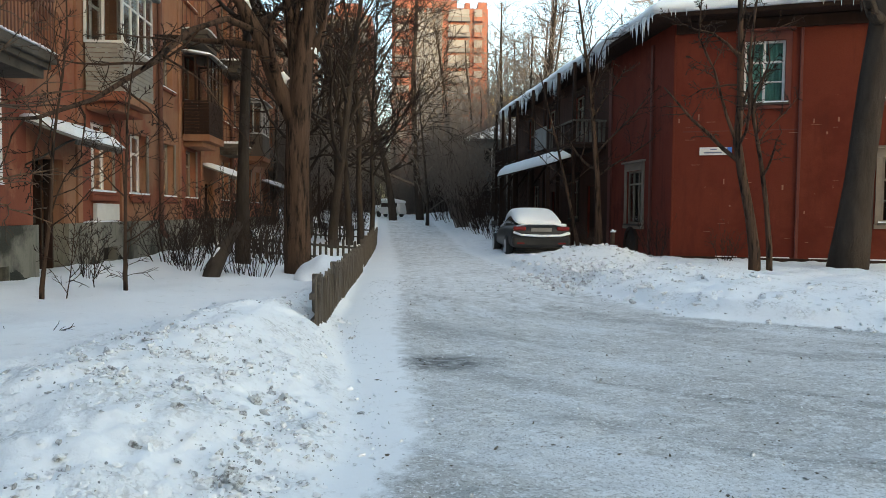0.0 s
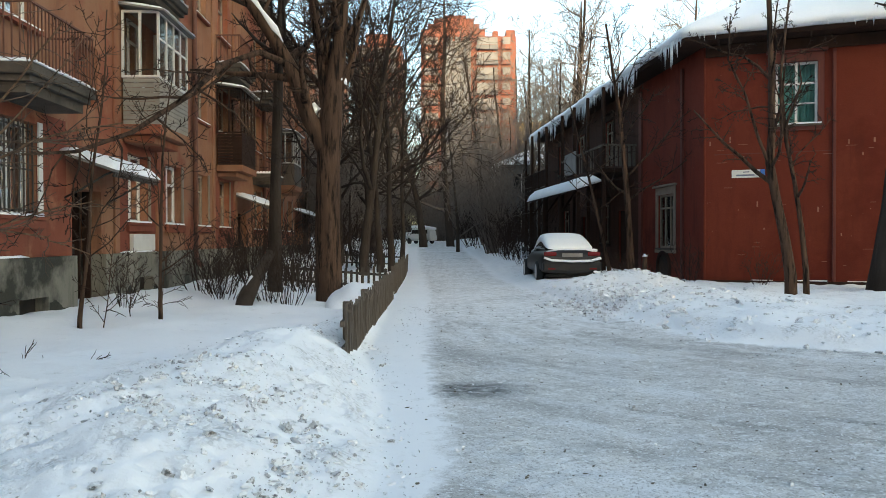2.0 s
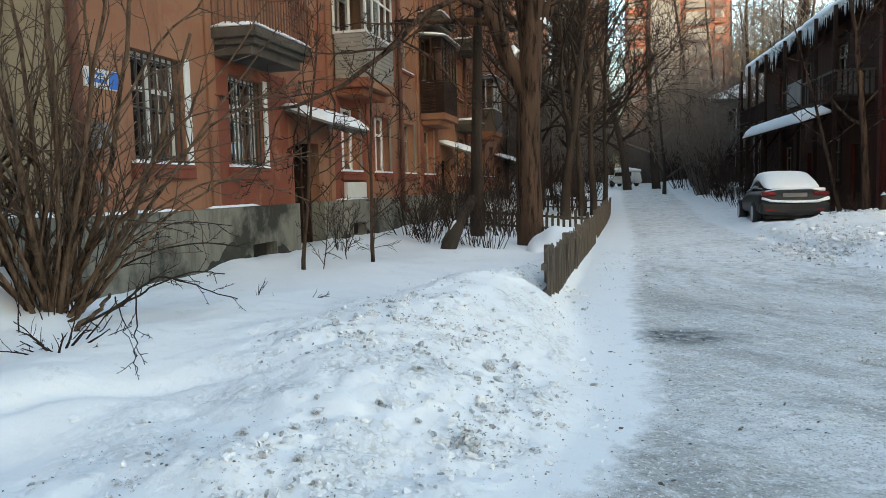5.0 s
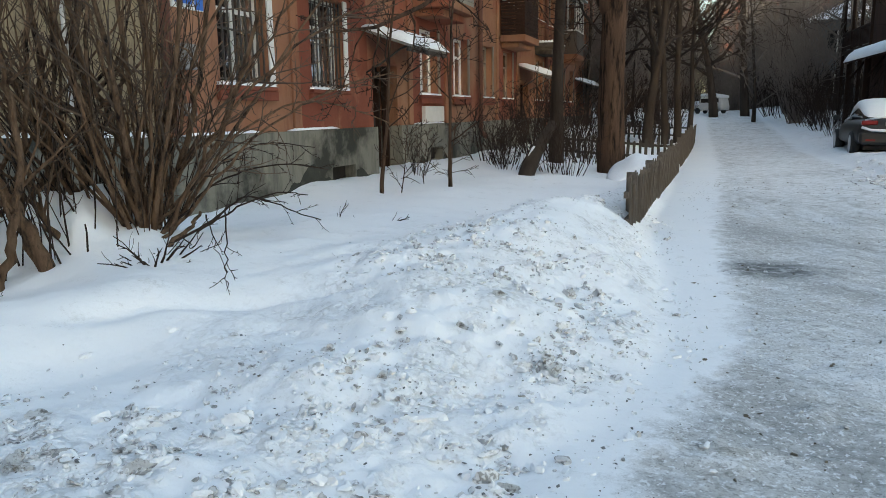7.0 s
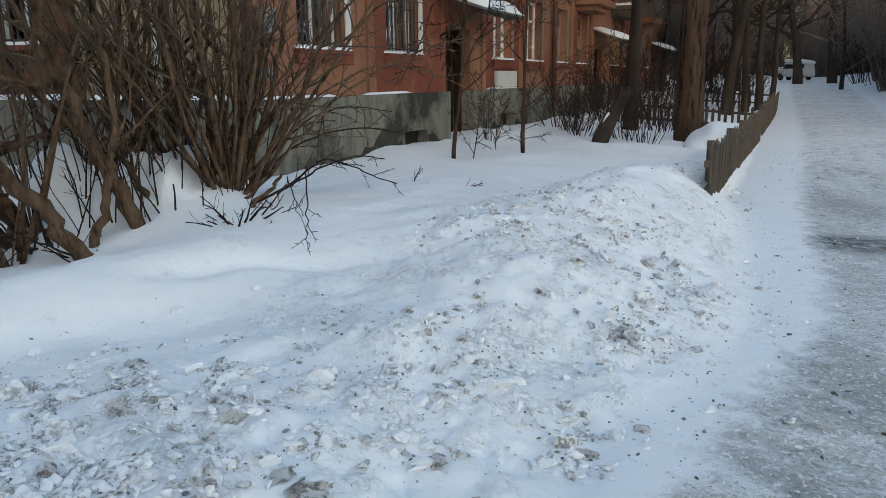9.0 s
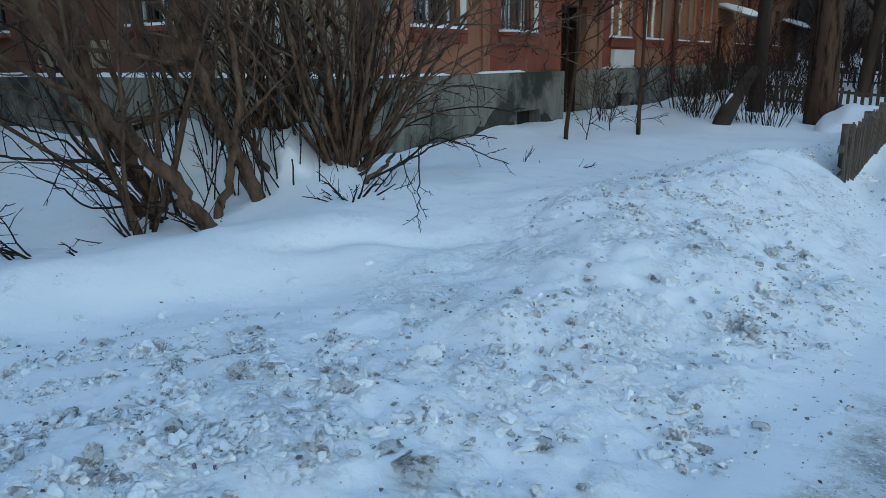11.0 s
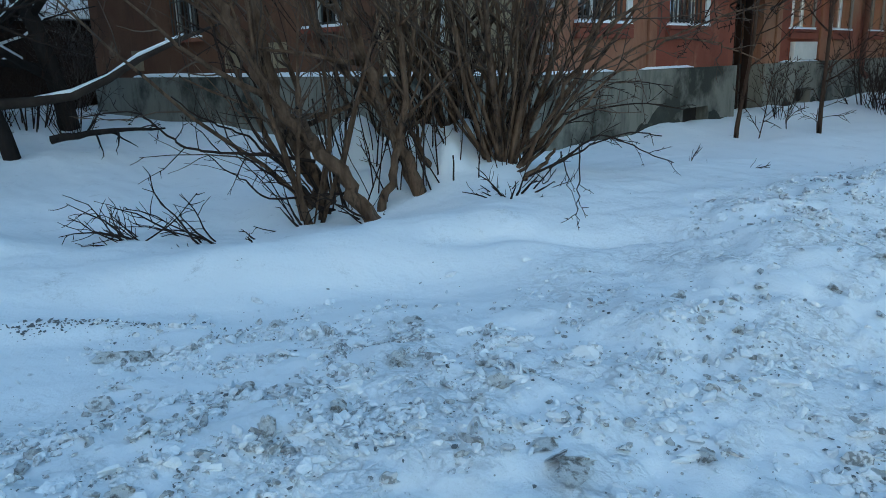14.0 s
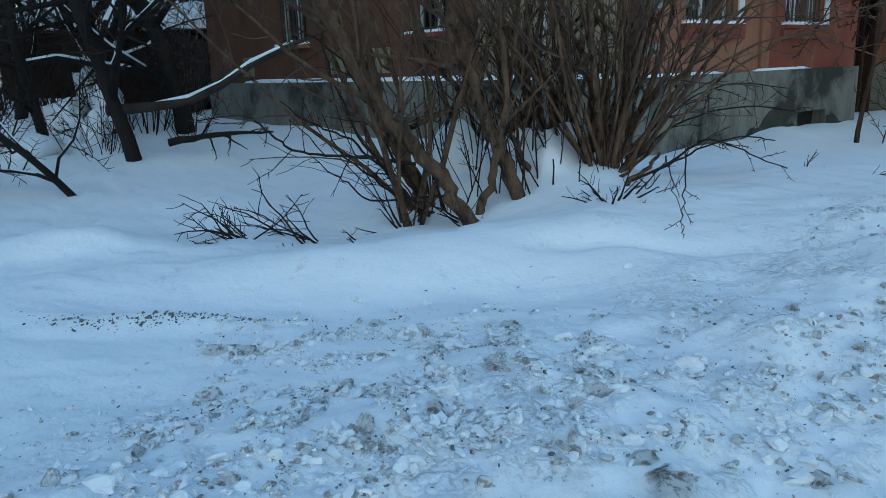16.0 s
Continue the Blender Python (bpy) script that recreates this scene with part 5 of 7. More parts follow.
# a leaning dead log by the dark trunk
log = thing("dead_log", pose(-4.02, 13.95, 0.2), "leaning dead log dusted with snow", "log")
part("trunk", tubes("trunk", [([(0, 0, -0.3), (0.1, 0.1, 0.1), (0.22, 0.45, 0.52), (0.40, 0.92, 1.0)], [0.16, 0.15, 0.13, 0.09])], 9), BARK_DARK, log)
part("log_snow", tubes("log_snow", [([(0.10, 0.20, 0.40), (0.16, 0.34, 0.53), (0.22, 0.46, 0.63), (0.31, 0.68, 0.82), (0.38, 0.86, 1.01)], [0.015, 0.045, 0.02, 0.05, 0.02])], 8), SNOW, log, "snow lying along the log")

# thin saplings by the house
for at, h, seed, lean in (((-5.3, 10.5), 5.0, 51, (0.0, 0)), ((-4.4, 11.15), 4.2, 52, (0.02, 0)), ((-5.05, 10.6), 1.6, 53, (0.25, 0.1)), ((-4.9, 11.4), 1.3, 54, (-0.2, 0.1)), ((-4.75, 11.75), 1.5, 55, (0.05, 0.1))):
    make_tree("sapling", at, h, 0.032 if h > 3 else 0.010, seed, BARK, "thin bare sapling growing out of the snow", lean, kids=(12, 6, 3), last=3 if h > 3 else 2, start=0.2, ratio=0.38, group="saplings", wander=0.06, thin=0.0055)


def shrub_mesh(seed, n, height, spread, r=0.009, thin=0.005):
    rg = random.Random(seed)
    store = [[], [], [], []]
    for k in range(n):
        a = rg.uniform(0, 6.283)
        q = rg.random() ** 0.6
        d = V3((math.cos(a) * spread * q, math.sin(a) * spread * q, 1))
        pts, rad = bent(rg, (0.25 * math.cos(a) * q, 0.25 * math.sin(a) * q, -0.1), d, height * rg.uniform(0.55, 1.1), r * rg.uniform(0.7, 1.3), 0.003, 4, 0.09, 0.02)
        store[1].append((pts, rad))
        branch_out(rg, store, pts, rad, 1, 3, (3, 4, 3), 0.4, (20, 55), 0.03, 0.3, (2, 2), thin)
    return store


def shrub(name, at, store, label, group, scale=1.0):
    s = thing(name, pose(at[0], at[1], gz(*at) if at[1] < 90 else 1.5), label, "shrub", group)
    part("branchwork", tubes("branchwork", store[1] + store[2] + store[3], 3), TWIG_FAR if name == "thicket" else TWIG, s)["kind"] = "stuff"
    return s


protos = [shrub("shrub", (-4.9, 15.9), shrub_mesh(61, 20, 1.3, 0.5), "leafless shrub poking through the snow", "yard shrubs"), shrub("shrub", (-3.2, 14.4), shrub_mesh(62, 18, 1.3, 0.7), "leafless shrub poking through the snow", "yard shrubs")]
rg = random.Random(63)
for k, (x, y, s) in enumerate([(-5.3, 16.6, 1.0), (-4.6, 14.9, 0.9), (-3.6, 14.9, 1.0), (-5.9, 17.5, 1.3), (-3.4, 17.8, 1.4), (-5.2, 19.5, 1.6), (-5.8, 21.5, 1.7), (-4.7, 22.5, 1.7), (-4.4, 25.0, 1.6), (-6.0, 13.5, 0.7), (-5.6, 25.0, 1.9),
                               (7.1, 22.3, 1.0), (8.6, 21.0, 0.8), (3.1, 31.5, 1.2), (2.9, 34.0, 1.6), (2.6, 37.0, 1.9), (3.4, 38.5, 2.0), (3.6, 35.0, 1.9), (2.4, 40.5, 2.2), (3.2, 43.0, 2.4), (2.0, 46.0, 2.2), (4.2, 41.0, 2.2), (1.6, 50.0, 2.4), (3.0, 49.0, 2.6),
                               (-3.6, 30.5, 1.6), (-4.6, 34.0, 2.0), (-3.4, 37.0, 1.8), (-5.6, 37.0, 2.2), (-4.6, 46.0, 2.2), (5.1, 22.4, 0.7), (5.9, 21.5, 0.6)]):
    c = copy_thing(protos[k % 2], pose(x, y, gz(x, y), 0, 0, rg.uniform(0, 360)))
    c.scale = (s, s, s * rg.uniform(0.9, 1.15))

# the far wood: copies of a few grown trees
wood = []
for k in range(4):
    wood.append(make_tree("forest_tree", (-9 - 2.2 * k, 60 + 5 * k), 13 + k, 0.17 + 0.02 * k, 71 + k, BARK_DARK, "bare tree in the wood behind the yard", (0.02 * k - 0.03, 0), kids=(20, 9, 4), start=0.12, ratio=0.40, spread=(35, 80), group="forest trees", joined=True, segs=(3, 2), thin=0.017))
rg = random.Random(77)
for k in range(46):
    y = 44 + 46 * (k / 46) + rg.uniform(-3, 3)
    x = rg.uniform(-15, 8) * (0.5 + y / 100)
    mid = -2.6 - 0.05 * (y - 44)
    if abs(x - mid) < 2.3 and y < 66:
        x = mid + math.copysign(rg.uniform(2.5, 6), x - mid)
    if x > 3.0 and y < 46:
        continue
    c = copy_thing(wood[k % 4], pose(x, y, float(ground_z(x, y, False)[0]), rg.uniform(-4, 4), rg.uniform(-4, 4), rg.uniform(0, 360)))
    s = rg.uniform(0.55, 1.15)
    c.scale = (s, s, s)
rg = random.Random(84)
for k in range(9):                                   # slim trees behind the yard fence
    y = rg.uniform(36, 58)
    x = -2.6 - 0.05 * (y - 44) - rg.uniform(2.6, 5.5)
    c = copy_thing(wood[k % 4], pose(x, y, gz(x, y), rg.uniform(-5, 5), rg.uniform(-5, 5), rg.uniform(0, 360)))
    q = rg.uniform(0.7, 1.1)
    c.scale = (q * 0.55, q * 0.55, q)
rg = random.Random(78)
for k in range(22):
    y = 50 + rg.uniform(0, 40)
    x = rg.uniform(-20, 10)
    if abs(x + 2.9) < 2.2 and y < 62:
        continue
    c = copy_thing(protos[k % 2], pose(x, y, float(ground_z(x, y, False)[0]), 0, 0, rg.uniform(0, 360)))
    s = rg.uniform(2.0, 3.4)
    c.scale = (s, s, s)
thicket = [shrub("thicket", (-6.0 + 5 * k, 66.0), shrub_mesh(65 + k, 52, 4.6, 0.45, 0.024, 0.011), "dense bare thicket closing the end of the road", "thickets") for k in range(2)]
rg = random.Random(80)
for k in range(36):
    y = 61 + rg.uniform(0, 22)
    x = rg.uniform(-26, 9)
    if k < 14:
        y, x = rg.uniform(36, 58), rg.choice((rg.uniform(-12, -6.5), rg.uniform(1.8, 3.4)))
    c = copy_thing(thicket[k % 2], pose(x, y, gz(x, y), 0, 0, rg.uniform(0, 360)))
    q = rg.uniform(0.7, 1.5)
    c.scale = (q, q, q * rg.uniform(0.9, 1.3))
rg = random.Random(83)
for k in range(16):
    x, y = rg.uniform(-17, 5), rg.uniform(66, 84)
    c = copy_thing(thicket[k % 2], pose(x, y, gz(x, y), 0, 0, rg.uniform(0, 360)))
    q = rg.uniform(1.3, 1.9)
    c.scale = (q, q, q * 1.25)
rg = random.Random(81)
for k in range(11):
    x, y = rg.uniform(-32, -18), rg.uniform(-10, 9)
    if x > -20.5 and y > 4.5:
        continue
    c = copy_thing(thicket[k % 2], pose(x, y, gz(x, y), 0, 0, rg.uniform(0, 360)))
    q = rg.uniform(0.5, 0.9)
    c.scale = (q, q, q)
rg = random.Random(82)
for k in range(16):
    x, y = rg.uniform(-18.5, -11.5), rg.uniform(0.4, 4.6)
    c = copy_thing(protos[k % 2], pose(x, y, gz(x, y), 0, 0, rg.uniform(0, 360)))
    q = rg.uniform(0.8, 1.7)
    c.scale = (q, q, q)
# trees behind the red house, seen against the sky
rg = random.Random(79)
for k in range(28):
    x, y = rg.uniform(4.5, 20), rg.uniform(47, 70)
    c = copy_thing(wood[k % 4], pose(x, y, gz(x, y), 0, 0, rg.uniform(0, 360)))
    s = rg.uniform(0.9, 1.25)
    c.scale = (s * 0.75, s * 0.75, s)

# ---- the big willow bush in its mound of snow ----
bush = thing("willow_bush", pose(0, 0, 0), "large bare many-stemmed willow bush rising from a snow mound", "bush")
rg = random.Random(91)
RIGHT, AHEAD = V3((0.58, 0.815, 0)), V3((-0.815, 0.58, 0))


def yard_at(rt, ah, z=None):
    """A point of the yard by its place across the bush, metres to the right and ahead."""
    p = RIGHT * rt + AHEAD * ah
    return V3((p.x, p.y, gz(p.x, p.y) if z is None else z))


def curved(knots, ah, lean, r0, r1, steps=4, wander=0.012, root=0.3):
    """A stem drawn softly through a few knots (right, height), leaning back by lean, rooted under the snow."""
    first, second = knots[0], knots[1]
    q = root / max(0.05, math.hypot(second[0] - first[0], second[1] - first[1]))
    ks = [(first[0] - (second[0] - first[0]) * q, first[1] - (second[1] - first[1]) * q)] + list(knots) if root else list(knots)
    ks = [ks[0]] + ks + [(2 * ks[-1][0] - ks[-2][0], 2 * ks[-1][1] - ks[-2][1])]
    out = []
    for i in range(1, len(ks) - 2):
        for k in range(steps):
            t = k / steps
            c = [0.5 * (2 * b + (d - a) * t + (2 * a - 5 * b + 4 * d - e) * t * t + (3 * b - a - 3 * d + e) * t ** 3) for a, b, d, e in zip(*ks[i - 1:i + 3])]
            out.append(c)
    out.append(ks[-2])
    n = len(out)
    pts = [yard_at(c[0] + rg.gauss(0, wander), ah + lean * (c[1] - knots[0][1]) + rg.gauss(0, wander), c[1]) for c in out]
    return pts, [r0 + (r1 - r0) * (k / (n - 1)) ** 0.8 for k in range(n)]


THICK = [  # ahead, lean back, radius, knots (right, height)
    (5.75, 0.02, 0.068, [(-0.01, 0.32), (-0.14, 0.56), (-0.34, 0.82), (-0.54, 1.04), (-0.74, 1.35), (-0.88, 1.68), (-1.0, 2.0), (-1.2, 2.9), (-1.3, 4.2)]),
    (6.3, 0.05, 0.084, [(-0.39, 0.43), (-0.48, 0.70), (-0.59, 0.93), (-0.69, 1.21), (-0.74, 1.52), (-0.79, 2.08), (-0.85, 3.2), (-0.9, 4.6)]),
    (6.0, 0.03, 0.070, [(0.43, 0.38), (0.29, 0.75), (0.14, 1.06), (0.08, 1.32), (-0.02, 1.66), (-0.09, 2.0), (-0.25, 3.0), (-0.35, 4.6)]),
    (5.9, 0.06, 0.040, [(0.16, 0.42), (0.24, 0.68), (0.29, 0.89), (0.32, 1.19), (0.33, 1.56), (0.30, 1.9), (0.35, 2.9)]),
]
THINNER = [
    (6.3, 0.05, 0.036, [(0.59, 0.45), (0.50, 0.64), (0.42, 0.85), (0.39, 1.13), (0.46, 1.65), (0.55, 2.4), (0.6, 3.6)]),
    (6.55, 0.05, 0.040, [(1.16, 0.48), (1.14, 0.99), (1.03, 1.46), (0.89, 1.92), (0.7, 3.2)]),
    (6.9, 0.03, 0.055, [(0.87, 0.73), (0.89, 1.38), (0.91, 1.95), (0.95, 4.0)]),
    (6.6, 0.04, 0.052, [(1.31, 0.50), (1.40, 1.08), (1.42, 1.54), (1.38, 1.9), (1.42, 3.8)]),
    (6.9, 0.04, 0.050, [(0.62, 0.80), (0.62, 1.30), (0.60, 1.95), (0.55, 3.8)]),
    (6.5, 0.02, 0.040, [(1.28, 0.48), (1.50, 1.0), (1.68, 1.5), (1.80, 2.0), (2.05, 3.4)]),
    (6.4, 0.0, 0.034, [(1.30, 0.46), (1.62, 0.95), (1.90, 1.40), (2.12, 1.9), (2.4, 2.8)]),
    (6.55, 0.06, 0.034, [(1.20, 0.48), (1.22, 1.0), (1.24, 1.5), (1.20, 2.0), (1.1, 3.4)]),
    (6.6, 0.1, 0.030, [(1.22, 0.50), (1.32, 0.9), (1.55, 1.4), (1.66, 2.0), (1.7, 3.2)]),
]
fine = [[], [], [], []]
for ah, lean, r, knots in THICK + THINNER:
    s = curved(knots, ah, lean, r, r * 0.4, 4, 0.010 + 0.12 * r)
    stem = part("stem", tubes("stem", [s], 12), BARK_BUSH, bush)
    branch_out(rg, fine, s[0], s[1], 1, 3, (0, 11, 6), 0.30, (15, 60), 0.05, 0.28, (6, 5), 0.0045)
part("branchwork", tubes("branchwork", fine[2], 5), BARK_BUSH, bush)["kind"] = "stuff"
part("twig_mass", tubes("twig_mass", fine[3], 3), TWIG_BROWN, bush, "fine brown twigs")["kind"] = "stuff"
# straight shoots: dense stools, and many single spikes all over the mound
shoots, dark_shoots, tw = [], [], [[], [], [], []]
STOOLS = ((1.20, 6.4, 0.13, 31), (1.34, 6.62, 0.12, 12), (0.52, 6.95, 0.2, 10), (0.85, 6.85, 0.22, 16), (0.12, 6.9, 0.2, 9), (-0.3, 6.3, 0.12, 8), (-0.45, 5.95, 0.10, 8))
for rt0, ah0, wide, many in STOOLS:
    for k in range(many):
        a, q = rg.uniform(0, 6.283), wide * math.sqrt(rg.random())
        p = yard_at(rt0 + q * math.cos(a), ah0 + q * math.sin(a))
        out = rg.random() ** 0.9 * 0.7
        d = RIGHT * (math.cos(a) * out + rg.gauss(0.0 if rt0 > 1 else -0.08, 0.2)) + AHEAD * math.sin(a) * out * 0.7 + V3((0, 0, 1))
        r = rg.choice((0.005, 0.006, 0.007, 0.009, 0.012, 0.016, 0.022, 0.028))
        s = bent(rg, p - V3((0, 0, 0.12)), d, rg.uniform(0.9, 2.3) + r * 70, r, 0.003, 10, 0.085, 0.025)
        (shoots if r > 0.008 else dark_shoots).append(s)
        branch_out(rg, tw, s[0], s[1], 1, 3 if r > 0.010 else 2, (0, 6, 3), 0.30, (15, 60), 0.04, 0.2, (5, 4), 0.0035)
for k in range(78):
    p = yard_at(rg.uniform(-0.35, 1.25), rg.uniform(5.95, 7.0))
    r = rg.choice((0.005, 0.006, 0.008, 0.010, 0.013))
    s = bent(rg, p - V3((0, 0, 0.1)), RIGHT * rg.gauss(-0.05, 0.22) + AHEAD * rg.gauss(0.05, 0.15) + V3((0, 0, 1)), rg.uniform(0.3, 1.1), r, r * 0.6, 6, 0.06, 0.0)
    dark_shoots.append(s)
    if rg.random() < 0.4:
        branch_out(rg, tw, s[0], s[1], 1, 2, (0, 3, 0), 0.3, (25, 60), 0.03, 0.3, (4, 3), 0.0035)
part("shoot_mass", tubes("shoot_mass", shoots, 5), BARK_BUSH, bush, "straight young shoots")["kind"] = "stuff"
part("dark_shoot_mass", tubes("dark_shoot_mass", dark_shoots, 4), TWIG, bush, "dark shoots standing out of the snow")["kind"] = "stuff"
part("shoot_twig_mass", tubes("shoot_twig_mass", tw[2] + tw[3], 3), TWIG_BROWN, bush)["kind"] = "stuff"
# long low boughs that arch over the snow
low, tw_far = [[], [], [], []], [[], [], [], []]
LOW = [  # ahead, lean, radius, knots, twigs
    (5.9, 0, 0.015, [(-0.38, 0.69), (-0.70, 0.75), (-0.92, 0.77), (-1.14, 0.79), (-1.35, 0.85), (-1.47, 0.95), (-1.59, 1.06), (-1.72, 1.11), (-2.03, 1.08)], 9),
    (5.9, 0, 0.012, [(-0.35, 0.43), (-0.72, 0.42), (-0.89, 0.54), (-1.02, 0.63), (-1.16, 0.77)], 3),
    (5.9, 0, 0.034, [(1.21, 0.38), (1.29, 0.49), (1.45, 0.61), (1.53, 0.71)], 2),
    (5.9, 0, 0.013, [(1.32, 0.50), (1.58, 0.62), (1.79, 0.77), (1.94, 0.80), (2.23, 0.68), (2.5, 0.56)], 10),
    (6.1, 0, 0.012, [(1.5, 0.52), (1.72, 0.62), (1.94, 0.73), (2.21, 0.80), (2.48, 0.76)], 9),
]
LOWER = [
    (5.5, 1.8, 0.007, [(1.60, 0.80), (1.50, 0.62), (1.40, 0.46), (1.33, 0.36)], 5),
    (5.5, 1.5, 0.006, [(1.45, 0.74), (1.44, 0.58), (1.42, 0.42)], 3),
    (6.3, 0, 0.012, [(1.35, 0.55), (1.7, 0.85), (2.0, 0.98), (2.4, 1.02), (2.8, 0.95)], 8),
    (6.4, 0, 0.010, [(1.35, 0.62), (1.75, 1.0), (2.2, 1.2), (2.7, 1.15)], 8),
    (6.0, 0, 0.020, [(-0.42, 0.36), (-0.6, 0.62), (-0.82, 0.92), (-0.95, 1.25), (-1.05, 1.7)], 6),
    (6.1, 0, 0.016, [(-0.42, 0.40), (-0.68, 0.66), (-0.9, 0.88), (-1.15, 1.0), (-1.45, 1.2)], 7),
    (6.0, 0, 0.014, [(-0.45, 0.38), (-0.72, 0.58), (-0.98, 0.82), (-1.08, 1.1)], 5),
    (6.2, 0, 0.018, [(-0.40, 0.45), (-0.62, 0.8), (-0.72, 1.1), (-0.95, 1.5), (-1.3, 1.8)], 7),
    (5.7, 0, 0.010, [(-0.18, 0.36), (-0.32, 0.44), (-0.42, 0.36), (-0.48, 0.26)], 3),
]
REACH = [
    (6.2, -0.05, 0.022, [(1.35, 0.6), (1.7, 1.2), (2.1, 1.7), (2.6, 2.1), (3.1, 2.35), (3.6, 2.5)], 14),
    (6.4, -0.05, 0.020, [(1.3, 0.6), (1.75, 1.4), (2.3, 2.1), (2.8, 2.7), (3.2, 3.3)], 14),
    (6.1, -0.1, 0.018, [(1.35, 0.6), (1.8, 1.05), (2.3, 1.45), (2.9, 1.7), (3.3, 1.8)], 12),
    (6.4, 0.0, 0.020, [(1.3, 0.6), (1.6, 1.6), (2.0, 2.5), (2.6, 3.2), (3.0, 4.0)], 12),
    (6.3, 0.0, 0.016, [(1.4, 0.7), (2.0, 1.3), (2.5, 1.55), (3.0, 1.5), (3.4, 1.35)], 11),
]
for ah, lean, r, knots, kids in REACH:
    s = curved(knots, ah, lean, r, r * 0.35, 4, 0.02, 0.2)
    part("long_branch", tubes("long_branch", [s], 6), BARK_BUSH, bush, "long bough leaning over the yard")
    branch_out(rg, tw_far, s[0], s[1], 1, 3, (0, kids, 4), 0.30, (20, 65), 0.0, 0.25, (6, 4), 0.0038)
part("long_twig_mass", tubes("long_twig_mass", tw_far[2] + tw_far[3], 4), TWIG_BROWN, bush)["kind"] = "stuff"
for ah, lean, r, knots, kids in LOW + LOWER:
    s = curved(knots, ah, lean, r, r * 0.35, 4, 0.014, 0.0 if knots[0][1] > 0.5 else 0.2)
    part("low_branch", tubes("low_branch", [s], 6), BARK_BUSH if r > 0.03 else TWIG, bush, "low arching branch")
    branch_out(rg, low, s[0], s[1], 1, 3, (0, kids, 3), 0.24, (25, 70), 0.0, 0.2, (5, 4), 0.0032)
# short broken sticks round the foot
for rt, ah, many in ((1.10, 5.62, 22), (-0.5, 5.8, 6), (-0.02, 5.7, 4), (1.28, 5.8, 3)):
    for k in range(many):
        p = yard_at(rt + rg.gauss(0, 0.03), ah + rg.gauss(0, 0.05))
        s = bent(rg, p - V3((0, 0, 0.04)), RIGHT * rg.gauss(0, 0.9) + AHEAD * rg.gauss(-0.1, 0.3) + V3((0, 0, rg.uniform(0.15, 0.9))), rg.uniform(0.2, 0.52), rg.choice((0.005, 0.006, 0.008, 0.013)), 0.003, 5, 0.14, 0.0)
        low[2].append(s)
        branch_out(rg, low, s[0], s[1], 1, 2, (0, 2, 0), 0.4, (25, 60), 0.0, 0.3, (3, 3), 0.003)
part("low_twig_mass", tubes("low_twig_mass", low[2] + low[3], 4), TWIG, bush)["kind"] = "stuff"
# cut brush lying in the snow beside it
for at, lr, n, seed in (((-5.53, 1.90), -0.75, 15, 101), ((-5.23, 2.31), -0.7, 9, 102), ((-5.05, 2.55), -0.25, 2, 103), ((-3.63, 6.8), 0.6, 2, 104), ((-3.9, 6.5), 0.5, 2, 105)):
    rg = random.Random(seed)
    st = [[], [], [], []]
    for k in range(n):
        s = bent(rg, (rg.uniform(-0.12, 0.12), rg.uniform(-0.1, 0.1), -0.05), RIGHT * (lr + rg.gauss(0, 0.5)) + AHEAD * rg.gauss(0, 0.3) + V3((0, 0, rg.uniform(0.05, 0.55))), rg.uniform(0.3, 0.85) * (1 if n > 2 else 0.5), rg.uniform(0.006, 0.013), 0.003, 6, 0.16, 0.0)
        st[1].append(s)
        branch_out(rg, st, s[0], s[1], 1, 2, (0, 5, 0), 0.4, (20, 60), 0.03, 0.3)
    b = thing("brushwood", pose(at[0], at[1], gz(*at)), "dark brushwood sticks poking out of the snow", "brushwood", "brushwood in the snow")
    for s in st[1]:
        part("stick", tubes("stick", [s], 5), TWIG, b)
    part("twig_mass", tubes("twig_mass", st[2] + st[3], 3), TWIG, b)["kind"] = "stuff"

# ---- dark trees and sheds at the far left ----
for at, h, r, lean, seed in (((-11.2, 2.5), 8, 0.10, (-0.03, -0.12), 111), ((-14.2, 2.6), 8, 0.09, (-0.05, 0.1), 112), ((-15.9, 1.6), 8, 0.10, (0.0, 0.1), 113), ((-12.8, 1.6), 8, 0.08, (-0.15, -0.1), 114), ((-9.55, 1.5), 3.6, 0.045, (-0.25, -0.55), 115), ((-13.5, 3.9), 8, 0.15, (0.1, 0.0), 116), ((-17.5, 3.2), 9, 0.2, (0.0, 0.0), 117), ((-18.5, 0.5), 9, 0.2, (0.0, 0.0), 118)):
    make_tree("tree", at, h, r, seed, BARK_BLACK, "dark bare tree standing in deep snow beside the house end", lean, kids=(18, 11, 7), start=0.1, ratio=0.42, spread=(35, 85), group="end trees", wander=0.1, thin=0.005, snowy=3)
limb = thing("fallen_branch", pose(-11.15, 2.45, 1.02), "long branch with snow lying along it", "branch")
bp = [V3((-0.16, -0.25, -0.03)), V3((0.1, 0.3, 0.0)), V3((0.3, 0.75, 0.06)), V3((0.62, 1.12, 0.26)), V3((1.0, 1.42, 0.51)), V3((1.4, 1.87, 0.76)), V3((1.75, 2.3, 0.95))]
part("wood", tubes("wood", [(bp, [0.075, 0.068, 0.06, 0.052, 0.042, 0.03, 0.012])], 8), BARK_DARK, limb)
part("branch_snow", tubes("branch_snow", [([p + V3((0, 0, 0.05)) for p in bp[1:6]], [0.015, 0.045, 0.024, 0.036, 0.012])], 7), SNOW, limb)
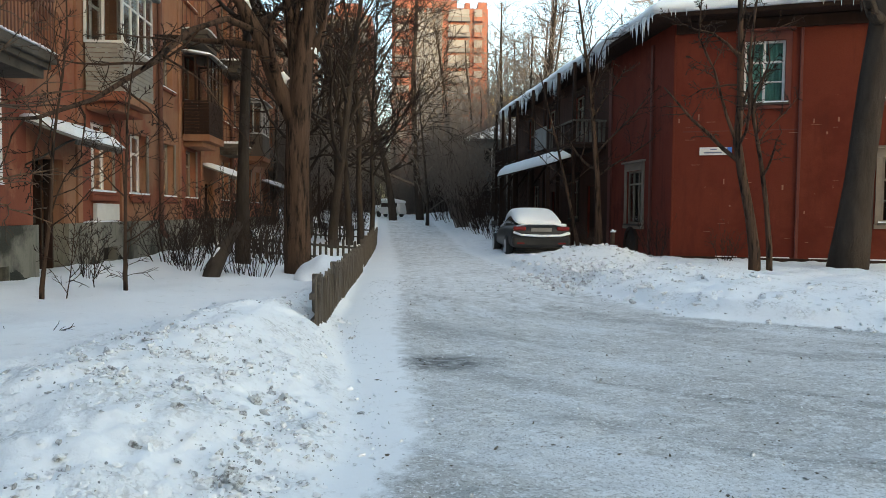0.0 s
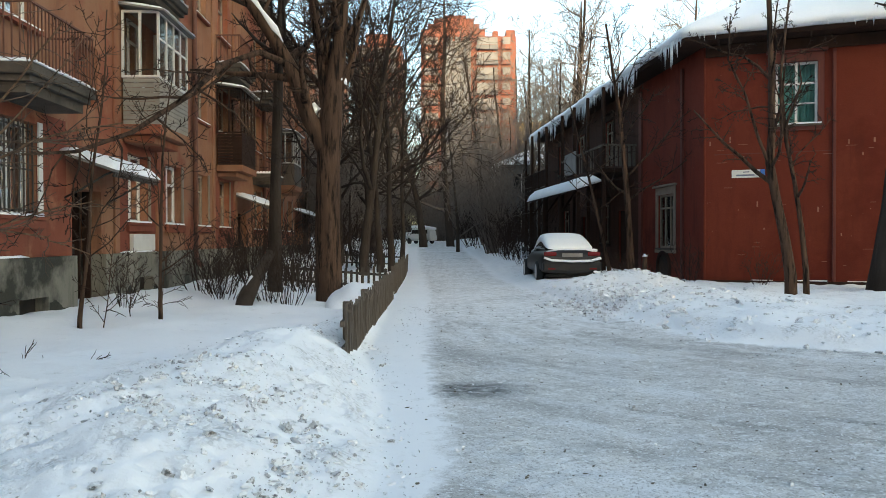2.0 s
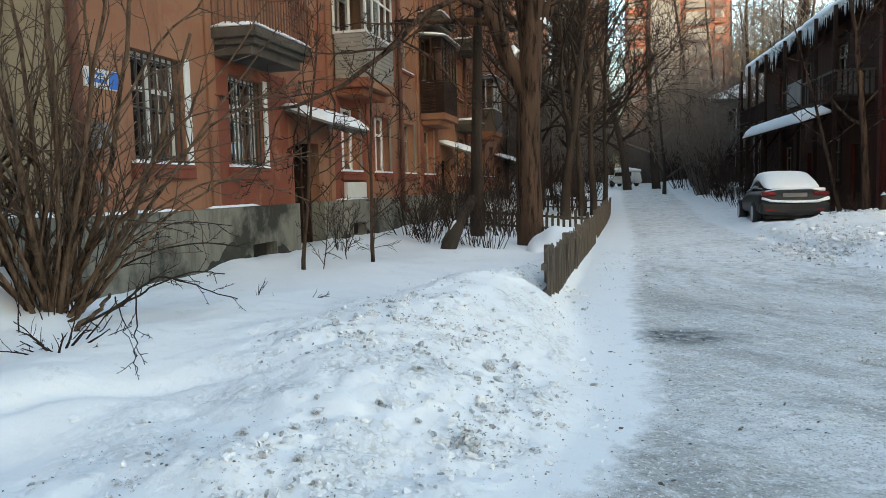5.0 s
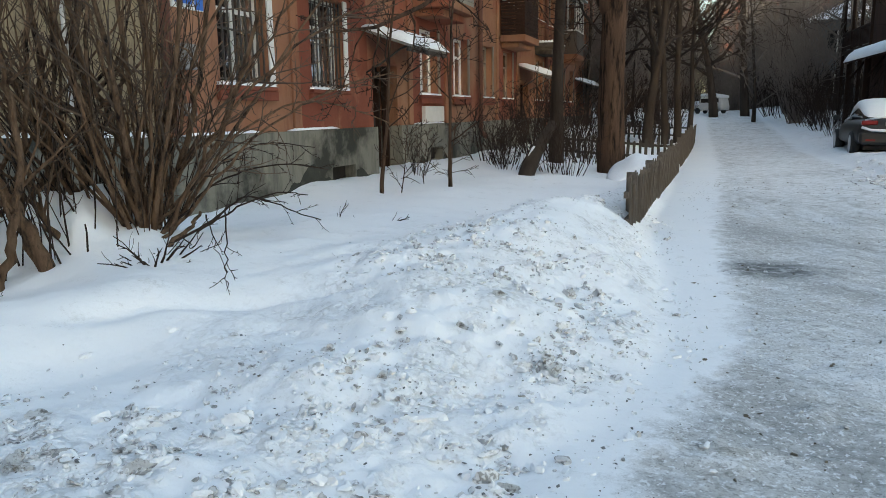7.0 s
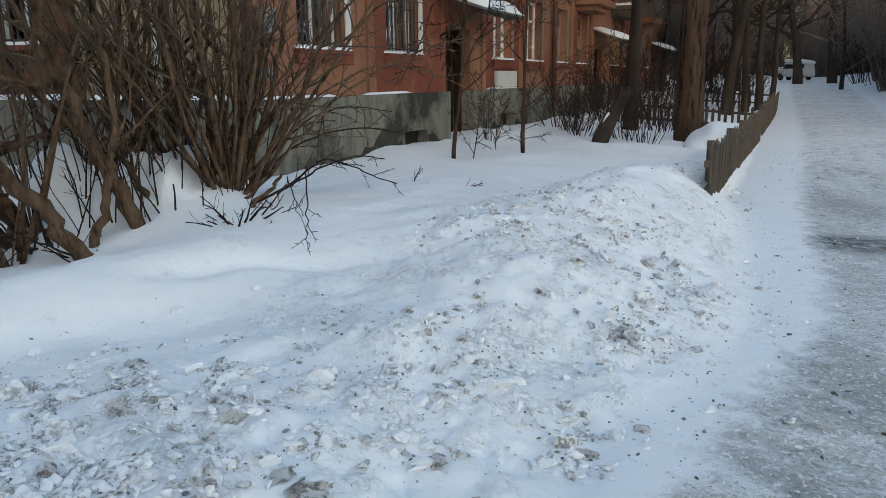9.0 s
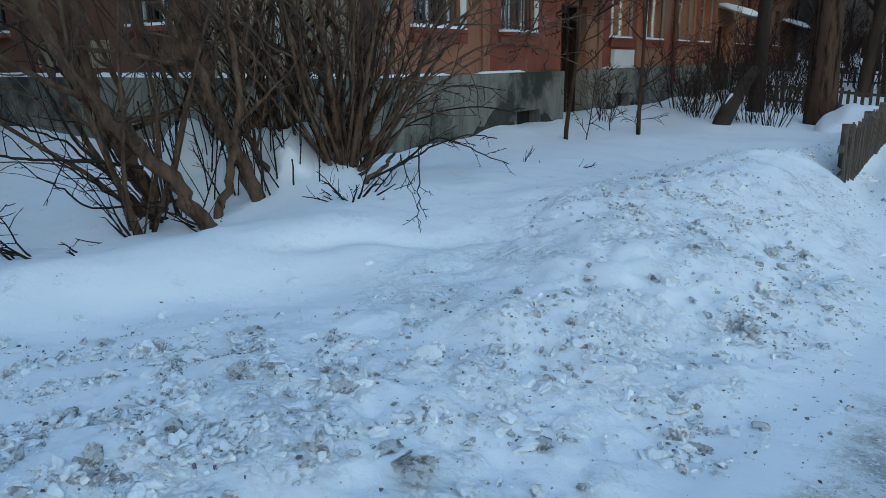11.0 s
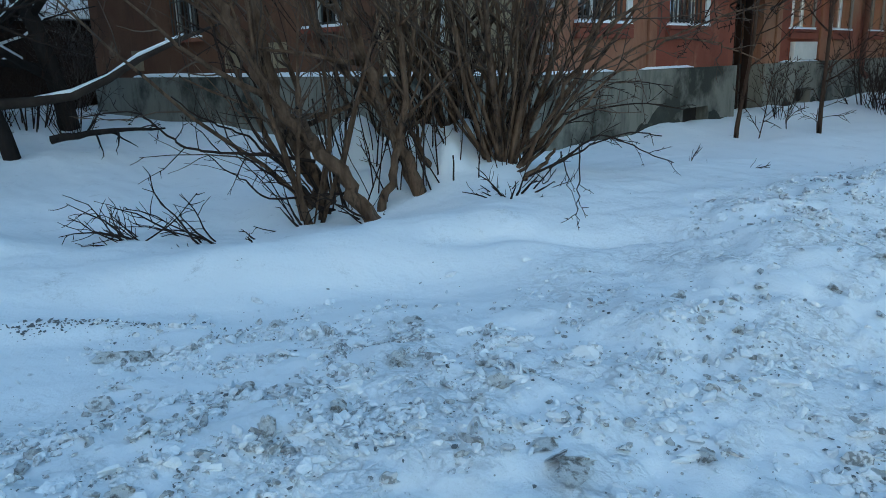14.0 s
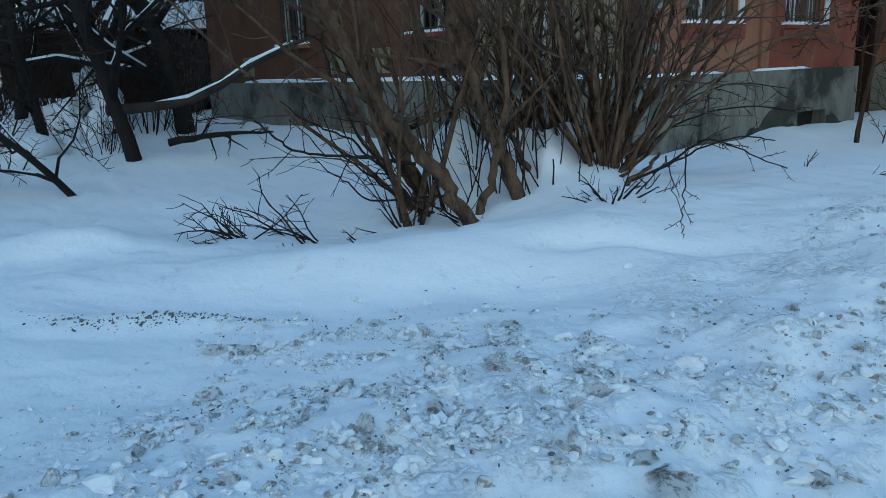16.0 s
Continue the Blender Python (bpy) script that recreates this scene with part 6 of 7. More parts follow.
# a snow-laden log lying before the house end, and humps of snow under the trees
lying = thing("dead_log", pose(-10.6, 3.0, gz(-10.6, 3.0) + 0.30), "broken log lying level above the snow", "log")
rg = random.Random(152)
st = [[], [], [], []]
stick = bent(rg, (-0.05, -0.2, 0.0), (0.45, 1.0, 0.03), 1.5, 0.055, 0.012, 9, 0.12, 0.0)
branch_out(rg, st, stick[0], stick[1], 1, 3, (0, 7, 3), 0.35, (25, 70), -0.02, 0.3, (5, 4), 0.005)
part("trunk", tubes("trunk", [stick], 9), BARK_BLACK, lying)
part("branchwork", tubes("branchwork", st[2] + st[3], 4), BARK_BLACK, lying)["kind"] = "stuff"
for k, (x, y, z, sx, sz) in enumerate(((-13.9, 2.74, 0.9, 0.25, 0.42), (-13.0, 2.33, 0.6, 0.22, 0.28), (-14.9, 2.66, 1.2, 0.2, 0.5), (-14.4, 2.2, 0.8, 0.35, 0.3), (-12.6, 1.4, 0.45, 0.4, 0.2))):
    hump = thing("snow_hump", pose(x, y, gz(x, y)), "hump of snow over fallen branches under the trees", "snow", "snow humps")
    snow_blob("mass", hump, (0, 0, z - gz(x, y)), (sx, sx, sz), 3.0 + k, "rounded cap of snow")
    part("base", tubes("base", [([(0, 0, -0.2), (0.05, 0.03, z - gz(x, y))], [0.12, 0.09])], 8), BARK_DARK, hump, "dark stump under the snow")
for k, (x, y, rz, w) in enumerate(((-24.0, 7.0, 70, 9.0), (-24.5, -3.0, 98, 8.0))):
    sh = thing("shed", pose(x, y, gz(x, y), 0, 0, rz), "dark plank shed with a snow-covered roof", "shed", "sheds")
    for j in range(int(w / 0.2)):
        part("board", box(bmesh.new(), -w / 2 + j * 0.2, -w / 2 + j * 0.2 + 0.19, 0, 0.04 + 0.01 * (j % 3), -0.3, 2.5), WOOD_DARK, sh)
    part("body", box(bmesh.new(), -w / 2, w / 2, 0.06, 4, -0.3, 2.5), WOOD_DARK, sh)
    tilt = Matrix.Translation((0, -0.4, 2.45)) @ pose(0, 0, 0, 14, 0, 0)
    part("roof", box(bmesh.new(), -w / 2 - 0.2, w / 2 + 0.2, 0, 4.8, 0.0, 0.06, 0, tilt), SLATE, sh)
    part("roof_snow", snow_slab(lambda s, t, h: tilt @ Vector((s, 4.6 * (1 - t), 0.062 + h)), -w / 2 - 0.2, w / 2 + 0.2, 20, 0.35, k), SNOW, sh)
rg = random.Random(120)
for k in range(22):
    x, y = rg.uniform(-34, -17), rg.uniform(-9, 12)
    if x > -20.5 and y > 5:
        continue
    c = copy_thing(wood[k % 4], pose(x, y, gz(x, y), 0, 0, rg.uniform(0, 360)))
    s = rg.uniform(0.55, 0.9)
    c.scale = (s, s, s)
for k in range(20):
    x, y = rg.uniform(-30, -15), rg.uniform(-6, 10)
    if x > -20.5 and y > 5:
        continue
    c = copy_thing(protos[k % 2], pose(x, y, gz(x, y), 0, 0, rg.uniform(0, 360)))
    s = rg.uniform(1.2, 2.4)
    c.scale = (s, s, s)

# ---- picket fences ----
def picket_mesh(h, w, wood, t=0.02):
    bm = bmesh.new()
    v = [bm.verts.new(p) for p in ((-w / 2, 0, 0.06), (-w * 0.1, 0, -0.02), (w / 2, 0, 0.07), (w / 2, 0, h - 0.02), (w * 0.1, 0, h), (-w / 2, 0, h - 0.03))]
    ext = bmesh.ops.extrude_face_region(bm, geom=[bm.faces.new(v)])
    for q in ext["geom"]:
        if isinstance(q, bmesh.types.BMVert):
            q.co.y += t
    bmesh.ops.recalc_face_normals(bm, faces=bm.faces)
    me = bpy.data.meshes.new("picket")
    bm.to_mesh(me)
    bm.free()
    me.materials.append(wood)
    return me


def fence(line, gap, height, label, seed, wide=0.045, lean=2.5, rails=(0.2, 0.5), cap=0.3, wood=None):
    rg = random.Random(seed)
    f = thing("picket_fence", pose(line[0][0], line[0][1], gz(*line[0])), label, "fence", "picket fences")
    o = Vector((line[0][0], line[0][1], gz(*line[0])))
    wood = wood or WOOD_GREY
    meshes = [picket_mesh(height * s, wide * w, wood) for s, w in ((1.0, 1.0), (0.96, 0.8), (1.04, 1.15), (0.92, 0.9))]
    for (ax, ay), (bx, by) in zip(line[:-1], line[1:]):
        L = math.hypot(bx - ax, by - ay)
        ang = math.degrees(math.atan2(by - ay, bx - ax))
        for k in range(int(L / gap)):
            q = (k + 0.5) * gap / L
            x, y = ax + (bx - ax) * q, ay + (by - ay) * q
            ob = new("picket", rg.choice(meshes))
            ob.parent = f
            zb = float(ground_z(x + 0.12, y, False)[0])
            ob.matrix_local = Matrix.Translation(-o) @ pose(x + rg.uniform(-0.01, 0.01), y, min(zb, cap) + rg.uniform(-0.03, 0.03), rg.gauss(0, lean * 0.6), rg.gauss(0, lean), ang + rg.gauss(0, 3))
        m = Matrix.Translation(-o) @ pose(ax, ay, min(cap, gz(ax + 0.12, ay)), 0, -math.degrees(math.atan2(min(cap, gz(bx + 0.12, by)) - min(cap, gz(ax + 0.12, ay)), L)), ang)
        for z in rails:
            part("rail", box(bmesh.new(), -0.12 if ax == line[0][0] else 0, L, 0.022, 0.065, z - 0.03, z + 0.03, 0.004, m), wood, f)
        for q in np.arange(0.9, L + 0.1, 2.4):
            part("post", box(bmesh.new(), q - 0.04, q + 0.04, 0.068, 0.15, -0.3, height * 0.98, 0.006, m), wood, f)
    return f


fence([(-1.17, 8.35), (-1.44, 18.4)], 0.047, 0.68, "weathered grey picket fence leaning beside the icy road", 131, lean=3.0, cap=0.03)
fence([(-1.50, 19.6), (-1.88, 31.5)], 0.12, 0.72, "weathered grey picket fence further along the road", 132, cap=0.6)
fence([(-4.3, 18.9), (-1.62, 19.5)], 0.15, 0.62, "grey picket fence across the yard with snow on its rails", 133, wide=0.075, lean=1.5, wood=WOOD_OLD)
fence([(-5.2, 30.5), (-2.2, 31.6)], 0.2, 0.7, "grey picket fence across the yard with snow on its rails", 134, wide=0.08, lean=1.5, cap=0.6, wood=WOOD_OLD)
heap = thing("snow_pile", pose(-1.93, 15.3, 0.0), "rounded pile of clean snow behind the fence", "snow")
bm = bmesh.new()
bmesh.ops.create_icosphere(bm, subdivisions=4, radius=1.0)
for v in bm.verts:
    w = 1 + 0.18 * noise.noise(v.co * 1.6)
    v.co = Vector((v.co.x * 0.6 * w, v.co.y * 1.6 * w, max(-0.2, v.co.z) * 0.58 * w))
for f in bm.faces:
    f.smooth = True
part("mass", bm, SNOW, heap)

# ---- the parked car ----
def loft(rings, cap=True):
    bm = bmesh.new()
    R = [[bm.verts.new(p) for p in r] for r in rings]
    for p, q in zip(R[:-1], R[1:]):
        for k in range(len(p)):
            j = (k + 1) % len(p)
            bm.faces.new((p[k], p[j], q[j], q[k]))
    if cap:
        bm.faces.new(R[0][::-1])
        bm.faces.new(R[-1])
    bmesh.ops.recalc_face_normals(bm, faces=bm.faces)
    for f in bm.faces:
        f.smooth = True
    return bm


def shell(y, wb, wt, z0, z1, n=4.0, count=20):
    """A rounded cross-section, wider at the bottom than at the top."""
    out = []
    for k in range(count):
        t = 2 * math.pi * k / count
        c, s = math.cos(t), math.sin(t)
        a = math.copysign(abs(c) ** (2 / n), c)
        b = math.copysign(abs(s) ** (2 / n), s)
        f = (b + 1) / 2
        out.append(Vector((a * (wb + (wt - wb) * f), y, z0 + (z1 - z0) * f)))
    return out


CAR_PAINT = mat("dark_grey_car_paint", (0.022, 0.0225, 0.023), (0.034, 0.034, 0.035), 3, 0.4, 60, 0.05, c=(0.035, 0.033, 0.03), c_scale=2.0, c_at=0.58, spec=0.2)
RUBBER = mat("tyre_rubber", (0.015, 0.015, 0.016), (0.03, 0.03, 0.03), 6, 0.9, 40, 0.3)
LAMP_RED = mat("tail_lamp_red", (0.16, 0.012, 0.012), (0.20, 0.02, 0.016), 5, 0.2, 40, 0.0)
CHROME = mat("wheel_alloy", (0.35, 0.35, 0.36), (0.42, 0.42, 0.43), 5, 0.3, 40, 0.0, metal=0.9)
car = thing("parked_car", pose(3.76, 23.3, 0.05, 0, 0, 2.0), "dark grey saloon car parked under a layer of snow", "car")
car.scale = (1.07, 1.0, 1.04)
part("body", loft([shell(y, a, b, z0, z1) for y, a, b, z0, z1 in ((0.0, 0.74, 0.72, 0.42, 0.80), (0.07, 0.86, 0.80, 0.34, 0.97), (0.4, 0.91, 0.84, 0.28, 1.05), (1.0, 0.93, 0.86, 0.26, 1.04), (2.4, 0.94, 0.86, 0.25, 1.0), (3.5, 0.93, 0.82, 0.26, 0.97), (4.3, 0.88, 0.74, 0.28, 0.84), (4.7, 0.74, 0.6, 0.34, 0.68), (4.78, 0.6, 0.5, 0.4, 0.6))]), CAR_PAINT, car)
part("cabin", loft([shell(y, a, b, z0, z1, 3.5) for y, a, b, z0, z1 in ((0.45, 0.70, 0.60, 0.98, 1.04), (0.95, 0.76, 0.58, 0.97, 1.25), (1.5, 0.78, 0.56, 0.96, 1.42), (2.2, 0.78, 0.57, 0.96, 1.45), (2.8, 0.77, 0.55, 0.96, 1.36), (3.5, 0.74, 0.5, 0.94, 1.0))]), mat("car_glass", (0.012, 0.014, 0.016), (0.02, 0.022, 0.025), 3, 0.08, 30, 0.0), car, "dark car windows")
part("roof_snow", loft([shell(y, a, b, z0, z1, 3.0) for y, a, b, z0, z1 in ((0.36, 0.72, 0.5, 1.04, 1.08), (0.55, 0.78, 0.58, 1.06, 1.20), (1.0, 0.77, 0.60, 1.10, 1.40), (1.6, 0.74, 0.60, 1.20, 1.55), (2.3, 0.72, 0.60, 1.24, 1.56), (2.8, 0.72, 0.56, 1.2, 1.44), (3.4, 0.74, 0.5, 1.0, 1.12))]), SNOW, car, "smooth snow over roof and rear window")
part("bonnet_snow", loft([shell(y, a, b, z0, z1, 3.0) for y, a, b, z0, z1 in ((3.3, 0.78, 0.6, 0.97, 1.07), (4.0, 0.76, 0.6, 0.88, 1.0), (4.5, 0.66, 0.5, 0.74, 0.85))]), SNOW, car)
part("boot_snow", tubes("boot_snow", [([(-0.74, 0.12, 0.98), (-0.4, 0.05, 1.05), (0.4, 0.05, 1.05), (0.74, 0.12, 1.0)], [0.02, 0.03, 0.03, 0.06])], 7), SNOW, car)
part("bumper_snow", tubes("bumper_snow", [([(-0.82, 0.04, 0.80), (-0.6, -0.04, 0.72), (0.0, -0.06, 0.69), (0.55, -0.04, 0.70), (0.84, 0.05, 0.78)], [0.035, 0.035, 0.04, 0.04, 0.05])], 7), SNOW, car, "snow along the rear bumper")
part("bumper", box(bmesh.new(), -0.86, 0.86, -0.03, 0.2, 0.36, 0.68, 0.06), CAR_PAINT, car)
part("number_plate", box(bmesh.new(), -0.30, 0.30, -0.012, 0.02, 0.82, 0.93, 0.006), SLATE, car, "blank dirty number plate")
for s in (-1, 1):
    part("tail_lamp", box(bmesh.new(), min(s * 0.46, s * 0.83), max(s * 0.46, s * 0.83), 0.0, 0.12, 0.85, 0.97, 0.025), LAMP_RED, car)
    part("reflector", box(bmesh.new(), min(s * 0.5, s * 0.72), max(s * 0.5, s * 0.72), -0.036, 0.0, 0.44, 0.49, 0.006), LAMP_RED, car)
    m = part("mirror", box(bmesh.new(), min(s * 0.95, s * 1.12), max(s * 0.95, s * 1.12), 2.95, 3.1, 0.95, 1.1, 0.03), CAR_PAINT, car)
    for y in (0.95, 3.8):
        tyre = []
        for x, r in ((0.72, 0.26), (0.72, 0.32), (0.76, 0.34), (0.90, 0.34), (0.94, 0.32), (0.94, 0.24)):
            tyre.append([Vector((s * x, y + r * math.cos(6.2832 * k / 20), 0.34 + r * math.sin(6.2832 * k / 20))) for k in range(20)])
        wheel = part("wheel", loft(tyre), RUBBER, car)
        part("rim", loft([[Vector((s * x, y + r * math.cos(6.2832 * k / 20), 0.34 + r * math.sin(6.2832 * k / 20))) for k in range(20)] for x, r in ((0.945, 0.235), (0.95, 0.2), (0.945, 0.06))]), CHROME, wheel)
part("arch_shadow", box(bmesh.new(), -0.7, 0.7, 0.3, 4.4, 0.2, 0.3), RUBBER, car)

# ---- the van at the end of the road ----
VAN_WHITE = mat("white_van_paint", (0.50, 0.52, 0.55), (0.58, 0.60, 0.62), 2.0, 0.4, 30, 0.0)
van = thing("van", pose(-2.35, 56.0, 1.12, 0, 0, 62), "white van covered with snow at the road's end", "van")
van.scale = (0.58, 0.45, 0.62)
part("body", loft([shell(y, 0.95, 0.85, 0.35, z) for y, z in ((-2.4, 1.0), (-2.2, 1.75), (-0.5, 1.95), (1.2, 1.95), (1.5, 1.2), (2.4, 1.05), (2.5, 0.6))]), VAN_WHITE, van)
part("roof_snow", loft([shell(y, 0.93, 0.85, z - 0.05, z + 0.28) for y, z in ((-2.3, 1.7), (-0.5, 1.93), (1.2, 1.93))]), SNOW, van)
part("bonnet_snow", loft([shell(y, 0.95, 0.85, 0.95, 1.38) for y in (1.2, 2.45)]), SNOW, van)
for s in (-1, 1):
    part("window_band", box(bmesh.new(), min(s * 0.9, s * 0.96), max(s * 0.9, s * 0.96), -1.9, 1.1, 1.2, 1.65, 0.02), INSIDE_SHADE, van)
    for y in (-1.5, 1.6):
        part("wheel", loft([[Vector((s * x, y + 0.35 * math.cos(6.2832 * k / 14), 0.33 + 0.35 * math.sin(6.2832 * k / 14))) for k in range(14)] for x in (0.7, 0.97)]), RUBBER, van)

# ---- towers and far houses ----
def tower(at, width, deep, top, floors, bays, label, seed, steps=()):
    """A brick tower: body, a cream bay, stepped parapet, balconies and windows floor by floor."""
    t = thing("tower_block", pose(*at), label, "tower")
    part("wall", box(bmesh.new(), 0, width, 0, deep, -2, top), BRICK_TOWER, t)
    for k, (a, b, z) in enumerate(steps):
        part("parapet", box(bmesh.new(), a, b, 0.3 + 0.15 * k, deep - 0.2 - 0.15 * k, top + 0.02 + 0.03 * k, top + z), BRICK_TOWER, t)
    fh = top / floors
    for a, b, kind in bays:
        if kind == "cream":
            part("cream_bay", box(bmesh.new(), a, b, -1.4, -0.01, -2, top - 1.2), CREAM, t, "pale projecting bay")
            for k in range(floors):
                for q in range(3):
                    x = a + (b - a) * (q + 0.5) / 3
                    part("window", box(bmesh.new(), x - 0.55, x + 0.55, -1.46, -1.405, k * fh + 0.9, k * fh + 2.3), TOWER_GLASS, t)
        else:
            for k in range(floors):
                bal = part("balcony", box(bmesh.new(), a, b, -0.9, -0.01, k * fh + 0.25, k * fh + 1.0), CREAM if kind == "white" else BRICK_TOWER, t)
                part("glazing", box(bmesh.new(), a + 0.1, b - 0.1, -0.6, -0.55, k * fh + 1.12, k * fh + 2.4), TOWER_GLASS, bal)
    return t


TOWER_GLASS = mat("tower_glass", (0.13, 0.13, 0.14), (0.18, 0.18, 0.19), 0.5, 0.5, 5, 0.0, spec=0.2)
tower((-5.6, 135, 0), 17.2, 18, 38.0, 14, [(0.5, 3.2, "red"), (4.4, 9.0, "cream"), (10.0, 13.9, "white"), (14.6, 16.2, "red")], "red brick tower block with pale bays and stepped top", 1, ((0.0, 11.6, 1.4), (1.2, 10.6, 2.4), (2.4, 9.6, 3.4), (4.0, 8.2, 4.0), (13.0, 14.0, 1.2), (15.4, 17.1, 1.4)))
tower((-20.5, 160, 0), 9.5, 16, 43, 14, [(0.6, 3.2, "white"), (3.9, 6.4, "cream"), (7.2, 9.0, "white")], "red brick tower block behind bare trees", 2, ((2, 7.5, 2.5),))
tower((-34.0, 150, 0), 11, 16, 39, 13, [(1.0, 4.2, "white"), (6.5, 10.0, "white")], "red brick tower block behind bare trees", 3)
YELLOW = mat("yellow_facade", (0.62, 0.42, 0.13), (0.68, 0.48, 0.18), 0.2, 0.9, 2, 0.0)
yh = thing("yellow_block", pose(13.5, 150, 0), "yellow apartment block in low sun beyond the trees", "house")
part("wall", box(bmesh.new(), 0, 9, 0, 12, -2, 25), YELLOW, yh)
bm = bmesh.new()
for k in range(8):
    for q in range(4):
        box(bm, 0.8 + 2.1 * q, 2.0 + 2.1 * q, -0.06, -0.002, 1.0 + 3 * k, 2.5 + 3 * k)
part("windows", bm, TOWER_GLASS, yh)
for at, w, h, label in (((3.6, 56, 1.0), 9, 6.0, "pale two-storey house behind the red one"), ((-19.0, 66, 1.0), 9, 6.5, "pale low house with a snowy roof behind the trees")):
    fh = thing("far_house", pose(*at), label, "house", "far houses")
    part("wall", box(bmesh.new(), 0, w, 0, 14, -1, h), CREAM, fh)
    bm = bmesh.new()
    v = [bm.verts.new(p) for p in ((-0.5, -0.5, h + 0.01), (w + 0.5, -0.5, h + 0.01), (w + 0.5, 14.5, h + 0.01), (-0.5, 14.5, h + 0.01), (w / 2, 4, h + 2.4), (w / 2, 10, h + 2.4))]
    for f in ((0, 1, 4), (1, 2, 5, 4), (2, 3, 5), (3, 0, 4, 5), (3, 2, 1, 0)):
        bm.faces.new([v[i] for i in f])
    part("roof", bm, SNOW, fh)
    for k in range(3):
        for z in (1.2, 3.9):
            wn_ = part("window", box(bmesh.new(), 1.0 + 2.8 * k, 2.2 + 2.8 * k, -0.08, -0.002, z, z + 1.4), INSIDE_SHADE, fh)
            part("frame", box(bmesh.new(), 1.55 + 2.8 * k, 1.65 + 2.8 * k, -0.1, -0.082, z, z + 1.4), WHITE, wn_)

# the block that stands behind the camera and shades the yard
tagged(part("wall_south", box(bmesh.new(), -70, 70, -62, -50, -1, 32), CONCRETE), "plain grey wall of the block behind the yard", "wall", kind="structure")

# ---- clods and crumbs of snow ----
GRIT = mat("dark_grit", (0.09, 0.075, 0.058), (0.16, 0.135, 0.105), 8.0, 0.9, 40, 0.2, world_space=True)
# dark flecks: partly grit, partly painted shade in the gaps between crumbs
GRIT_AND_GAPS = mat("grit_and_shadow_gaps", (0.10, 0.102, 0.108), (0.20, 0.203, 0.21), 8.0, 0.9, 40, 0.2, world_space=True)
DIRTY_SNOW = mat("dirty_snow", (0.66, 0.665, 0.67), (0.78, 0.785, 0.79), 20.0, 0.9, 70, 1.0, c=(0.24, 0.225, 0.205), c_scale=24.0, c_at=0.50, bump_at=0.02, spec=0.15)


def lump_form(rg, rs, bv, s, flat):
    """A broken lump: planes cut faces off it, the rest stays knobbly."""
    w = bv.copy()
    for _ in range(4):
        nrm = rs.normal(size=3)
        nrm /= np.linalg.norm(nrm)
        over = np.clip(w @ nrm - rg.uniform(0.3, 0.8), 0, None)
        w = w - over[:, None] * nrm
    w = w * (1 + rs.uniform(-0.22, 0.22, (len(bv), 1))) * s * np.array((rg.uniform(0.7, 1.6), rg.uniform(0.5, 1.1), flat * rg.uniform(0.6, 1.2)))
    a, q = rg.uniform(0, 6.28), rg.gauss(0, 0.75)
    w = w @ np.array(((1, 0, 0), (0, math.cos(q), math.sin(q)), (0, -math.sin(q), math.cos(q))))
    return w @ np.array(((math.cos(a), math.sin(a), 0), (-math.sin(a), math.cos(a), 0), (0, 0, 1)))


def ball_form(sub):
    base = bmesh.new()
    bmesh.ops.create_icosphere(base, subdivisions=sub, radius=1.0)
    out = (np.array([v.co[:] for v in base.verts]), [[v.index for v in f.verts] for f in base.faces])
    base.free()
    return out


BALLS = [ball_form(1), ball_form(2), ball_form(3)]


def clods(name, count, sampler, size, seed, material, label, flat=0.5):
    """Countless broken lumps, each of its own uneven shape, half sunk in the snow."""
    rg, rs = random.Random(seed), np.random.RandomState(seed)
    V, F, n0 = [], [], 0
    pts = sampler(rg, rs, count)
    Z = ground_z(pts[:, 0], pts[:, 1])[0]
    for (x, y), z in zip(pts, Z):
        s = size[0] * (size[1] / size[0]) ** (rg.random() ** 2.2)
        bv, bf = BALLS[1 if s > 0.02 else 0]
        V.extend((lump_form(rg, rs, bv, s, flat) + (x, y, z + 0.32 * s)).tolist())
        F.extend([[i + n0 for i in f] for f in bf])
        n0 += len(bv)
    return tagged(part(name, mesh_of(name, V, F), material), label, "crumbs", kind="stuff")


# where the plough dropped its crumbs: x, y, spread along x and y, share
PATCHES = ((-1.72, 5.25, 0.30, 0.42, 14), (-1.95, 4.75, 0.35, 0.3, 4), (-1.0, 3.85, 0.16, 0.2, 2), (-1.0, 5.1, 0.25, 0.6, 3), (-0.8, 4.3, 0.2, 0.4, 2), (-1.65, 3.1, 0.45, 0.28, 5),
           (-2.55, 1.75, 0.42, 0.42, 16), (-2.95, 1.55, 0.4, 0.28, 9), (-2.4, 1.1, 0.35, 0.3, 8), (-1.95, 1.75, 0.3, 0.35, 6), (-2.6, 0.6, 0.3, 0.3, 6), (-0.9, 2.7, 0.15, 0.12, 3), (-1.5, 2.4, 0.4, 0.3, 4), (-3.4, 1.2, 0.3, 0.15, 4))


def on_patches(rg, rs, count):
    out = []
    shares = [p[4] for p in PATCHES]
    while len(out) < count:
        x0, y0, sx, sy, _ = rg.choices(PATCHES, shares)[0]
        x, y = x0 + rg.gauss(0, sx), y0 + rg.gauss(0, sy)
        if x < float(left_edge(y)) and rg.random() < 0.30 + 1.3 * noise.noise(Vector((x * 6, y * 6, 2.5))):
            out.append((x, y))
    return np.array(out)


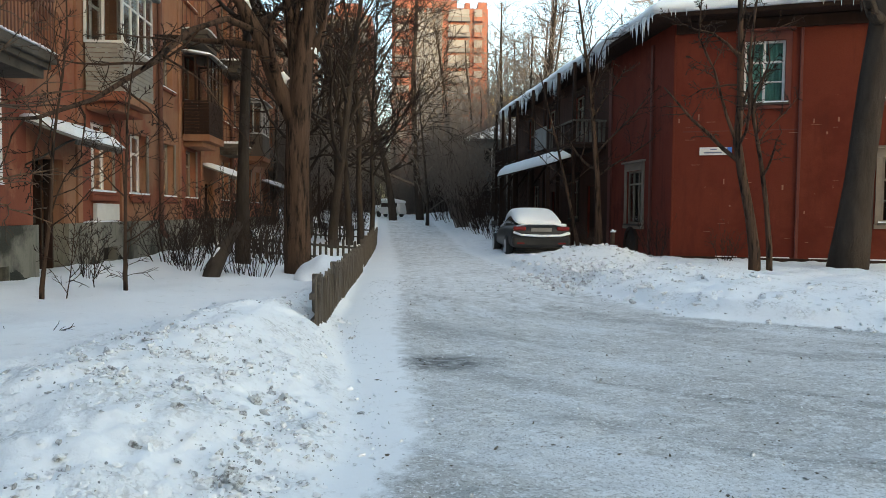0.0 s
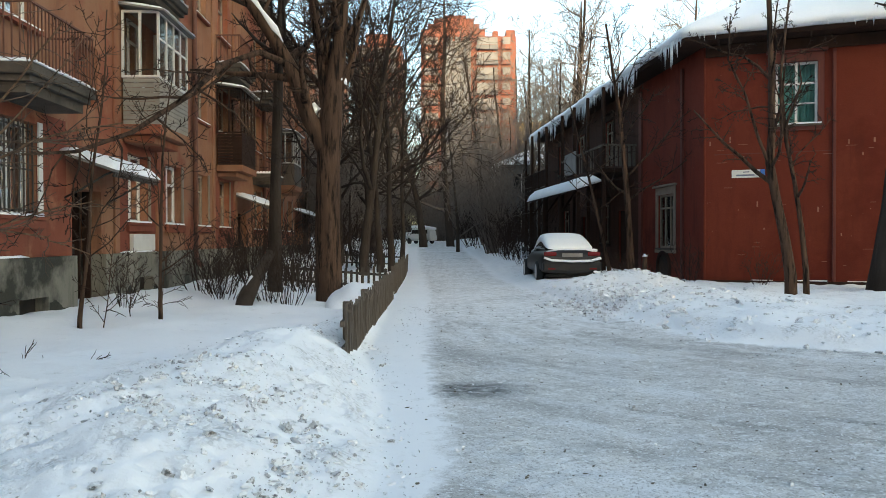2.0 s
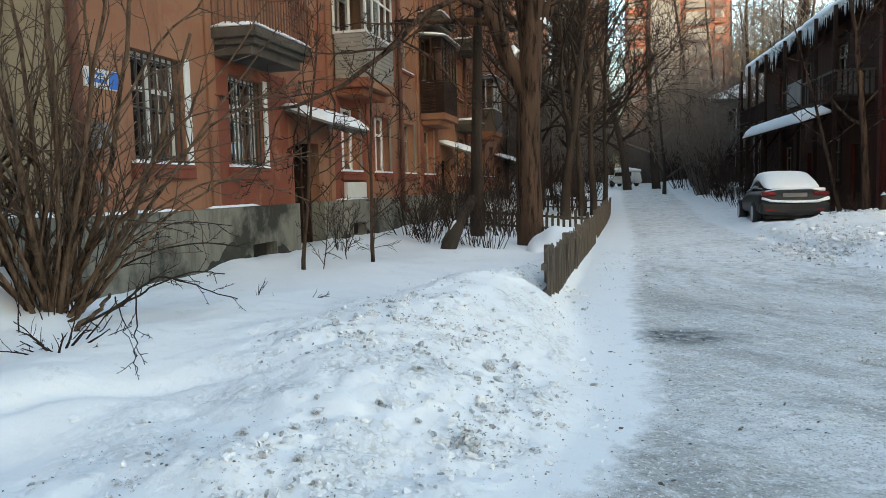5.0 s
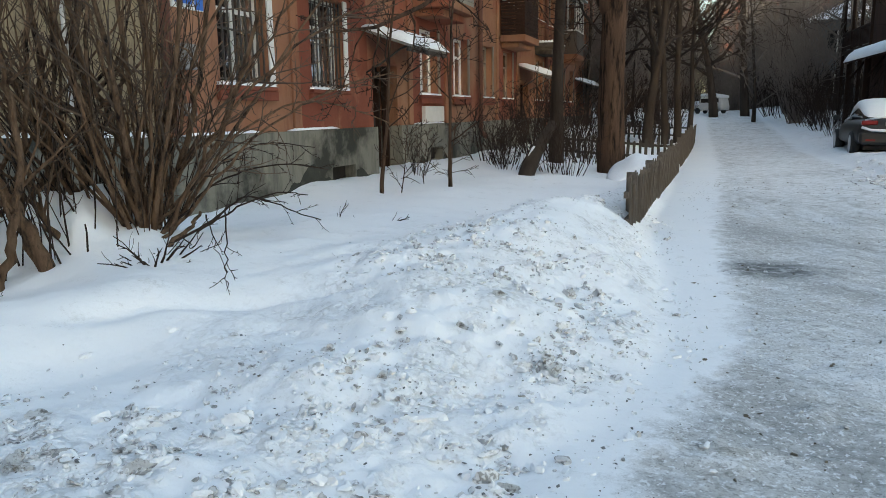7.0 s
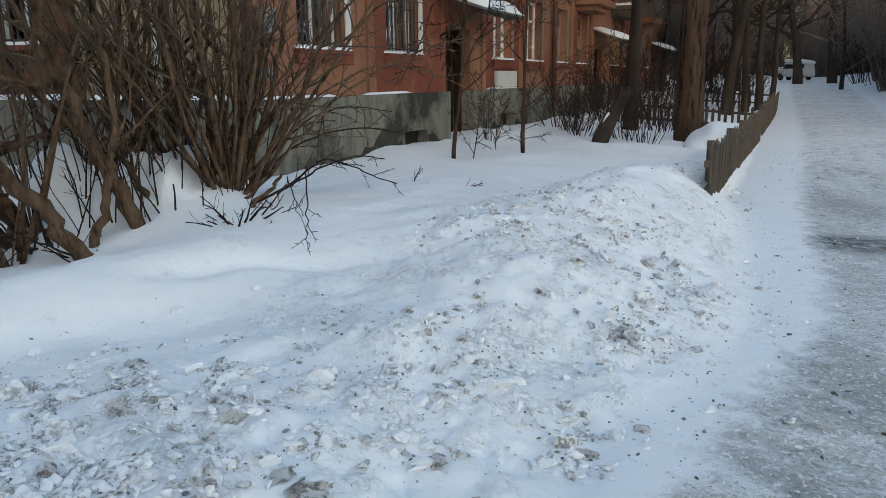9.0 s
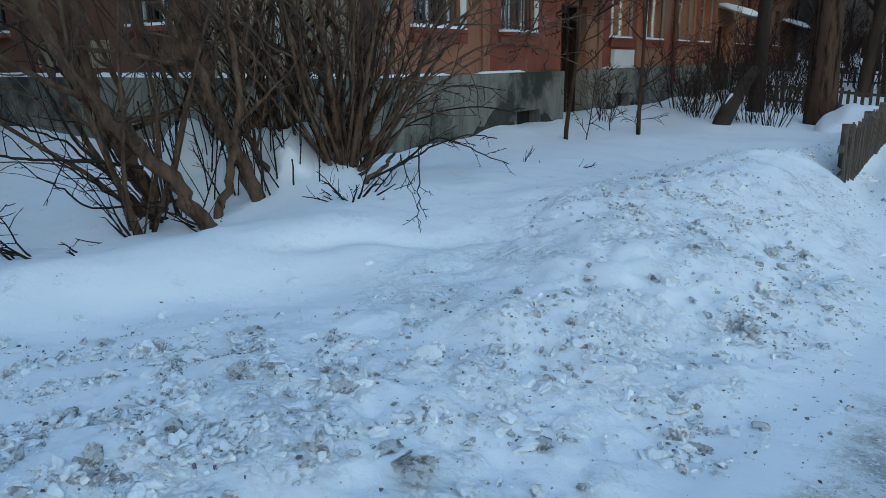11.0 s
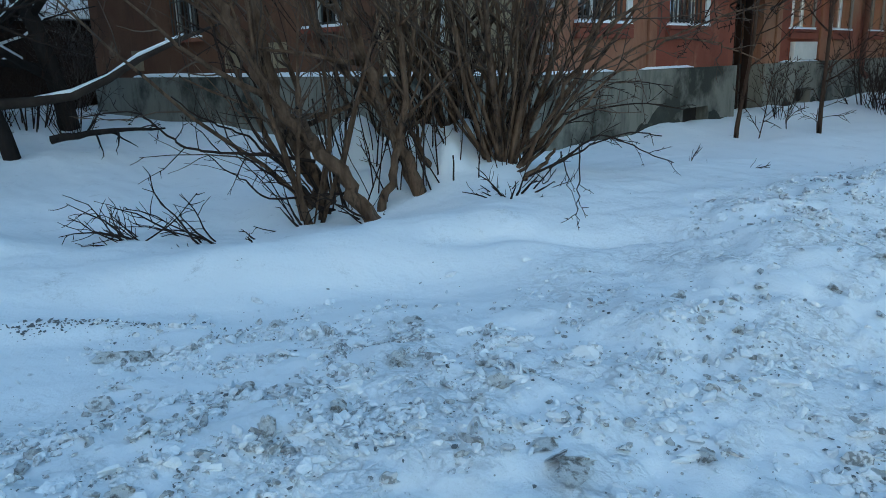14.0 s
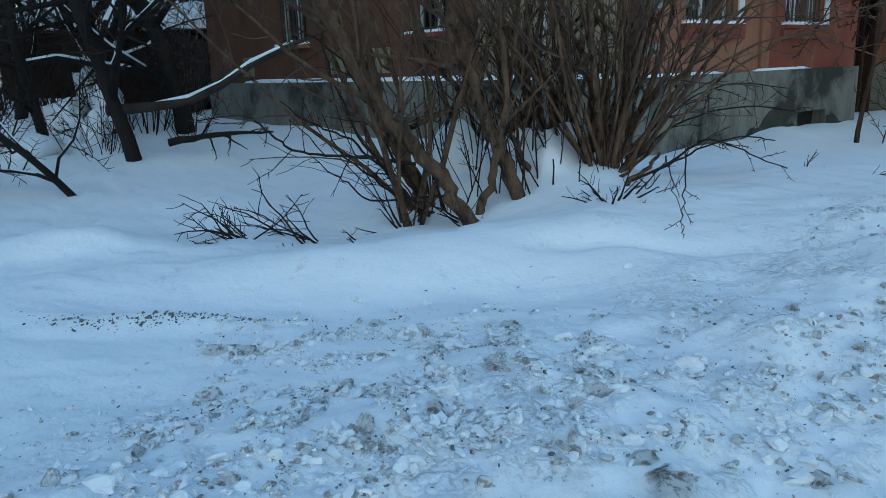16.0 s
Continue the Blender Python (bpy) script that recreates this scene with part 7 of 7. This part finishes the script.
def on_heap(rg, rs, count):
    out = []
    while len(out) < count:
        y = -2.5 + 12.7 * rg.random() ** 1.15
        dl = rg.uniform(-0.15, 3.2)
        x = float(left_edge(y)) - dl
        edge = 2.2 if y > 3 else 2.9
        if dl > edge + 0.5 * noise.noise(Vector((x, y, 2.0))):
            continue
        c = noise.noise(Vector((x * 1.2, y * 1.2, 5.5))) + 0.6 * noise.noise(Vector((x * 4, y * 4, 1.5)))
        fade = max(0.0, 1 - max(0.0, dl - edge + 0.9) / 1.2)
        if rg.random() < (0.15 + 0.75 * c) * fade:
            out.append((x, y))
    return np.array(out)


def on_bank(rg, rs, count):
    out = []
    while len(out) < count:
        y = rg.uniform(8.8, 21)
        x = float(right_edge(y)) + rg.uniform(-0.2, 4.0)
        if rg.random() < 0.3 + 0.9 * noise.noise(Vector((x * 0.9, y * 0.9, 8.5))):
            out.append((x, y))
    return np.array(out)


def on_ridge(rg, rs, count):
    out = []
    for k in range(count):
        rt = -1.65 + rg.gauss(0, 0.42)
        ah = 3.93 + 0.05 * math.sin(rt * 4) + rg.gauss(0, 0.035)
        out.append((0.58 * rt - 0.815 * ah, 0.815 * rt + 0.58 * ah))
    return np.array(out)


def on_road(rg, rs, count):
    out = []
    while len(out) < count:
        y = 1.2 + 15 * rg.random() ** 1.6
        x = float(left_edge(y)) + 0.1 + min(float(right_edge(y)) - float(left_edge(y)), 9.0) * rg.random()
        if rg.random() < 0.4 + 0.9 * noise.noise(Vector((x * 1.1, y * 1.4, 3.5))):
            out.append((x, y))
    return np.array(out)


clods("snow_crumbs", 6000, on_patches, (0.005, 0.030), 148, SNOW_CLOD, "crumbled snow flakes dropped in patches by the plough", 0.6)
clods("snow_plates", 950, on_patches, (0.016, 0.048), 150, SNOW_CLOD, "tilted broken plates of snow crust", 0.42)
clods("snow_clods", 2600, on_heap, (0.005, 0.030), 141, SNOW_CLOD, "small snow clods scattered over the heap", 0.6)
# these two also stand in for the shadows between the clods
clods("spilled_grit_and_gaps", 1500, on_patches, (0.003, 0.012), 149, GRIT_AND_GAPS, "dark grit and painted shadow gaps among the broken snow")
clods("grit", 1300, on_heap, (0.003, 0.011), 144, GRIT_AND_GAPS, "dark grit, bark crumbs and painted shadow gaps on the snow heap")
clods("ridge_clods", 340, on_ridge, (0.004, 0.016), 147, GRIT_AND_GAPS, "line of dark crumbs along a low drift")
clods("bank_clods", 1500, on_bank, (0.012, 0.075), 143, SNOW_CLOD, "broken snow lumps along the far bank")


def on_turnout(rg, rs, count):
    """Dirty snow thrown up where the lane meets the turning."""
    return np.array([(3.3 + rg.gauss(0, 0.55), 16.0 + rg.gauss(0, 1.1)) for _ in range(count)])


clods("turnout_clods", 800, on_turnout, (0.015, 0.07), 153, SNOW_CLOD, "dirty broken snow heaped where the lane turns", 0.7)
clods("turnout_grit", 500, on_turnout, (0.008, 0.03), 154, GRIT_AND_GAPS, "dark grit in the snow where the lane turns")
clods("road_grit", 2600, on_road, (0.004, 0.015), 145, GRIT, "dark grit pressed into the icy road")
clods("road_crumbs", 1700, on_road, (0.006, 0.022), 146, SNOW_CLOD, "crumbs of snow strewn over the road")

# single lumps that stand out: x, y, size
rg, rs = random.Random(151), np.random.RandomState(151)
LUMPS = [(-1.12, 5.01, 0.055), (-1.75, 3.61, 0.03), (-2.03, 3.32, 0.05), (-1.49, 3.86, 0.035), (-0.99, 3.82, 0.05), (-0.93, 3.76, 0.06), (-1.27, 2.19, 0.04), (-0.84, 2.64, 0.04), (-1.61, 3.1, 0.04), (-2.49, 1.82, 0.045),
         (-2.01, 1.94, 0.045), (-3.64, 1.05, 0.07), (-3.55, 1.12, 0.05), (-2.27, 1.36, 0.045), (-2.24, 1.06, 0.05), (-2.67, 0.41, 0.035), (-2.66, 0.62, 0.03), (-2.66, 0.83, 0.03), (-2.76, 1.25, 0.05), (-2.46, 1.82, 0.04),
         (-3.48, 1.82, 0.035), (-2.88, 2.24, 0.05), (-2.5, 2.49, 0.045), (-2.23, 0.57, 0.05), (-0.95, 5.16, 0.045), (-2.9, 1.0, 0.04), (-1.4, 4.3, 0.04)]
for x, y, s in LUMPS:
    bv, bf = BALLS[2]
    w = lump_form(rg, rs, bv, s, 0.7)
    w = w * np.array([1 + 0.28 * noise.noise(Vector(p) * (1.8 / s)) + 0.14 * noise.noise(Vector(p) * (5.0 / s)) for p in w.tolist()])[:, None]
    z = float(ground_z(np.array([x]), np.array([y]))[0][0])
    lump = part("snow_lump", mesh_of("snow_lump", w.tolist(), bf), DIRTY_SNOW)
    lump.matrix_world = pose(x, y, z + 0.15 * s)
    tagged(lump, "frozen lump of dirty grey snow on the heap", "snow lump", "dirty snow lumps")
# a long smear of sandy ice turned up by the plough
smear = thing("ice_slab", pose(-1.60, 1.74, float(ground_z(np.array([-1.60]), np.array([1.74]))[0][0])), "sandy brown slabs of ice turned up from the heap", "ice")
for k in range(7):
    w = lump_form(rg, rs, BALLS[2][0], rg.uniform(0.035, 0.06), 0.28)
    f = k / 6 - 0.5
    part("slab", mesh_of("slab", (w + (0.30 * f + rg.gauss(0, 0.015), -0.05 * f + rg.gauss(0, 0.02), 0.0)).tolist(), BALLS[2][1]), DIRTY_SNOW, smear)
